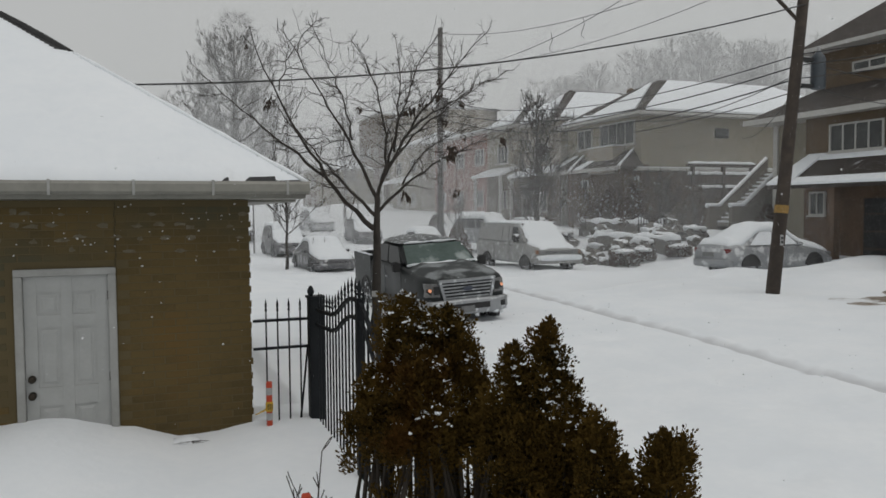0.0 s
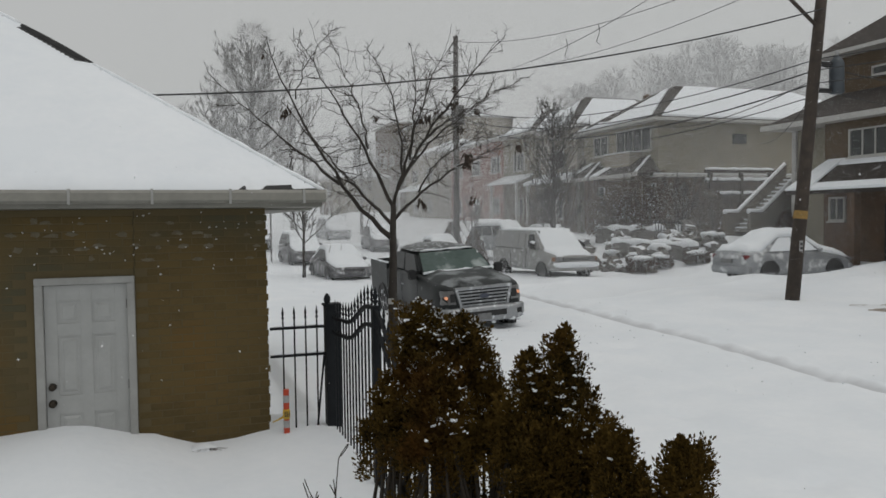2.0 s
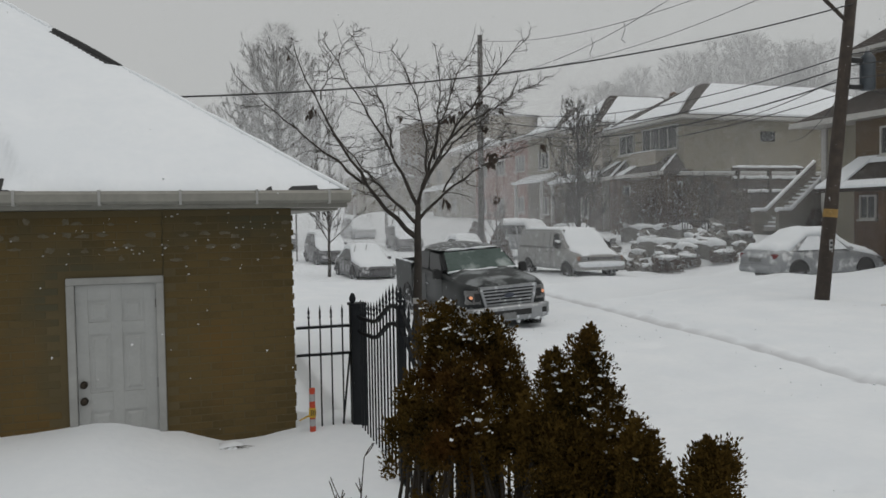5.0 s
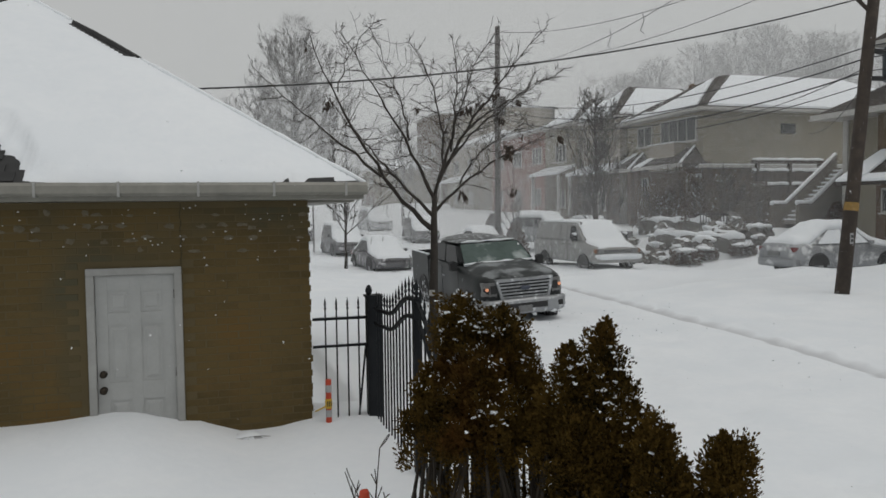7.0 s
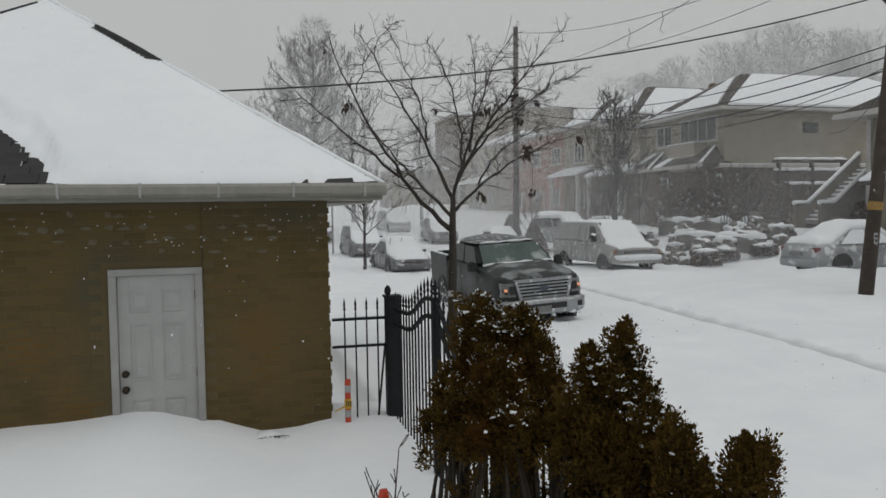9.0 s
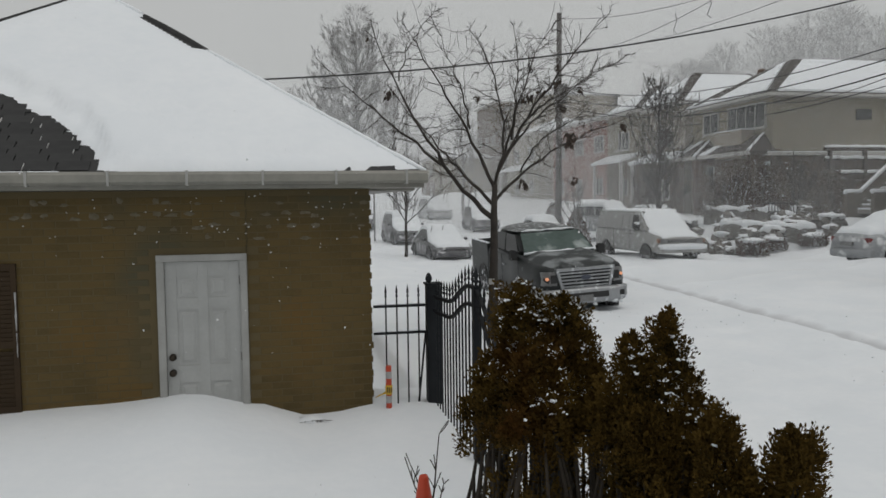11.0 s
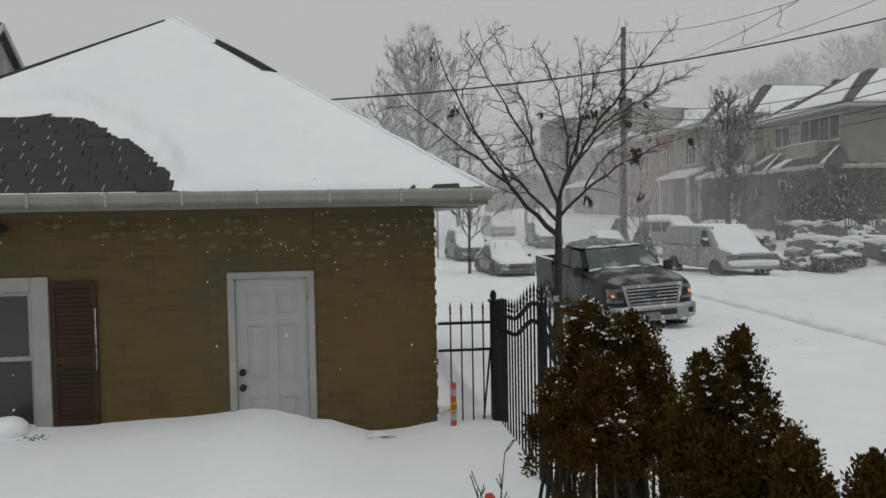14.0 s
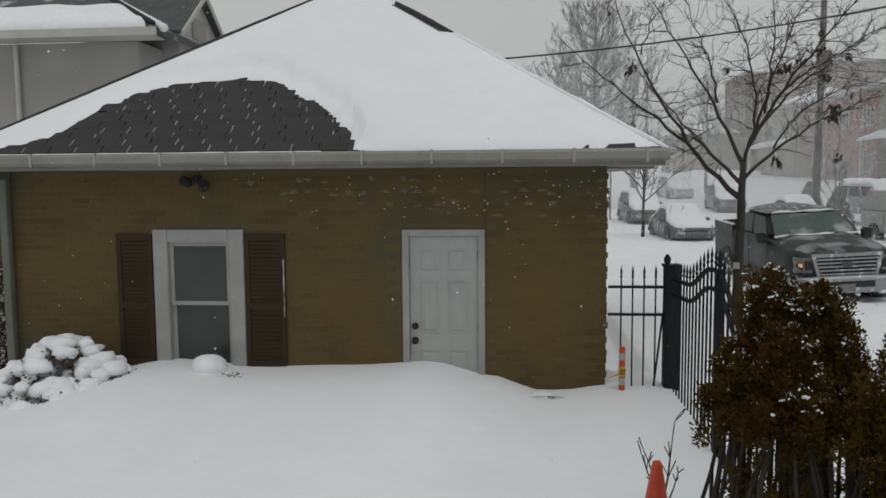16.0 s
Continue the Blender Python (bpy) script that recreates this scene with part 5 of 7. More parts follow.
    for s in (-1, 1):
        bm = bmesh.new()
        for z0, z1, y1 in ((0.84, 1.13, 0.93),):
            lo = [bm.verts.new((x, s * y, z0)) for x, y in ((-0.01, 0.64), (-0.05, 0.80), (-0.15, y1), (-0.36, y1 + 0.03), (-0.36, 0.64))]
            hi = [bm.verts.new((x - 0.03, s * y, z1)) for x, y in ((-0.01, 0.66), (-0.05, 0.80), (-0.15, y1 - 0.02), (-0.36, y1 + 0.01), (-0.36, 0.66))]
            bm.faces.new(lo)
            bm.faces.new(hi)
            for k in range(5):
                bm.faces.new((lo[k], lo[(k + 1) % 5], hi[(k + 1) % 5], hi[k]))
        h = part("headlight", bm, "lamp_glass", t, "clear headlight with frost", bevel=0.01)
        bm = bmesh.new()
        box(bm, -0.06, min(s * 0.655, s * 0.77), 0.90, -0.012, max(s * 0.655, s * 0.77), 1.07)
        part("reflector", bm, "black", h)
        bm = bmesh.new()
        lathe(bm, ((0.034, -0.05), (0.034, 0.022), (0.018, 0.030)), Matrix.Translation((-0.085, s * 0.84, 0.985)) @ Matrix.Rotation(radians(90), 4, "Y"), 12)
        part("lamp", bm, "amber_lit", h, "lit amber lamp")
    bm = bmesh.new()
    loft(bm, [ring(bm, x, zb, zt, w, top=0.97) for x, zb, zt, w in ((0.13, 0.50, 0.70, 0.50), (0.11, 0.46, 0.74, 0.70), (0.05, 0.44, 0.76, 0.86), (-0.05, 0.44, 0.76, 0.96), (-0.2, 0.44, 0.76, 1.0), (-0.4, 0.46, 0.74, 1.01))])
    b = part("bumper", bm, "chrome", t, "chrome bumper crusted with snow", smooth=True)
    bm = bmesh.new()
    box(bm, 0.085, -0.46, 0.56, 0.139, 0.46, 0.68)
    part("intake", bm, "black", b)
    for s in (-1, 1):
        bm = bmesh.new()
        box(bm, 0.03, s * 0.76 - 0.075, 0.56, 0.100, s * 0.76 + 0.075, 0.67)
        part("fog_lamp", bm, "black", b)
    bm = bmesh.new()
    box(bm, 0.12, -0.22, 0.50, 0.146, 0.10, 0.63)
    part("number_plate", bm, "lamp_glass", b, "plain plate with unreadable bars")
    rng = random.Random(3)
    for k in range(14):
        bm = bmesh.new()
        blob(bm, (0.02 + rng.uniform(-0.1, 0.08), -0.9 + k * 0.138, 0.46 + rng.uniform(-0.04, 0.05)), rng.uniform(0.035, 0.075), rng, 0.8, 8, 0.6)
        part("snow_lump", bm, "snow_fine", b, "lump of snow packed under the bumper", smooth=True)
    for s in (-1, 1):
        bm = bmesh.new()
        loft(bm, [ring(bm, x, 1.27, 1.45, 0.075, top=0.9) for x in (-1.76, -1.70, -1.64)])
        bmesh.ops.translate(bm, verts=bm.verts[:], vec=(0, s * 1.08, 0))
        mi = part("mirror", bm, "black", t, bevel=0.01)
        bm = bmesh.new()
        tube(bm, [(-1.7, s * 0.95, 1.32), (-1.7, s * 1.08, 1.34)], 0.03, 6)
        part("mirror_arm", bm, "black", mi)
        for z in (1.06,):
            for x in (-2.75, -3.75):
                bm = bmesh.new()
                box(bm, x - 0.09, s * 1.012 - 0.012, z - 0.015, x + 0.09, s * 1.012 + 0.012, z + 0.015)
                part("door_handle", bm, "chrome", t)
        for x in (-1.6, -2.9, -4.05):
            bm = bmesh.new()
            box(bm, x - 0.006, s * 1.008 - 0.004, 0.58, x + 0.006, s * 1.008 + 0.004, 1.30)
            part("door_gap", bm, "black", t)
        wheel(t, -0.98, s * 0.90, 0.39, 0.27)
        wheel(t, -4.70, s * 0.90, 0.39, 0.27)
        arch(t, -0.98, s * 1.005, 0.47)
        arch(t, -4.70, s * 1.005, 0.47)
    bm = bmesh.new()
    tube(bm, [(-1.53, -0.86 + k * 0.215, 1.385 + 0.012 * ((k * 7) % 3)) for k in range(9)], [0.03, 0.035, 0.03, 0.045, 0.03, 0.04, 0.03, 0.035, 0.02], 6)
    part("wiper_snow", bm, "snow_fine", t, "snow piled along the wipers", smooth=True)
    bm = bmesh.new()
    tube(bm, [(-2.30, -0.66 + k * 0.165, 1.825 + 0.008 * ((k * 5) % 3)) for k in range(9)], [0.015 + 0.008 * ((k * 3) % 4) for k in range(9)], 6)
    part("roof_edge_snow", bm, "snow_fine", t, smooth=True)
    for s in (-1, 1):
        bm = bmesh.new()
        box(bm, -1.58, s * 0.35 - 0.28, 1.39, -1.56, s * 0.35 + 0.28, 1.405, Matrix.Rotation(radians(0), 4, "Y"))
        part("wiper", bm, "black", t)


TRUCK = (6.60, 16.05, -89.3)
build_truck()


def build_van():
    t = thing("cargo_van", "grey cargo van with snow over windshield and hood", "van", pose(14.6, 26.4, 0.10, 0, 0, -88.5))
    bm = bmesh.new()
    loft(bm, [ring(bm, x, zb, zt, w, top=tp) for x, zb, zt, w, tp in ((-0.05, 0.55, 1.05, 0.88, 0.84), (-0.2, 0.48, 1.12, 0.97, 0.86), (-0.85, 0.45, 1.22, 1.0, 0.88), (-1.05, 0.45, 1.30, 1.0, 0.90), (-5.45, 0.45, 1.32, 1.0, 0.92), (-5.55, 0.5, 1.30, 0.97, 0.9))])
    part("body", bm, "van_paint", t, smooth=True)
    c = cabin(t, (-0.95, -5.5, 0.97), (-1.75, -5.42, 0.80), 1.28, 2.06, "van_paint", side_glass=0, name="upper_body")
    for s in (-1, 1):
        for x0, x1, x2, x3 in ((-1.5, -2.15, -1.85, -2.2), (-2.45, -2.95, -2.5, -2.95), (-3.05, -3.55, -3.1, -3.55)):
            bm = bmesh.new()
            q = [(x0, s * 0.955, 1.36), (x1, s * 0.955, 1.36), (x3, s * 0.845, 1.88), (x2, s * 0.845, 1.88)]
            vs = [bm.verts.new((x, y + s * 0.022, z)) for x, y, z in q]
            ws = [bm.verts.new((x, y - s * 0.02, z)) for x, y, z in q]
            bm.faces.new(vs)
            bm.faces.new(ws)
            for k in range(4):
                bm.faces.new((vs[k], vs[(k + 1) % 4], ws[(k + 1) % 4], ws[k]))
            part("side_window", bm, "car_glass" if x0 > -2 else "van_paint", c)
        for x in (-2.3, -3.7):
            bm = bmesh.new()
            box(bm, x - 0.006, s * 1.0 - 0.004, 0.55, x + 0.006, s * 1.0 + 0.004, 1.28)
            part("door_gap", bm, "black", t)
        for x in (-2.15, -2.6):
            bm = bmesh.new()
            box(bm, x - 0.06, s * 1.01 - 0.012, 1.13, x + 0.06, s * 1.01 + 0.012, 1.17)
            part("door_handle", bm, "black", t)
        bm = bmesh.new()
        loft(bm, [ring(bm, x, 1.30, 1.58, 0.10, top=0.9) for x in (-1.5, -1.43, -1.36)])
        bmesh.ops.translate(bm, verts=bm.verts[:], vec=(0, s * 1.12, 0))
        part("mirror", bm, "black", t)
        bm = bmesh.new()
        blob(bm, (-1.43, s * 1.12, 1.56), 0.11, None, 0.6, 10)
        part("mirror_snow", bm, "snow_fine", t, smooth=True)
        wheel(t, -0.95, s * 0.88, 0.36)
        wheel(t, -4.40, s * 0.88, 0.36)
        arch(t, -0.95, s * 0.998, 0.43)
        arch(t, -4.40, s * 0.998, 0.43)
        bm = bmesh.new()
        box(bm, -0.12, min(s * 0.58, s * 0.86), 0.86, -0.015, max(s * 0.58, s * 0.86), 1.03)
        part("headlight", bm, "lamp_glass", t, bevel=0.015)
        bm = bmesh.new()
        box(bm, -0.20, min(s * 0.865, s * 0.955), 0.87, -0.06, max(s * 0.865, s * 0.955), 1.02)
        part("marker_lamp", bm, "amber_lens", t, "amber corner lamp")
    bm = bmesh.new()
    box(bm, -0.1, -0.56, 0.87, -0.012, 0.56, 1.00)
    gr = part("grille", bm, "black", t, "dark grille rimed with snow")
    for k in range(3):
        bm = bmesh.new()
        box(bm, -0.012, -0.54, 0.875 + k * 0.055, 0.003, 0.54, 0.895 + k * 0.055)
        part("grille_bar", bm, "van_paint", gr)
    bm = bmesh.new()
    loft(bm, [ring(bm, x, 0.5, 0.74, w, top=0.96) for x, w in ((0.12, 0.9), (0.05, 0.98), (-0.25, 1.02))])
    part("bumper", bm, "van_paint", t)
    bm = bmesh.new()
    loft(bm, [ring(bm, x, 0.62, 0.82, w, top=0.9) for x, w in ((0.15, 0.80), (0.10, 0.96), (-0.06, 0.98))])
    part("bumper_snow", bm, "snow_fine", t, "snow piled on the bumper", smooth=True)
    snow_shell(t, ((-0.06, 1.05, 0.80, 0.06), (-0.5, 1.14, 0.86, 0.12), (-0.95, 1.24, 0.88, 0.14), (-1.35, 1.66, 0.84, 0.10), (-1.78, 2.05, 0.78, 0.05), (-3.5, 2.07, 0.78, 0.05), (-5.4, 2.06, 0.76, 0.05)), "snow over hood, windshield and roof")


build_van()


def sedan(name, label, at, heading, paint, length=4.75, width=0.91, high=1.45, suv=False, depth=0.12, glass="car_glass", category="car"):
    """A parked car under snow."""
    t = thing(name, label, category, pose(at[0], at[1], at[2], 0, 0, heading))
    k = length / 4.75
    belt = high * (0.62 if suv else 0.64)
    bm = bmesh.new()
    loft(bm, [ring(bm, x * k, zb, zt, w, top=tp) for x, zb, zt, w, tp in (
        (-0.03, 0.34, belt * 0.70, width * 0.80, 0.80), (-0.15, 0.26, belt * 0.78, width * 0.92, 0.82), (-0.7, 0.22, belt * 0.88, width * 0.99, 0.86), (-1.4, 0.2, belt * 0.99, width, 0.9),
        (-3.6, 0.2, belt, width, 0.9), (-4.35, 0.24, belt * (1.06 if not suv else 1.0), width * 0.97, 0.86), (-4.66, 0.30, belt * (1.04 if not suv else 0.97), width * 0.90, 0.84), (-4.75, 0.36, belt * 0.85, width * 0.84, 0.84))])
    part("body", bm, paint, t, smooth=True)
    if suv:
        cabin(t, (-1.25 * k, -4.62 * k, width * 0.93), (-1.9 * k, -4.35 * k, width * 0.74), belt - 0.02, high, paint, glass, side_glass=3)
        top = ((-0.1, belt * 0.76, 0.72), (-0.7, belt * 0.88, 0.80), (-1.3, belt, 0.82), (-1.95, high, 0.72), (-3.2, high + 0.01, 0.72), (-4.3, high, 0.70), (-4.62, high * 0.80, 0.72))
    else:
        cabin(t, (-1.35 * k, -4.15 * k, width * 0.92), (-2.15 * k, -3.25 * k, width * 0.70), belt - 0.02, high, paint, glass, side_glass=2)
        top = ((-0.1, belt * 0.76, 0.72), (-0.7, belt * 0.88, 0.80), (-1.4, belt, 0.82), (-2.15, high, 0.68), (-2.7, high + 0.02, 0.68), (-3.25, high, 0.68), (-4.1, belt + 0.05, 0.78), (-4.6, belt + 0.02, 0.74))
    snow_shell(t, tuple((x * k, z, w * width / 0.91, depth * (1.0 if i else 0.5)) for i, (x, z, w) in enumerate(top)), "thick snow on roof, hood and glass")
    for s in (-1, 1):
        for x in (-0.92, -3.75):
            wheel(t, x * k, s * width * 0.88, 0.33 if not suv else 0.37, 0.22)
            arch(t, x * k, s * width * 0.992, 0.39 if not suv else 0.43)
        bm = bmesh.new()
        box(bm, -4.72 * k, min(s * width * 0.48, s * width * 0.90), belt * 0.78, -4.42 * k, max(s * width * 0.48, s * width * 0.90), belt * 0.94)
        part("tail_light", bm, "red_lamp", t, "dull red tail light", bevel=0.02)
        bm = bmesh.new()
        box(bm, -0.32 * k, min(s * width * 0.55, s * width * 0.90), belt * 0.62, -0.04 * k, max(s * width * 0.55, s * width * 0.90), belt * 0.76)
        part("headlight", bm, "lamp_glass", t, bevel=0.02)
        bm = bmesh.new()
        blob(bm, (-1.65 * k, s * width * 1.06, belt + 0.06), 0.10, None, 0.7, 10, 0.1)
        part("mirror", bm, paint, t, smooth=True)
    bm = bmesh.new()
    box(bm, -0.06, -width * 0.5, belt * 0.55, -0.005, width * 0.5, belt * 0.66)
    part("grille", bm, "black", t)
    for nm, x in (("bumper", 0.0), ("rear_bumper", -4.77 * k)):
        bm = bmesh.new()
        sg = 1 if x == 0 else -1
        loft(bm, [ring(bm, x + sg * d, 0.30, belt * 0.56, width * w, top=0.95) for d, w in ((0.03, 0.78), (-0.03, 0.92), (-0.25, 0.99))])
        part(nm, bm, paint, t, smooth=True)
    bm = bmesh.new()
    box(bm, -4.82 * k, -0.26, belt * 0.66, -4.76 * k, 0.26, belt * 0.80)
    part("number_plate", bm, "lamp_glass", t, "plain plate with no readable marks")
    return t


sedan("parked_sedan", "silver sedan under thick snow on the driveway", (23.0, 22.3, 0.33), 1.0, "silver", 4.8, 0.93, 1.58, depth=0.24, glass="snow_fine")
sed = sedan("parked_sedan", "dark sedan buried in snow with wipers raised", (7.1, 31.6, 0.0), -87, "dark_paint", 4.7, 0.90, 1.42, depth=0.16)
for y in (-0.12, -0.62):
    bm = bmesh.new()
    tube(bm, [(-1.55, y, 0.98), (-1.75, y + 0.05, 1.32), (-1.72, y + 0.09, 1.55)], 0.012, 5)
    part("wiper", bm, "black", sed, "raised wiper arm")
sedan("parked_suv", "dark boxy van-like car with snow over its front", (7.25, 43.2, 0.08), -87, "dark_paint", 4.8, 0.95, 1.85, suv=True, depth=0.15)
sedan("parked_sedan", "car nearly buried in snow across the street", (14.3, 38.8, 0.1), -88, "dark_paint", 4.6, 0.9, 1.45, depth=0.22)
sedan("parked_suv", "grey sport utility car with a snowy roof", (13.9, 51.5, 0.45), -92, "dark_paint", 4.6, 0.95, 1.75, suv=True, depth=0.15)
sedan("parked_suv", "white van-like car in the snow far up the street", (13.8, 66.0, 0.85), -85, "silver", 5.0, 1.0, 2.0, suv=True, depth=0.2)
sedan("parked_suv", "dark car far up the street", (5.7, 55.0, 0.6), -88, "dark_paint", 4.6, 0.95, 1.7, suv=True, depth=0.15)
sedan("parked_suv", "snow-covered car parked in front of a row house", (19.4, 40.0, 0.55), -70, "silver", 4.8, 0.95, 1.7, suv=True, depth=0.3)
sedan("parked_sedan", "low dark car with a snowy roof by the row houses", (20.6, 36.8, 0.75), -75, "dark_paint", 4.8, 0.9, 1.4, depth=0.12)


# ---- houses across the street ----
M["siding"] = mat("beige_siding", (0.390, 0.351, 0.293), (0.325, 0.293, 0.247), 0.8, scale=1.5, fine=20, bump=0.1)
M["siding_grey"] = mat("grey_stucco", (0.290, 0.262, 0.205), (0.235, 0.212, 0.165), 0.9, scale=1.2, fine=25, bump=0.2)
M["tan_brick"] = mat("tan_brick", (0.125, 0.088, 0.053), (0.095, 0.067, 0.041), 0.9, scale=2, fine=30, bump=0.2)
M["brown_brick"] = mat("brown_brick", (0.135, 0.085, 0.054), (0.090, 0.060, 0.040), 0.9, scale=2, fine=30, bump=0.2)
M["red_brick"] = mat("red_brick", (0.299, 0.143, 0.111), (0.221, 0.111, 0.085), 0.9, scale=1.5, fine=20, bump=0.2)
M["brown_roof"] = mat("brown_shingle", (0.060, 0.049, 0.042), (0.042, 0.035, 0.030), 0.9, scale=3, fine=40, bump=0.3, stain=((0.55, 0.56, 0.57), 2.0, 0.68))
M["trim"] = mat("trim_paint", (0.50, 0.49, 0.46), (0.42, 0.41, 0.39), 0.6, scale=3)
M["rock"] = mat("dark_rock", (0.190, 0.178, 0.160), (0.115, 0.107, 0.098), 0.95, scale=3, fine=18, bump=0.8, dist=0.05, stain=((0.7, 0.72, 0.73), 3.0, 0.60))
M["stone"] = mat("stone", (0.330, 0.310, 0.290), (0.220, 0.210, 0.200), 0.9, scale=3, fine=25, bump=0.5, dist=0.03)


def win_x(parent, x, y0, y1, z0, z1, panes=2, name="window"):
    """A window on a wall that faces the street (towards -x)."""
    bm = bmesh.new()
    f = 0.07
    box(bm, x - 0.06, y0, z0, x + 0.03, y0 + f, z1)
    box(bm, x - 0.06, y1 - f, z0, x + 0.03, y1, z1)
    box(bm, x - 0.06, y0 + f + 0.0005, z0, x + 0.03, y1 - f - 0.0005, z0 + f)
    box(bm, x - 0.06, y0 + f + 0.0005, z1 - f, x + 0.03, y1 - f - 0.0005, z1)
    w = part(name, bm, "trim", parent, "pale framed window")
    a, b = y0 + f, y1 - f
    s = (b - a) / panes
    for k in range(panes):
        bm = bmesh.new()
        box(bm, x - 0.02, a + k * s + 0.03, z0 + f, x + 0.02, a + (k + 1) * s - 0.03, z1 - f)
        part("pane", bm, "pane", w)
        if k:
            bm = bmesh.new()
            box(bm, x - 0.055, a + k * s - 0.03, z0 + f, x + 0.02, a + k * s + 0.03, z1 - f)
            part("mullion", bm, "trim", w)
    bm = bmesh.new()
    box(bm, x - 0.14, y0 - 0.05, z0 - 0.06, x + 0.02, y1 + 0.05, z0 - 0.002)
    part("sill", bm, "trim", w)


def slab(bm, quad, t):
    """A sloping slab under four corners."""
    a = [bm.verts.new(Vector(p)) for p in quad]
    b = [bm.verts.new(Vector(p) - Vector((0, 0, t))) for p in quad]
    n = len(quad)
    bm.faces.new(a)
    bm.faces.new(b[::-1])
    for k in range(n):
        bm.faces.new((a[k], b[k], b[(k + 1) % n], a[(k + 1) % n]))


def hip_roof(parent, x0, y0, x1, y1, z, h, ridge_along="x", material="brown_roof", snow=True, bare=0.5, inset=None):
    """A hipped roof with snow lying on its slopes, the hips blown bare."""
    c = [Vector((x0, y0, z)), Vector((x1, y0, z)), Vector((x1, y1, z)), Vector((x0, y1, z))]
    if ridge_along == "x":
        r = inset or (y1 - y0) / 2
        a, b = Vector((x0 + r, (y0 + y1) / 2, z + h)), Vector((x1 - r, (y0 + y1) / 2, z + h))
        faces = ((c[0], c[1], b, a), (c[1], c[2], b), (c[2], c[3], a, b), (c[3], c[0], a))
    else:
        r = inset or (x1 - x0) / 2
        a, b = Vector(((x0 + x1) / 2, y0 + r, z + h)), Vector(((x0 + x1) / 2, y1 - r, z + h))
        faces = ((c[0], c[1], a), (c[1], c[2], b, a), (c[2], c[3], b), (c[3], c[0], a, b))
    bm = bmesh.new()
    for f in faces:
        bm.faces.new([bm.verts.new(v) for v in f])
    bm.faces.new([bm.verts.new(v) for v in reversed(c)])
    rf = part("roof", bm, material, parent, "brown shingle roof")
    bm = bmesh.new()
    t = 0.16
    box(bm, x0 - 0.03, y0 - 0.03, z - t, x1 + 0.03, y1 + 0.03, z - 0.004)
    part("fascia", bm, "trim", rf)
    if snow:
        for f in faces:
            m = sum(f, Vector()) / len(f)
            n = (f[1] - f[0]).cross(f[2] - f[0]).normalized()
            q = []
            for v in f:
                d = (m - v)
                q.append(v + d.normalized() * min(bare, d.length * 0.3) + n * 0.03)
            bm = bmesh.new()
            slab(bm, [v + n * 0.10 for v in q], 0.12)
            part("snow_cover", bm, "snow_fine", rf, "snow on the roof slope")
    return rf


def chimney_pipe(parent, x, y, z, h=0.9, r=0.14):
    bm = bmesh.new()
    lathe(bm, ((r, 0), (r, h * 0.7), (r * 1.5, h * 0.72), (r * 1.5, h * 0.9), (0.02, h)), Matrix.Translation((x, y, z)), 10)
    part("flue", bm, "brown_brick", parent)


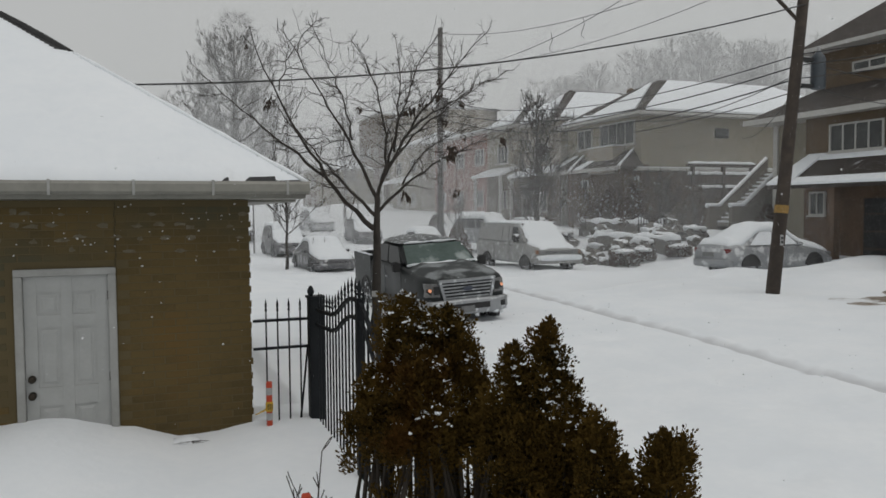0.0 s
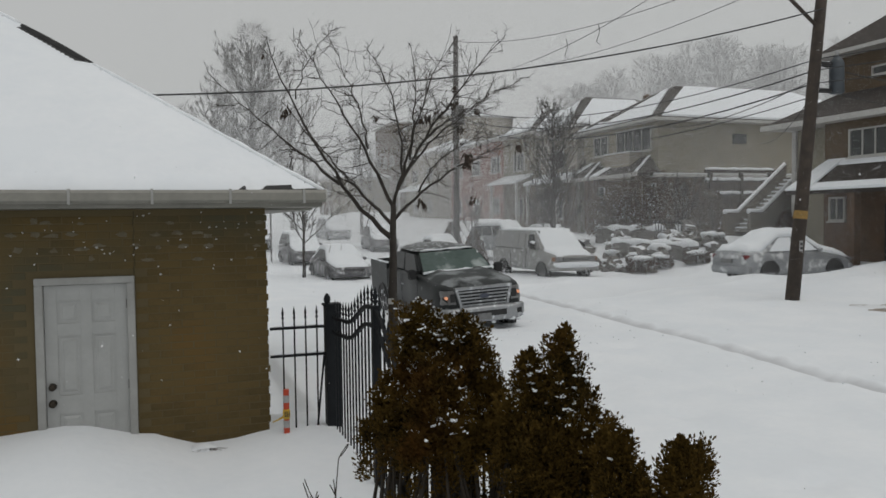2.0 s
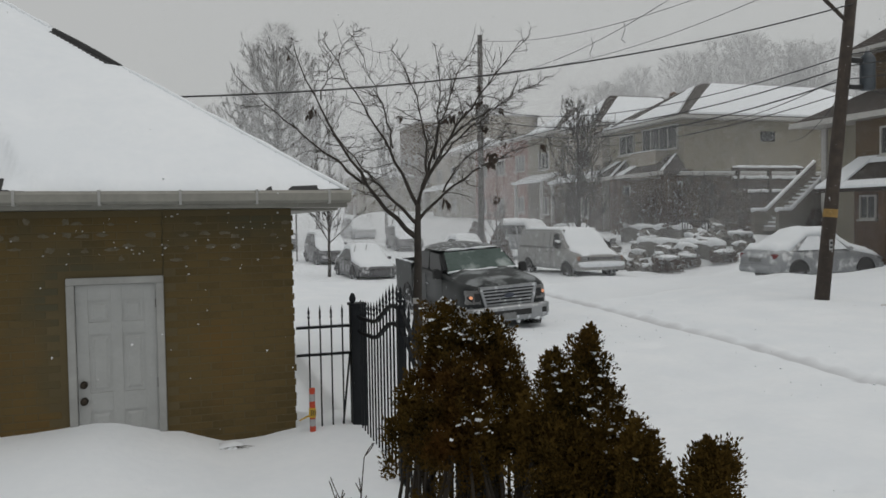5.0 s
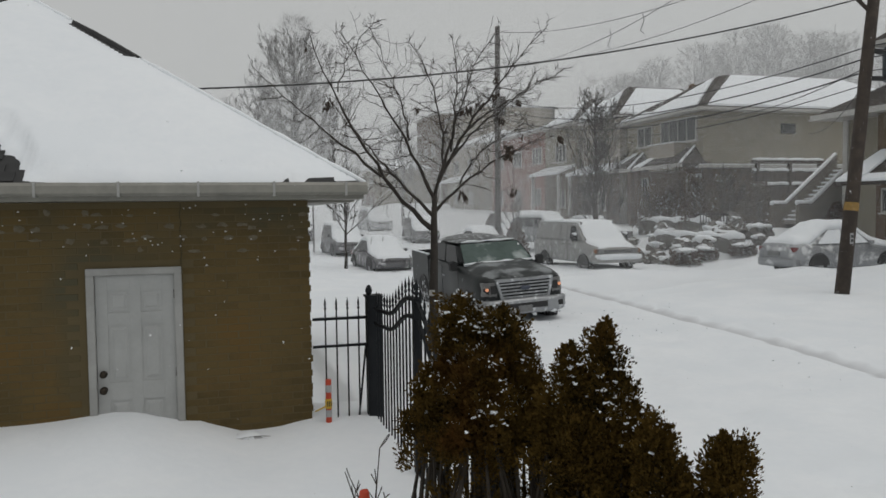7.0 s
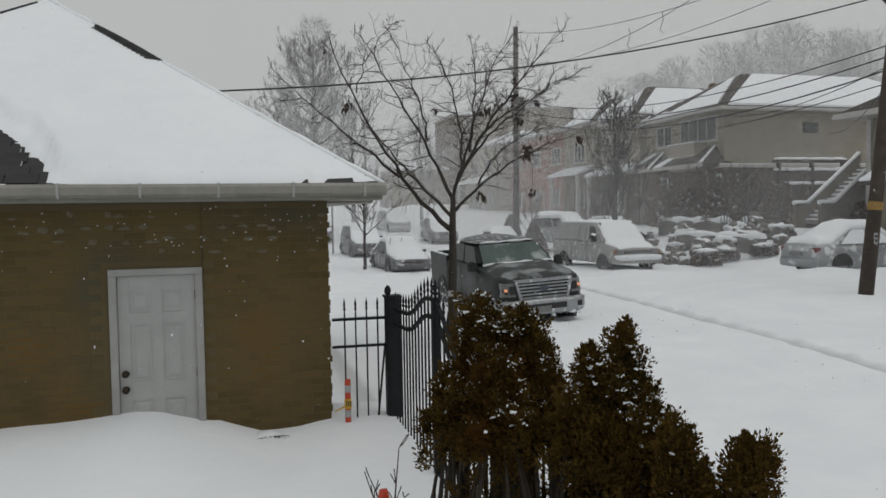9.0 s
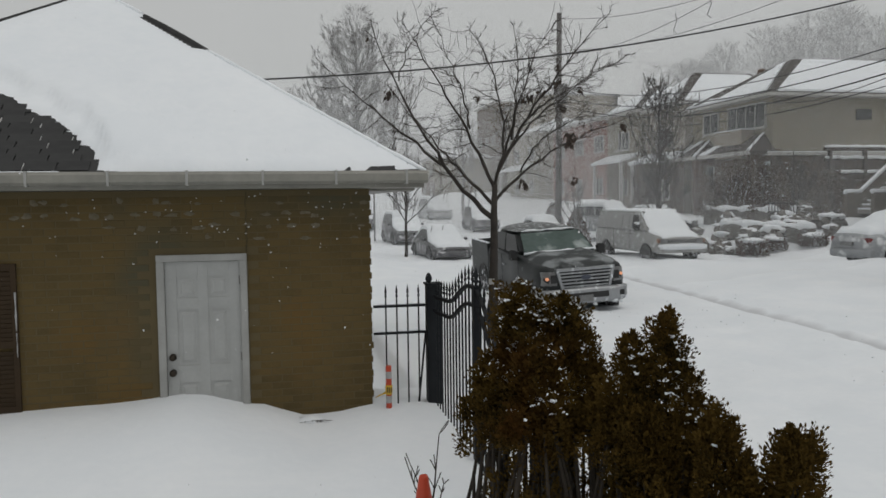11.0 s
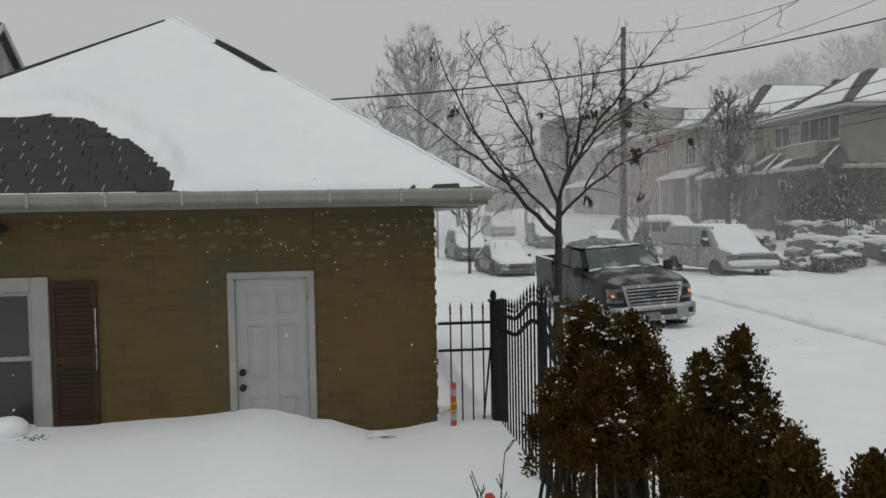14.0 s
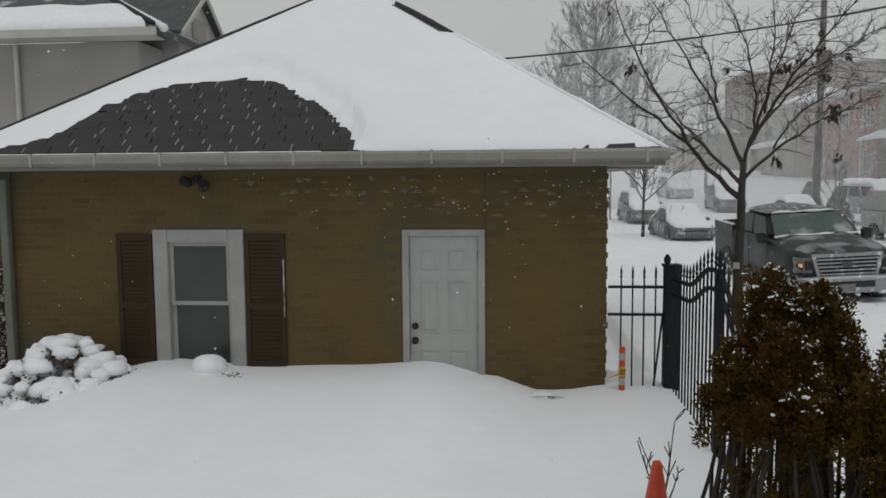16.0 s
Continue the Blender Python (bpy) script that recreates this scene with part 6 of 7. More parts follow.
def house_b():
    h = thing("row_house", "beige two-storey row house with snowy hipped roof", "house")
    bm = bmesh.new()
    box(bm, 27.0, 39.0, 0.8, 45.0, 47.6, 8.35)
    part("wall", bm, "siding_grey", h)
    bm = bmesh.new()
    box(bm, 26.96, 38.96, 0.8, 27.5, 47.6, 5.3)
    part("lower_wall", bm, "brown_brick", h, "brown brick ground storey")
    bm = bmesh.new()
    box(bm, 27.504, 38.95, 0.8, 45.0, 39.2, 4.9)
    part("side_lower_wall", bm, "brown_brick", h, "brown brick lower side wall")
    bm = bmesh.new()
    box(bm, 26.4, 38.5, 4.92, 45.0, 38.998, 5.08)
    lg = part("ledge", bm, "trim", h, "narrow ledge between the storeys")
    bm = bmesh.new()
    box(bm, 26.42, 38.52, 5.083, 44.0, 38.95, 5.13)
    part("snow_edge", bm, "snow_fine", lg, bevel=0.02)
    hip_roof(h, 26.4, 38.4, 45.6, 48.2, 8.35, 2.75, "x", bare=0.55)
    rise = 2.75 / 4.9
    for q in (((27.2, 45.9), (26.9, 44.4), (30.2, 43.45), (30.0, 44.0)), ((26.5, 46.6), (26.5, 45.9), (28.2, 45.3), (28.3, 45.7))):
        bm = bmesh.new()
        slab(bm, [(x, y, 8.35 + rise * (x - 26.4) + 0.19) for x, y in q], 0.05)
        part("bare_shingles", bm, "brown_roof", h, "strip of roof blown bare of snow")
    win_x(h, 26.98, 39.6, 43.4, 6.55, 8.0, 4)
    win_x(h, 26.98, 44.4, 46.2, 6.6, 7.9, 2)
    bm = bmesh.new()
    box(bm, 26.1, 40.6, 4.9, 26.94, 43.4, 6.5)
    bay = part("bay", bm, "siding", h, "boxed bay under the upper windows")
    bm = bmesh.new()
    box(bm, 26.05, 40.55, 6.503, 26.95, 43.45, 6.56)
    part("snow_edge", bm, "snow_fine", bay)
    for y0, y1 in ((38.6, 43.9), (44.3, 47.6)):
        bm = bmesh.new()
        slab(bm, ((25.3, y0, 5.15), (25.3, y1, 5.15), (26.95, y1 - 0.9, 6.2), (26.95, y0 + 1.1, 6.2)), 0.2)
        slab(bm, ((25.3, y0, 5.15), (26.95, y0 + 1.1, 6.2), (26.95, y0, 5.15)), 0.18)
        cn = part("canopy", bm, "brown_roof", h, "bare shingle canopy over the porch")
        for a, b, wd in (((25.3, y0, 5.15), (26.95, y0 + 1.1, 6.2), 0.30), ((25.3, y1, 5.15), (26.95, y1 - 0.9, 6.2), -0.9)):
            bm = bmesh.new()
            slab(bm, (Vector(a) + Vector((0, 0, 0.08)), Vector(a) + Vector((0, wd, 0.08)), Vector(b) + Vector((0, wd * 0.6, 0.08)), Vector(b) + Vector((0, 0, 0.08))), 0.06)
            part("snow_edge", bm, "snow_fine", cn)
        bm = bmesh.new()
        box(bm, 25.25, y0 - 0.05, 4.95, 25.33, y1 + 0.05, 5.17)
        part("fascia", bm, "trim", cn)
        for y in (y0 + 0.2, y1 - 0.2):
            bm = bmesh.new()
            box(bm, 25.4, y - 0.12, 1.2, 25.64, y + 0.12, 4.96)
            part("porch_post", bm, "brown_brick", cn)
        win_x(h, 26.93, y0 + 0.5, y0 + 1.9, 2.9, 4.6, 2)
        bm = bmesh.new()
        box(bm, 26.86, y1 - 1.5, 1.6, 26.95, y1 - 0.5, 4.0)
        dr = part("front_door", bm, "brown_brick", h, "brown front door in shade")
        bm = bmesh.new()
        lathe(bm, ((0.03, 0), (0.05, 0.03), (0.02, 0.06)), Matrix.Translation((26.86, y1 - 1.35, 2.7)) @ Matrix.Rotation(radians(-90), 4, "Y"), 8)
        part("doorknob", bm, "knob", dr)
    bm = bmesh.new()
    box(bm, 32.3, 38.94, 6.95, 33.3, 39.02, 7.55)
    part("side_window", bm, "pane", h)
    chimney_pipe(h, 31.4, 46.6, 9.6, 1.5, 0.2)


house_b()


def row_house(label, x, y0, y1, z0, z1, wall, low, roof=2.2, ridge="y", canopy=True):
    h = thing("row_house", label, "house")
    bm = bmesh.new()
    box(bm, x, y0, z0, x + 9, y1, z1)
    part("wall", bm, wall, h)
    bm = bmesh.new()
    zm = z0 + (z1 - z0) * 0.52
    box(bm, x - 0.05, y0 + 0.004, z0, x + 0.3, y1 - 0.004, zm)
    part("lower_wall", bm, low, h)
    hip_roof(h, x - 0.5, y0 - 0.1, x + 9.4, y1 + 0.1, z1, roof, ridge, bare=0.5, inset=min(4.9, (y1 - y0) / 2))
    n = max(1, int((y1 - y0) / 3.5))
    for k in range(n):
        a = y0 + (k + 0.5) * (y1 - y0) / n
        win_x(h, x - 0.01, a - 1.0, a + 1.0, zm + 0.9, zm + 2.3, 3)
        win_x(h, x - 0.06, a - 0.9, a + 0.5, z0 + 1.4, z0 + 2.8, 2)
    if canopy:
        bm = bmesh.new()
        slab(bm, ((x - 1.6, y0 + 0.3, zm), (x - 1.6, y1 - 0.3, zm), (x - 0.05, y1 - 0.3, zm + 0.6), (x - 0.05, y0 + 0.3, zm + 0.6)), 0.18)
        c = part("canopy", bm, "snow_fine", h, "porch canopy covered in snow")
        for y in (y0 + 0.6, y1 - 0.6):
            bm = bmesh.new()
            box(bm, x - 1.5, y - 0.1, z0, x - 1.3, y + 0.1, zm - 0.1)
            part("porch_post", bm, "trim", c)


row_house("beige row house up the street with a snowy roof", 26.6, 47.9, 53.5, 1.1, 9.0, "siding", "brown_brick", 2.4, "x")
row_house("pale row house up the street with a snowy porch", 26.4, 53.8, 60.0, 1.4, 9.2, "siding_grey", "tan_brick", 2.2, "x")
row_house("red brick row house faint in blowing snow", 26.8, 60.3, 74.0, 1.6, 9.4, "red_brick", "red_brick", 1.2, "y", False)
row_house("beige flat-fronted building far up the street", 31.0, 88.0, 104.0, 2.0, 15.0, "siding", "siding_grey", 0.8, "y", False)
row_house("tall brown building faint at the end of the street", 29.8, 105.0, 116.0, 2.0, 16.2, "tan_brick", "brown_brick", 0.8, "y", False)
row_house("low brown house faint at the end of the street", 21.5, 108.0, 118.0, 2.0, 8.6, "siding_grey", "brown_brick", 1.6, "y", False)
row_house("pale house far up the street", 26.0, 76.0, 86.0, 1.8, 9.5, "siding", "siding_grey", 2.0, "y", True)


def house_a():
    h = thing("brick_house", "tan brick three-level house with brown shingle roofs", "house")
    X = 25.0
    bm = bmesh.new()
    box(bm, X, 8.0, 0.2, X + 11, 24.7, 6.3)
    part("wall", bm, "tan_brick", h)
    bm = bmesh.new()
    box(bm, X - 0.05, 8.004, 0.2, X + 0.3, 24.704, 3.5)
    part("lower_wall", bm, "brown_brick", h, "dark brick ground level")
    bm = bmesh.new()
    box(bm, X + 0.8, 24.71, 0.6, X + 10, 27.2, 6.5)
    part("wing_wall", bm, "siding_grey", h, "grey stucco entry wing")
    bm = bmesh.new()
    box(bm, X + 0.72, 27.0, 0.8, X + 0.95, 27.25, 6.4)
    part("corner_board", bm, "trim", h, "pale corner board")
    bm = bmesh.new()
    box(bm, X + 1.6, 9.0, 7.0, X + 9.6, 25.5, 9.28)
    part("upper_wall", bm, "tan_brick", h)
    win_x(h, X - 0.01, 21.05, 23.5, 4.8, 5.9, 4)
    win_x(h, X - 0.01, 15.0, 17.5, 4.8, 5.9, 4)
    win_x(h, X - 0.06, 23.6, 24.4, 2.35, 3.3, 2)
    win_x(h, X + 1.59, 16.0, 18.5, 7.8, 8.7, 3)
    win_x(h, X + 1.59, 22.3, 23.9, 8.1, 8.5, 2)
    # mid roof, brown and mostly blown bare
    for nm, y0, y1, xo, xi, z0, z1 in (("pent_roof", 7.6, 24.9, X - 0.7, X + 2.0, 6.42, 7.85),):
        bm = bmesh.new()
        slab(bm, ((xo, y0, z0), (xo, y1 + 2.6, z0), (xi, y1 + 0.4, z1), (xi, y0, z1)), 0.12)
        slab(bm, ((xo, y1 + 2.6, z0), (X + 9.5, y1 + 2.6, z0), (X + 9.5, y1 + 0.4, z1), (xi, y1 + 0.4, z1)), 0.12)
        r = part(nm, bm, "brown_roof", h, "brown shingle lower roof")
        bm = bmesh.new()
        box(bm, xo - 0.03, y0, z0 - 0.2, xo + 0.08, y1 + 2.62, z0 + 0.02)
        part("fascia", bm, "trim", r)
        bm = bmesh.new()
        box(bm, xo + 0.09, y0, z0 - 0.18, X + 0.9, y1 + 2.6, z0 - 0.13)
        part("soffit", bm, "trim", r)
    hip_roof(h, X + 0.8, 8.0, X + 10.4, 26.1, 9.28, 3.6, "y", snow=False)
    # canopy over the garage level
    bm = bmesh.new()
    slab(bm, ((X - 1.5, 7.8, 3.55), (X - 1.5, 25.2, 3.55), (X - 0.05, 24.4, 4.72), (X - 0.05, 7.8, 4.72)), 0.14)
    c = part("canopy", bm, "brown_roof", h, "brown shingle canopy with snowy edges")
    bm = bmesh.new()
    slab(bm, ((X - 1.55, 24.0, 3.66), (X - 1.55, 25.25, 3.66), (X - 0.04, 24.5, 4.84), (X - 0.04, 23.7, 4.84)), 0.1)
    slab(bm, ((X - 1.58, 7.8, 3.63), (X - 1.58, 24.0, 3.63), (X - 1.25, 24.0, 3.88), (X - 1.25, 7.8, 3.88)), 0.1)
    slab(bm, ((X - 0.30, 7.8, 4.60), (X - 0.30, 23.8, 4.60), (X - 0.02, 23.8, 4.84), (X - 0.02, 7.8, 4.84)), 0.1)
    part("snow_edge", bm, "snow_fine", c, "snow along the canopy's edges", bevel=0.03)
    # flat black panel: the dark of the garage opening is its colour
    bm = bmesh.new()
    box(bm, X - 0.10, 18.0, 0.3, X - 0.04, 21.8, 3.0)
    g = part("garage_shade", bm, "black", h, "black panel painted as the shade of an open garage front")
    for k in range(4):
        bm = bmesh.new()
        box(bm, X - 0.12, 18.05, 0.45 + k * 0.65, X - 0.101, 21.75, 0.48 + k * 0.65)
        part("panel_joint", bm, "brown_brick", g)
    for y in (22.1, 17.7):
        bm = bmesh.new()
        box(bm, X - 1.4, y - 0.15, 0.3, X - 1.1, y + 0.15, 3.42)
        part("porch_post", bm, "brown_brick", c)


house_a()


M["stoop_wall"] = mat("stoop_masonry", (0.20, 0.18, 0.155), (0.15, 0.135, 0.115), 0.9, scale=3, fine=25, bump=0.3)


def build_stoop():
    s = thing("stoop", "outdoor stair with snowy treads and side walls", "stairs")
    x0, x1, z0, z1, n = 24.4, 27.3, 1.85, 4.2, 13
    for k in range(n):
        bm = bmesh.new()
        xa = x0 + (x1 - x0) * k / n
        za = z0 + (z1 - z0) * (k + 1) / n
        box(bm, xa, 28.0, za - 0.17, x1, 29.3, za)
        st = part("step", bm, "stone", s)
        bm = bmesh.new()
        box(bm, xa + 0.01, 28.05, za + 0.003, xa + (x1 - x0) / n, 29.25, za + 0.075)
        part("tread_snow", bm, "snow_fine", st)
    for y in (27.8, 29.35):
        bm = bmesh.new()
        vs = [(x0 - 0.5, z0 - 0.8), (x1, z0 - 0.8), (x1, z1 + 0.75), (x0 + 0.2, z0 + 0.9), (x0 - 0.5, z0 + 0.9)]
        prism(bm, vs, y - 0.1, y + 0.1)
        w = part("side_wall", bm, "stoop_wall", s)
        bm = bmesh.new()
        tube(bm, [(x0 - 0.55, y, z0 + 0.95), (x0 + 0.2, y, z0 + 0.97), (x1, y, z1 + 0.82)], [0.11, 0.10, 0.085], 8)
        part("snow_cap", bm, "snow_fine", w, smooth=True)
    f = thing("garden_fence", "low dark iron railing in the snow by the stair", "fence")
    for k in range(10):
        bm = bmesh.new()
        box(bm, 22.0, 30.0 + k * 0.22, 1.0, 22.03, 30.03 + k * 0.22, 2.45)
        part("picket", bm, "iron", f)
    for z in (1.5, 2.3):
        bm = bmesh.new()
        box(bm, 22.0, 29.9, z, 22.03, 32.3, z + 0.04)
        part("rail", bm, "iron", f)


build_stoop()


def build_rocks():
    rng = random.Random(44)
    for k in range(44):
        y = 27.4 + 8.5 * rng.random()
        x = 17.7 + 5.2 * rng.random() + (y - 28) * 0.15
        r = rng.uniform(0.2, 0.55)
        z = ground_z(x, y)
        d = thing("snowy_boulder", "dark garden boulder or bush capped with snow", "boulder", group="front garden boulders")
        bm = bmesh.new()
        blob(bm, (x, y, z + r * 0.35), r, rng, 0.8, 14, 1.1)
        part("stone_body", bm, "rock", d)
        bm = bmesh.new()
        blob(bm, (x + rng.uniform(-0.1, 0.1), y + 0.10, z + r * rng.uniform(0.80, 0.98)), r * rng.uniform(0.80, 1.08), rng, 0.40, 14, 0.7)
        part("snow_cap", bm, "snow_fine", d, smooth=True)
    # clipped bushes at the foot of the slope
    for x, y, w, h in ((17.9, 27.0, 0.55, 0.6), (19.2, 27.6, 0.5, 0.5), (20.4, 26.8, 0.5, 0.45)):
        z = ground_z(x, y)
        d = thing("clipped_bush", "dark clipped bush flecked with snow by the street", "bush", group="clipped bushes")
        pts, sn = [], []
        for _ in range(1500):
            a, q, f = rng.uniform(0, 6.283), rng.random() ** 0.3, rng.random()
            v = Vector((w * q * math.cos(a), w * q * math.sin(a), h * f))
            (sn if rng.random() < 0.10 + 0.3 * (f > 0.85) else pts).append((Vector((x, y, z)) + v, Vector((math.cos(a), math.sin(a), 0.7))))
        leaves("foliage", pts, 0.10, "leaf_dark", d, rng, flat=0.7)
        leaves("snow_specks", sn, 0.10, "snow_fine", d, rng, flat=0.7)
        bm = bmesh.new()
        blob(bm, (x, y, z + h), w * 0.85, rng, 0.22, 14, 0.5)
        part("snow_cap", bm, "snow_fine", d, smooth=True)
        bm = bmesh.new()
        tube(bm, [(x, y, z - 0.1), (x, y, z + h * 0.8)], [0.05, 0.02], 6)
        part("stem", bm, "bark", d)
    for x0, y0, y1, z, hh in ((20.3, 27.0, 33.2, 0.7, 0.7), (22.2, 32.0, 38.0, 1.3, 0.7)):
        w = thing("retaining_wall", "low stone garden wall topped with snow", "garden wall")
        bm = bmesh.new()
        box(bm, x0, y0, z - 0.8, x0 + 0.4, y1, z + hh)
        part("masonry", bm, "rock", w, bevel=0.04)
        bm = bmesh.new()
        tube(bm, [(x0 + 0.2, y0 + (y1 - y0) * k / 12, z + hh + 0.03 * math.sin(k * 2.1)) for k in range(13)], [0.19 + 0.07 * math.sin(k * 1.7) for k in range(13)], 8)
        part("snow_cap", bm, "snow_fine", w, smooth=True)


build_rocks()


def evergreen(label, at, h, r, seed):
    rng = random.Random(seed)
    d = thing("evergreen_bush", label, "bush", pose(*at))
    pts, sn = [], []
    for _ in range(2200):
        z = h * rng.random() ** 0.8
        rr = r * (1 - (z / h) ** 1.6) * rng.uniform(0.6, 1.05) + 0.03
        a = rng.uniform(0, 6.283)
        o = Vector((math.cos(a), math.sin(a), 0.6))
        (sn if rng.random() < 0.09 else pts).append((Vector((rr * math.cos(a), rr * math.sin(a), z)), o))
    leaves("foliage", pts, 0.16, "leaf_dark", d, rng, flat=0.6)
    leaves("snow_specks", sn, 0.12, "snow_fine", d, rng, flat=0.6)
    bm = bmesh.new()
    tube(bm, [(0, 0, -0.3), (0, 0, h * 0.8)], [0.06, 0.02], 6)
    part("stem", bm, "bark", d)


for n, (x, y, h, r) in enumerate(((15.9, 40.3, 1.8, 0.7), (17.0, 47, 2.2, 0.8), (22.8, 33.6, 2.6, 0.7), (23.6, 37.2, 2.3, 0.9), (25.4, 27.2, 1.6, 0.6), (24.0, 35.0, 1.7, 0.7), (21.6, 43.5, 2.0, 0.9), (23.8, 48.0, 2.6, 1.0))):
    evergreen("small dark evergreen flecked with snow in a front garden", (x, y, ground_z(x, y) - 0.05), h, r, 300 + n)


# ---- garden in front of the beige house ----
M["dry_leaf"] = mat("dry_leaf", (0.15, 0.10, 0.062), (0.085, 0.060, 0.040), 0.9, scale=3, bump=0.0, spread=0.4, island=True)


def build_pergola():
    d = thing("pergola", "dark timber pergola with snow along its beams", "pergola")
    for x in (28.3, 30.4, 32.4):
        bm = bmesh.new()
        box(bm, x - 0.09, 35.9, 1.2, x + 0.09, 36.08, 5.0)
        part("post", bm, "pole_wood", d)
    for z, w in ((5.0, 0.12), (4.45, 0.05), (3.7, 0.05)):
        bm = bmesh.new()
        box(bm, 28.0, 36.0 - w, z, 32.7, 36.0 + w, z + 0.16)
        b = part("beam", bm, "pole_wood", d)
        bm = bmesh.new()
        tube(bm, [(28.05 + 0.38 * k, 36.0, z + 0.18 + 0.02 * (k % 3)) for k in range(13)], [0.09 + 0.02 * (k % 2) for k in range(13)], 7)
        part("snow_cap", bm, "snow_fine", b, smooth=True)
    for k in range(17):
        bm = bmesh.new()
        box(bm, 28.1 + 0.27 * k, 35.98, 1.3, 28.3 + 0.27 * k, 36.0, 4.4)
        part("slat", bm, "pole_wood", d)


build_pergola()


def dry_hedge(at, h, r, seed):
    rng = random.Random(seed)
    d = thing("dry_hedge_bush", "bushy hedge holding dry brown leaves in a front garden", "hedge", pose(*at), group="brown hedge bushes")
    bm = bmesh.new()
    for k in range(7):
        grow(bm, (rng.uniform(-0.2, 0.2), rng.uniform(-0.2, 0.2), -0.2), (rng.uniform(-0.4, 0.4), rng.uniform(-0.4, 0.4), 1), h * 0.8, 0.03, rng, 2, 0.5, 0.2, (2, 4), 4, 0.55, 0.12, 0.009)
    part("stem", bm, "bark", d, recalc=False)
    pts, sn = [], []
    for _ in range(2400):
        a, q = rng.uniform(0, 6.283), rng.random() ** 0.5
        z = h * (0.15 + 0.85 * rng.random())
        w = r * q * (1.05 - 0.45 * (z / h) ** 2) * (0.85 + 0.3 * noise.noise((at[0] + a, at[1], z * 2)))
        (sn if rng.random() < 0.012 else pts).append((Vector((w * math.cos(a), w * math.sin(a), z)), Vector((math.cos(a), math.sin(a), 0.3))))
    leaves("foliage", pts, 0.11, "dry_leaf", d, rng, flat=0.8)
    leaves("snow_specks", sn, 0.15, "snow_fine", d, rng, flat=0.6)


for n, (x, y, h, r) in enumerate(((22.4, 37.6, 2.6, 0.8), (23.5, 37.9, 2.9, 0.9), (24.7, 37.3, 3.1, 0.95), (25.9, 37.6, 2.8, 0.9), (27.0, 36.9, 3.0, 0.9), (27.9, 35.3, 2.5, 0.8), (29.4, 34.6, 1.9, 0.8), (30.8, 34.6, 1.7, 0.8), (26.3, 34.4, 1.5, 0.7))):
    dry_hedge((x, y, ground_z(x, y) - 0.05), h, r, 900 + n)


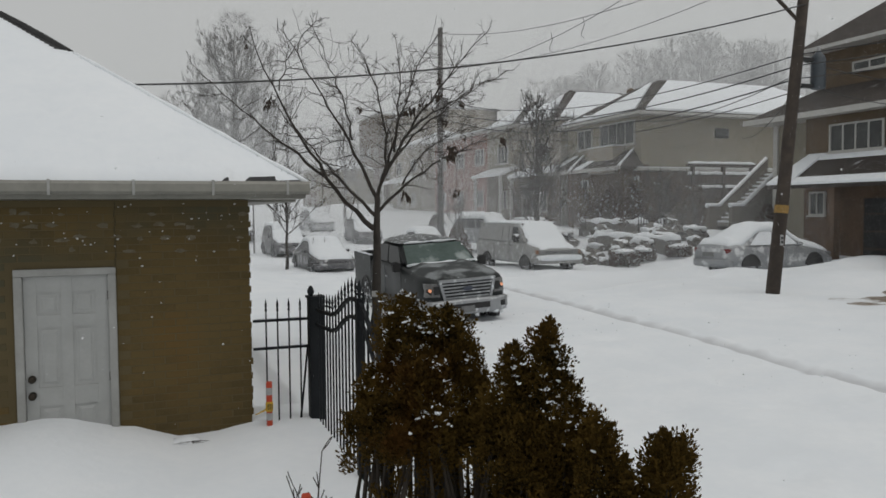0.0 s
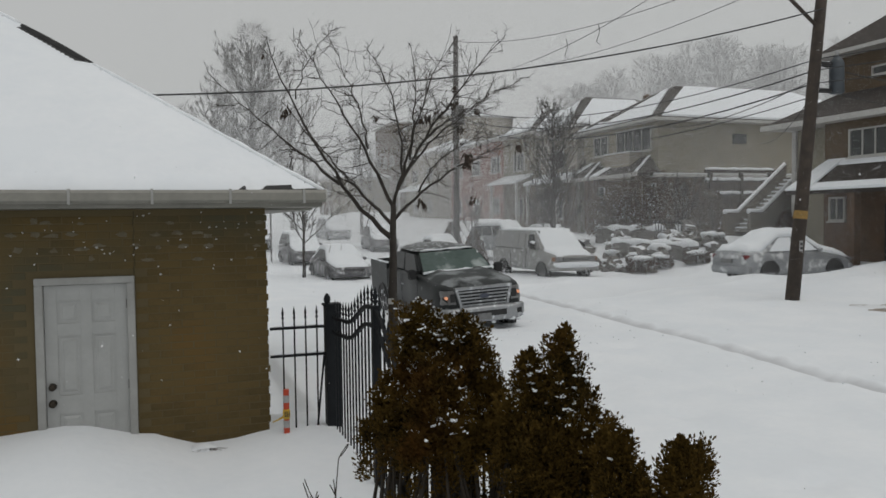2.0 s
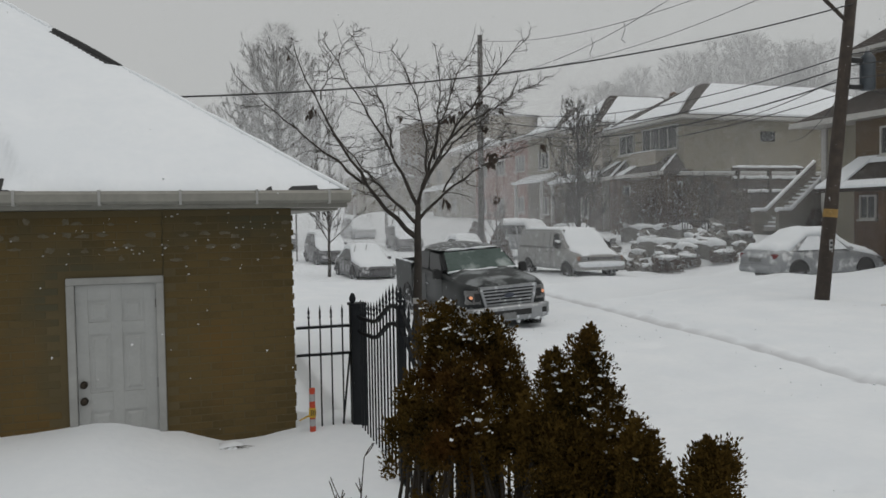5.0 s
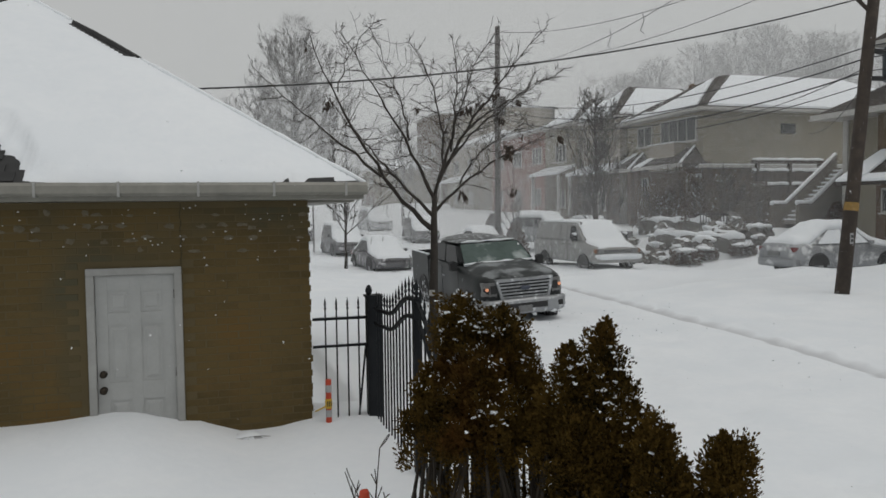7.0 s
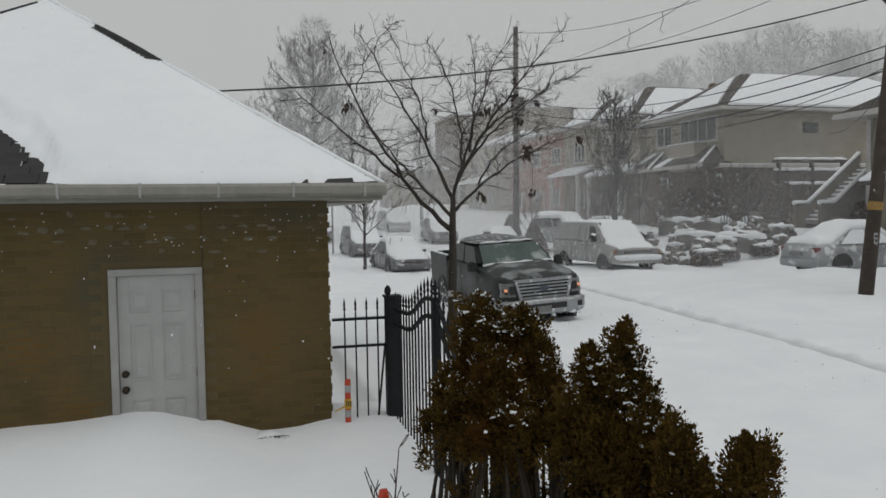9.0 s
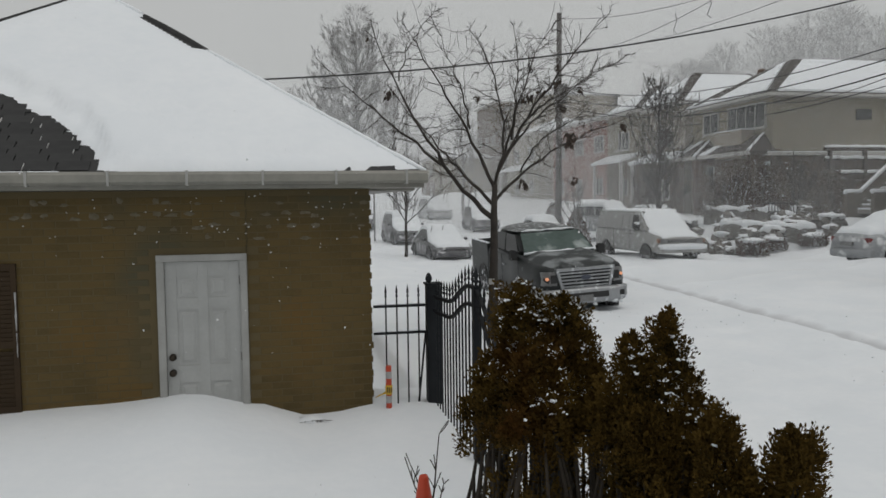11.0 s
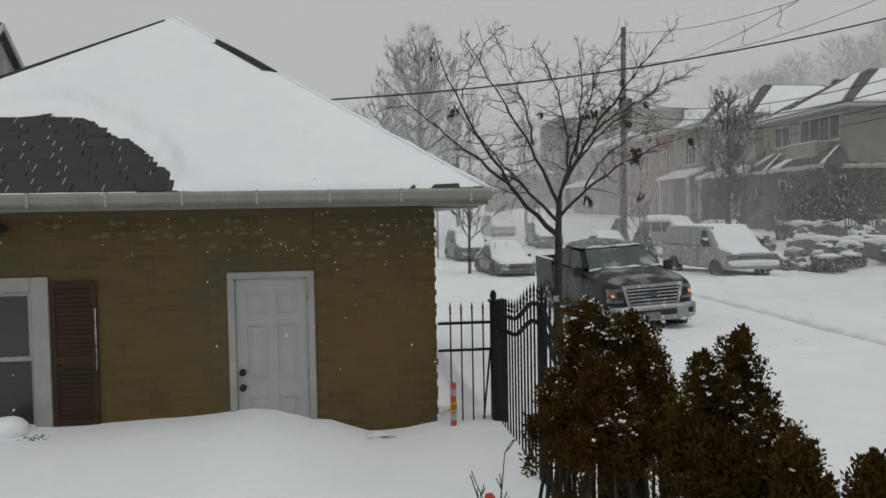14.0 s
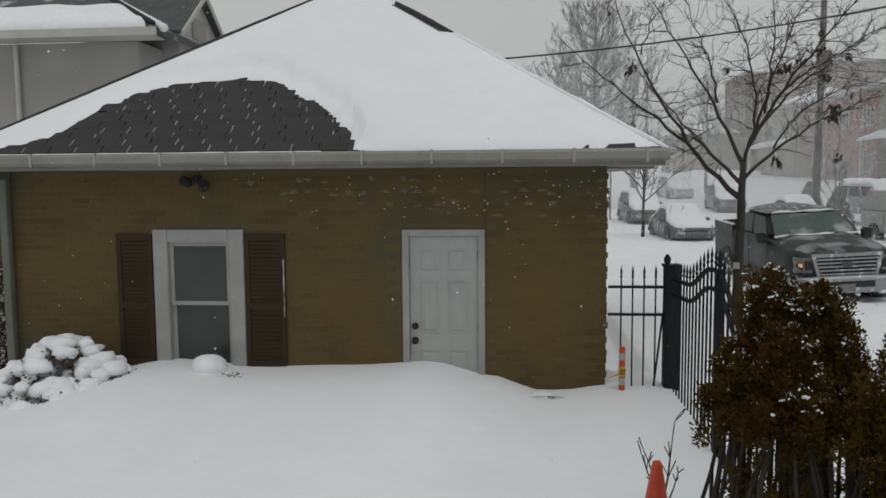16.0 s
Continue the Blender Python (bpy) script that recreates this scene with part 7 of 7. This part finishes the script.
# ---- neighbour's house behind the garage ----
def neighbour():
    h = thing("neighbour_house", "pale stucco house with snowy eaves and a gable", "house", pose(0, 0, 0.13))
    bm = bmesh.new()
    box(bm, -22, 18.0, 0, -8.9, 28, 5.85)
    part("wall", bm, "neigh_stucco", h)
    eave, west, east, top = 6.05, -22.5, -8.15, (-11.3, 20.5, 7.72)
    bm = bmesh.new()
    slab(bm, ((west, 17.4, eave), (east, 17.4, eave), top, (west, 20.5, top[2])), 0.14)
    slab(bm, ((east, 17.4, eave), (east, 28.0, eave), (top[0], 24.5, top[2]), top), 0.14)
    r = part("roof", bm, "shingle_grey", h, "dark shingle roof")
    # snow on the lower half of the slope, its upper edge blown uneven
    bm = bmesh.new()
    rows = []
    for j in range(9):
        row = []
        for i in range(50):
            x = west + (east - 0.1 - west) * i / 49
            reach = 1.35 + 0.12 * bump_noise(x, 2, 0.8)
            v = reach * j / 8
            xx = min(x, east - 0.25 - v * 1.02)
            t = 0.20 * smooth_step(1.0, 0.86, j / 8) * (0.8 + 0.3 * bump_noise(xx, v, 1.1, 3)) * (0.55 if j == 0 else 1.0)
            row.append(bm.verts.new((xx, 17.35 + v, eave + 0.01 + v * 0.54 + t)))
        rows.append(row)
    for a, b in zip(rows, rows[1:]):
        for i in range(49):
            bm.faces.new((a[i], a[i + 1], b[i + 1], b[i]))
    lo = [bm.verts.new((v.co.x, 17.36, eave - 0.01)) for v in rows[0]]
    for i in range(49):
        bm.faces.new((lo[i], lo[i + 1], rows[0][i + 1], rows[0][i]))
    bmesh.ops.remove_doubles(bm, verts=bm.verts[:], dist=0.0005)
    part("snow_cover", bm, "snow_fine", r, "snow on the lower roof", smooth=True)
    foot, peak = Vector((east, 17.4, eave + 0.03)), Vector(top) + Vector((0, 0, 0.03))
    bm = bmesh.new()
    tube(bm, [foot.lerp(peak, k) for k in (0.05, 0.4, 0.7, 1.0)], 0.07, 6)
    part("hip_cap", bm, "shingle_far", r, "dark hip cap")
    bm = bmesh.new()
    tube(bm, [foot.lerp(peak, k) + Vector((0.16, 0.05, -0.05)) for k in (0.0, 0.3, 0.6, 0.9)], [0.10, 0.07, 0.05, 0.02], 6)
    part("hip_snow", bm, "snow_fine", r, "snow along the hip", smooth=True)
    bm = bmesh.new()
    box(bm, west, 17.28, eave - 0.19, east, 17.385, eave - 0.01)
    part("fascia", bm, "trim", r)
    bm = bmesh.new()
    box(bm, west, 17.39, eave - 0.19, east - 0.1, 18.0, eave - 0.15)
    part("soffit", bm, "trim", r)
    # cross gable
    g = Matrix.Rotation(radians(90), 4, "Z")
    bm = bmesh.new()
    prism(bm, [(19.35, 5.6), (19.35, 6.42), (20.65, 7.42), (22.1, 6.42), (22.1, 5.6)], 8.5, 11.0, g)
    gw = part("gable_wall", bm, "trim", h, "pale gable end")
    bm = bmesh.new()
    box(bm, -8.498, 20.2, 6.30, -8.47, 21.1, 6.85)
    part("louvre", bm, "neigh_stucco", gw, "recessed louvre in the gable")
    bm = bmesh.new()
    slab(bm, ((-8.3, 19.05, 6.30), (-8.3, 20.65, 7.56), (-11.2, 20.65, 7.56), (-11.2, 19.05, 6.30)), 0.09)
    slab(bm, ((-8.3, 20.65, 7.56), (-8.3, 22.4, 6.30), (-11.2, 22.4, 6.30), (-11.2, 20.65, 7.56)), 0.09)
    part("gable_roof", bm, "shingle_grey", h, "dark shingle gable roof")
    for y0, z0 in ((19.05, 6.28), (22.4, 6.28)):
        bm = bmesh.new()
        slab(bm, ((-8.29, y0, z0), (-8.29, 20.65, 7.54), (-8.24, 20.65, 7.54), (-8.24, y0, z0)), 0.14)
        part("barge_board", bm, "trim", h, "pale barge board")
    bm = bmesh.new()
    tube(bm, [(-11.9, 17.9, 0.1), (-11.9, 17.9, 5.8)], 0.06, 8)
    part("drain_pipe", bm, "trim", h)


M["neigh_stucco"] = mat("pale_stucco", (0.36, 0.345, 0.325), (0.30, 0.29, 0.27), 0.9, scale=1.2, fine=30, bump=0.15)
neighbour()


# ---- far wooded rise ----
def far_trees():
    rng = random.Random(77)
    for k in range(38):
        x = 55 + k * 2.1 + rng.uniform(-2, 2)
        y = 104 - k * 1.1 + rng.uniform(-9, 9)
        tall = rng.uniform(14.5, 17) + 5.5 * smooth_step(0, 9, k)
        tree = bare_tree("tall bare tree on the far rise, bark paled for haze", (x, y, 6.0), tall, random.Random(500 + k), 0.22, 0.5, 2, 26, "bark_pale", 0.0, 0.26, 0.15, 0.026)
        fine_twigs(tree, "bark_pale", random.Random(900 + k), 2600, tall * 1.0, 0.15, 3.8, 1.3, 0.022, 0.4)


# near-white bark: the haze over the far rise is in this colour
M["bark_pale"] = mat("far_hazed_bark", (0.60, 0.60, 0.597), (0.52, 0.52, 0.517), 0.95, scale=3, fine=12, bump=0.0)
far_trees()


# ---- wheel rut: dirty snow with the rut's shade painted in ----
def build_rut():
    t = thing("tire_track", "narrow dirty wheel rut in the street snow, its shade painted in", "tire track", kind="structure")
    y0, y1 = 4.0, 40.0
    n = int((y1 - y0) / 0.18)
    cols = ((-1, -0.035), (-0.7, 0.018), (0, 0.02), (0.7, 0.018), (1, -0.035))
    for off, wide in ((0.0, 0.46),):
        verts, faces = [], []
        for k in range(n + 1):
            y = y0 + (y1 - y0) * k / n
            x = track_x(y) + off + 0.04 * bump_noise(y, 1 + off, 0.9)
            ww = wide * (0.8 + 0.6 * abs(bump_noise(y, 5, 1.3)))
            for s, dz in cols:
                xx = x + s * ww
                verts.append((xx, y, ground_z(xx, y) + dz))
        for k in range(n):
            for j in range(4):
                a = k * 5 + j
                faces.append((a, a + 1, a + 6, a + 5))
        me = bpy.data.meshes.new("slush_shade")
        me.from_pydata(verts, [], faces)
        me.materials.append(M["slush_shade"])
        me.polygons.foreach_set("use_smooth", [True] * len(faces))
        uv = me.uv_layers.new(name="across")
        u = np.empty(len(me.loops), dtype=np.int32)
        me.loops.foreach_get("vertex_index", u)
        across = np.array([c[0] for c in cols])[u % 5]
        uv.data.foreach_set("uv", np.stack([across, across * 0], 1).ravel())
        ob = new("slush_shade", me)
        ob.parent = t


def slush_shade_mat():
    """Dirty grey and painted shade in the middle of the rut, thinning out into clean snow at its edges."""
    m = mat("slush_shade", (0.84, 0.86, 0.88), (0.78, 0.81, 0.84), 0.75, scale=0.9, fine=9, bump=0.35, dist=0.03, spec=0.2)
    n, l = m.node_tree.nodes, m.node_tree.links
    p = n["Principled BSDF"]
    clean = p.inputs["Base Color"].links[0].from_socket
    uv = n.new("ShaderNodeUVMap")
    uv.uv_map = "across"
    sep = n.new("ShaderNodeSeparateXYZ")
    l.new(uv.outputs["UV"], sep.inputs[0])
    mag = n.new("ShaderNodeMath")
    mag.operation = "ABSOLUTE"
    l.new(sep.outputs["X"], mag.inputs[0])
    tex = n.new("ShaderNodeTexNoise")
    tex.inputs["Scale"].default_value, tex.inputs["Detail"].default_value = 1.6, 5
    l.new(n.new("ShaderNodeTexCoord").outputs["Object"], tex.inputs["Vector"])
    add = n.new("ShaderNodeMath")
    add.operation, add.inputs[1].default_value = "MULTIPLY_ADD", 0.8
    l.new(tex.outputs["Fac"], add.inputs[0])
    l.new(mag.outputs[0], add.inputs[2])
    # the grey middle imitates the soft shade lying in the rut
    mask = ramp(n, l, add.outputs[0], [(0.5, (1, 1, 1)), (1.15, (0, 0, 0))])
    mx = n.new("ShaderNodeMix")
    mx.data_type = "RGBA"
    mx.inputs["B"].default_value = (0.56, 0.57, 0.59, 1)
    l.new(mask, mx.inputs["Factor"])
    l.new(clean, mx.inputs["A"])
    l.new(mx.outputs["Result"], p.inputs["Base Color"])
    return m


M["slush_shade"] = slush_shade_mat()
build_rut()


def build_bare_patch():
    rng = random.Random(15)
    verts, faces = [], []
    n, m = 26, 10
    for j in range(m + 1):
        for i in range(n + 1):
            x, y = 15.4 + 4.4 * i / n, 13.3 + 2.6 * j / m
            edge = min(i, n - i, (j - 0) * 1.6, (m - j) * 1.6) / 4.0
            verts.append((x, y, ground_z(x, y) + 0.10 * min(edge, 1.0) * (0.7 + 0.6 * bump_noise(x, y, 1.6)) - 0.06))
    for j in range(m):
        for i in range(n):
            a = j * (n + 1) + i
            faces.append((a, a + 1, a + n + 2, a + n + 1))
    me = bpy.data.meshes.new("bare_ground")
    me.from_pydata(verts, [], faces)
    me.materials.append(M["dirt"])
    tagged(new("bare_ground", me), "wind-bared brown ground beside the driveway", "ground", kind="structure")


M["dirt"] = mat("dirt", (0.16, 0.125, 0.09), (0.24, 0.2, 0.16), 0.95, scale=2, fine=14, bump=0.4, dist=0.03, stain=((0.72, 0.74, 0.76), 1.4, 0.47))
build_bare_patch()


# ---- clods of thrown snow ----
def build_clods():
    rng = random.Random(52)
    bm = bmesh.new()
    for k in range(150):
        if k < 70:
            x, y = rng.uniform(5.0, 9.5), rng.uniform(13.2, 17.5)
            if abs(x - 6.6) < 1.1 and y > 15.8:
                continue
        else:
            y = rng.uniform(5, 30)
            x = track_x(y) + rng.gauss(0.0, 0.9)
        r = rng.uniform(0.010, 0.03)
        blob(bm, (x, y, ground_z(x, y) + r * 0.25), r, rng, 0.55, 6, 0.6)
    tagged(new("snow_clods", mesh_of("snow_clods", bm, "snow_fine", smooth=True)), "loose clods of snow thrown up by wheels", "snow", kind="stuff")


build_clods()


# ---- snow in the air ----
def build_air_snow():
    rng = np.random.default_rng(7)

    def tris(name, p, size, label):
        n = len(p)
        a = rng.normal(size=(n, 3))
        a /= np.linalg.norm(a, axis=1, keepdims=True)
        b = np.cross(a, rng.normal(size=(n, 3)))
        b /= np.linalg.norm(b, axis=1, keepdims=True)
        s = (size * rng.uniform(0.6, 1.3, n))[:, None]
        v = np.stack([p + a * s * 0.58, p - a * s * 0.29 + b * s * 0.5, p - a * s * 0.29 - b * s * 0.5], 1).reshape(-1, 3)
        me = bpy.data.meshes.new(name)
        me.vertices.add(3 * n)
        me.loops.add(3 * n)
        me.polygons.add(n)
        me.vertices.foreach_set("co", v.ravel())
        me.loops.foreach_set("vertex_index", np.arange(3 * n))
        me.polygons.foreach_set("loop_start", np.arange(0, 3 * n, 3))
        me.polygons.foreach_set("loop_total", np.full(n, 3))
        me.update()
        me.materials.append(M["flake"])
        tagged(new(name, me), label, "falling snow", kind="stuff")

    # thick squall over the street and the lots beyond it
    n = 700000
    y = 15.5 + 55 * rng.random(n)
    x = 1 + 29 * rng.random(n)
    z = 0.25 + 9.5 * rng.random(n) ** 1.2
    p = np.stack([x, y, z], 1)
    far = np.hypot(x, y)
    keep = ~((x > 24.0) & (y < 30)) & ~((x < 13) & (y < 20)) & (x < 1.25 * y) & (x > 0.03 * y) & ~((x > 26.4) & (y > 38.4))
    tris("snow_squall", p[keep], 0.00048 * far[keep], "dense wind-driven snow blowing across the street")
    n = 1500
    p = np.stack([rng.uniform(-6.5, 9, n), rng.uniform(3.2, 14, n), rng.uniform(0.6, 5, n)], 1)
    keep = ~((p[:, 0] > -6.4) & (p[:, 0] < 1.6) & (p[:, 1] > 7.7))
    tris("snowflakes", p[keep], rng.uniform(0.006, 0.018, int(keep.sum())), "single snowflakes drifting over the yard")


M["flake"] = mat("flake", (0.76, 0.77, 0.78), (0.72, 0.73, 0.74), 0.9, bump=0.0, spec=0.0)
build_air_snow()


# ---- translucent sheets added to imitate haze over the street ----
def haze_mat(name, thin, thick):
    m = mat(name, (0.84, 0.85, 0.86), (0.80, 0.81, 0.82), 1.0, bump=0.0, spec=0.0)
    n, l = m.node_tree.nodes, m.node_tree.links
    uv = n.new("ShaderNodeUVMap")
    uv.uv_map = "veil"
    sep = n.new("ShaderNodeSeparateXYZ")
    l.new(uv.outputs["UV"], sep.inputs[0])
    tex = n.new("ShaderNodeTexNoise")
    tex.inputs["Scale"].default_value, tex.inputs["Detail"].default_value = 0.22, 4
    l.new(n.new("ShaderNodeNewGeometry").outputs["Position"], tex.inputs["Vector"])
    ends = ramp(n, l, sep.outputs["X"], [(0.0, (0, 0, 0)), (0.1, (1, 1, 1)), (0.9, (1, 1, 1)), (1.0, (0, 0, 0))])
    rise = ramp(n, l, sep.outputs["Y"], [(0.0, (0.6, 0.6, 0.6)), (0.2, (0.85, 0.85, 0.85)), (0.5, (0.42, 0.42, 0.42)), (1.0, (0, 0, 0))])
    haze_alpha = ramp(n, l, tex.outputs["Fac"], [(0.25, (thin,) * 3), (0.75, (thick,) * 3)])
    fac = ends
    for f in (rise, haze_alpha):
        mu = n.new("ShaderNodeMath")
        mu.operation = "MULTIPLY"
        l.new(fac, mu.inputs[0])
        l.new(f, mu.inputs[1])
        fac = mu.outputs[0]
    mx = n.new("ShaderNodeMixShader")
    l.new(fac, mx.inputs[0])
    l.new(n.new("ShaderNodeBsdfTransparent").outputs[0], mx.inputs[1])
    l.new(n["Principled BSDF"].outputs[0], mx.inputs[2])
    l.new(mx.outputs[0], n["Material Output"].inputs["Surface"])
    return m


def build_haze_sheets():
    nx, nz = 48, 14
    # each upright sheet whitens what stands behind it, as haze would
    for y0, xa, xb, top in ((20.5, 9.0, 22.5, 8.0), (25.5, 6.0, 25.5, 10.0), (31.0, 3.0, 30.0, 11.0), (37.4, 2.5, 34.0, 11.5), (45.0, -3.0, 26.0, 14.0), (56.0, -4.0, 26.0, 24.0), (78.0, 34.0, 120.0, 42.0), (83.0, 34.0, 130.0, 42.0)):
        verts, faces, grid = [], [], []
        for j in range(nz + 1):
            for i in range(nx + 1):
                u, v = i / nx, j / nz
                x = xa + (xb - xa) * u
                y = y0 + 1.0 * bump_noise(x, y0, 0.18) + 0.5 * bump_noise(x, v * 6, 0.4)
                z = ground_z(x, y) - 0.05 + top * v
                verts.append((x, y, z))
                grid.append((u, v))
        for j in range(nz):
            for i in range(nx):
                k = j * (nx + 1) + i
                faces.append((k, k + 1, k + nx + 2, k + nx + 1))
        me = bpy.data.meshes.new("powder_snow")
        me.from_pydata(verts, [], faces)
        me.materials.append(M["haze_dense" if y0 > 40 else "haze_thin"])
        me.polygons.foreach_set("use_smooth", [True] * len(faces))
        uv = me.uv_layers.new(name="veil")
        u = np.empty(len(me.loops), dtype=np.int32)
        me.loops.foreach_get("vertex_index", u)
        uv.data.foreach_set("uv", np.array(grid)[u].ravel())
        tagged(new("powder_snow", me), "translucent sheet added to imitate haze over the street", "drifting snow", kind="stuff")


M["haze_dense"] = haze_mat("powder_snow", 0.08, 0.24)
M["haze_thin"] = haze_mat("thin_haze_sheet", 0.03, 0.12)
build_haze_sheets()


# ---- snow blown against the garage front ----
def build_wall_snow():
    rng = random.Random(61)
    bm = bmesh.new()
    for _ in range(60):
        c = 36 - int(min(abs(rng.gauss(0, 4.5)), 22))
        z = c * 0.0755 + rng.uniform(-0.03, 0.03)
        x = GX1 - 0.05 - abs(rng.gauss(0, 1.6))
        if z > GZ - 0.03 or x < -5 or z < 0.7:
            continue
        if (DOOR[0] - 0.15 < x < DOOR[1] + 0.15 and z < DOOR[2] + 0.15) or (WIN[0] - 0.5 < x < WIN[1] + 0.5 and z < WIN[3] + 0.15):
            continue
        blob(bm, (x, GY - 0.002, z), rng.uniform(0.006, 0.014), rng, 0.7, 6, 0.5)
    tagged(new("clinging_snow", mesh_of("clinging_snow", bm, "snow_dirty")), "flecks of blown snow clinging to the brick courses", "snow", kind="stuff")
    # rime in rows under the eave
    bm = bmesh.new()
    for row, (z, gap, left) in enumerate(((2.66, 0.23, -3.2), (2.53, 0.20, -2.6), (2.41, 0.24, -1.9), (2.29, 0.55, -1.7))):
        x = GX1 - 0.12 - 0.1 * (row % 2)
        while x > left:
            if rng.random() < 0.82:
                w, h = rng.uniform(0.035, 0.075), rng.uniform(0.018, 0.034)
                c = Vector((x + rng.uniform(-0.05, 0.05), GY - 0.002, z + rng.uniform(-0.025, 0.025)))
                n = 9
                rim = []
                for k in range(n):
                    a = 2 * math.pi * k / n
                    q = 1 + 0.3 * rng.uniform(-1, 1)
                    rim.append(bm.verts.new(c + Vector((w * q * math.cos(a), 0.004, h * q * math.sin(a) - 0.25 * h * (math.cos(a) ** 2)))))
                mid = bm.verts.new(c + Vector((0, -0.007, 0)))
                for k in range(n):
                    bm.faces.new((rim[k], rim[(k + 1) % n], mid))
            x -= gap * rng.uniform(0.7, 1.3)
    tagged(new("rime_patches", mesh_of("rime_patches", bm, "rime", smooth=True)), "greyish rime caught on the bricks under the eave", "rime", kind="stuff")
    # a settlement crack over the door and the open joint at lintel height
    bm = bmesh.new()
    for k in range(8):
        box(bm, DOOR[1] - 0.006 + 0.009 * (k % 2), GY - 0.003, 2.14 + k * 0.078, DOOR[1] + 0.002 + 0.009 * (k % 2), GY + 0.02, 2.214 + k * 0.078)
    tagged(new("wall_crack", mesh_of("wall_crack", bm, "crack")), "dark stepped crack in the brickwork above the door", "crack", kind="structure")


M["rime"] = mat("rime", (0.165, 0.145, 0.105), (0.110, 0.092, 0.056), 0.9, scale=14, fine=60, bump=0.3)
M["crack"] = mat("crack", (0.068, 0.054, 0.027), (0.052, 0.042, 0.021), 0.95, scale=8)
build_wall_snow()


# ---- shingle tabs on the bare patch ----
def build_tabs():
    rng = random.Random(31)
    nrm = Vector((0, -SLOPE, 1)).normalized()
    up = Vector((0, 1, SLOPE)).normalized()
    tab = bmesh.new()
    box(tab, -0.140, -0.072, 0.0, 0.140, 0.085, 0.010)
    me = mesh_of("shingle_tab", tab, "shingle")
    fill = bmesh.new()
    box(fill, -0.0035, -0.070, 0.0, 0.0035, 0.065, 0.013)
    mf = mesh_of("slot_snow", fill, "snow_dirty")
    basis = Matrix((Vector((1, 0, 0)), up, nrm)).transposed().to_4x4()
    row, v = 0, 0.10
    while v < 1.7:
        x = EX0 + 0.2 + (row % 2) * 0.145 + 0.05 * (row % 3)
        while x < -1.5:
            yy = EY + v * up.y
            if min(bare_patch(x - 0.12, yy), bare_patch(x + 0.12, yy), bare_patch(x, yy + 0.06)) > -0.06 and x - EX0 > v * up.y + 0.2:
                p = Vector((x, yy, EZ + SLOPE * (yy - EY))) + nrm * (0.003 + 0.004 * (row % 2))
                m = Matrix.Translation(p) @ basis @ Matrix.Rotation(radians(2.2), 4, "X")
                o = new("shingle_tab", me)
                o.parent = garage_roof
                o.matrix_world = m
                if rng.random() < 0.5 and bare_patch(x + 0.145, yy) > 0.02:
                    o = new("slot_snow", mf)
                    o.parent = garage_roof
                    o.matrix_world = m @ Matrix.Translation((0.1475, -0.01, 0.0)) @ Matrix.Diagonal((rng.uniform(0.4, 0.9), rng.uniform(0.6, 1.0), 1, 1))
            x += 0.295
        row += 1
        v += 0.125


build_tabs()


# ---- bricks of the garage front ----
def build_bricks():
    rng = random.Random(13)
    holes = ((DOOR[0], DOOR[1], 0.0, DOOR[2]), (WIN[0], WIN[1], WIN[2] - 0.05, WIN[3]))
    shapes = []
    for w in (0.205, 0.0975):
        bm = bmesh.new()
        box(bm, -w / 2, 0.0, -0.0325, w / 2, 0.05, 0.0325)
        bmesh.ops.bevel(bm, geom=[e for e in bm.edges if all(v.co.y < 0.01 for v in e.verts)], offset=0.0025, segments=1, affect="EDGES")
        shapes.append(mesh_of("brick", bm, "brick"))
    spots = []
    for c in range(4, 37):
        z = 0.0375 + c * 0.0755
        if z > GZ - 0.03:
            break
        x = GX1 - (0.1025 if c % 2 else 0.04875)
        first = True
        while x > GX0 + 0.05:
            w = 0.0975 if (first and c % 2 == 0) else 0.205
            lo, hi = x - w / 2, x + w / 2
            if not any(hi > h[0] + 0.005 and lo < h[1] - 0.005 and z + 0.033 > h[2] and z - 0.033 < h[3] for h in holes):
                spots.append((x, z, w))
            nxt = 0.205
            x = lo - 0.0105 - nxt / 2
            first = False
    spots.sort(key=lambda s: -s[0])
    rest_v, rest_f = [], []
    for n, (x, z, w) in enumerate(spots):
        dy = rng.uniform(-0.0015, 0.0015)
        dx = rng.uniform(-0.004, 0.004)
        if x > GX1 - 0.11:
            dx += 0.008 * math.sin(z * 48) + rng.uniform(-0.004, 0.004)
        if n < 300:
            o = new("brick", shapes[0 if w > 0.15 else 1])
            o.parent = garage_front
            o.location = (x + dx, GY + 0.0004 + dy, z)
            o.rotation_euler = (0, rng.uniform(-0.012, 0.012), 0)
        else:
            y0, k, h, e = GY + 0.0004 + dy, len(rest_v), 0.0325, 0.0025
            rest_v += [(x - w / 2 + e, y0, z - h + e), (x + w / 2 - e, y0, z - h + e), (x + w / 2 - e, y0, z + h - e), (x - w / 2 + e, y0, z + h - e),
                       (x - w / 2, y0 + 0.03, z - h), (x + w / 2, y0 + 0.03, z - h), (x + w / 2, y0 + 0.03, z + h), (x - w / 2, y0 + 0.03, z + h)]
            rest_f += [(k, k + 1, k + 2, k + 3)] + [(k + i, k + 4 + i, k + 4 + (i + 1) % 4, k + (i + 1) % 4) for i in range(4)]
    me = bpy.data.meshes.new("brickwork")
    me.from_pydata(rest_v, [], rest_f)
    me.materials.append(M["brick_far"])
    ob = new("brickwork", me)
    ob.parent = garage_front
    tagged(ob, "", kind="stuff")


build_bricks()
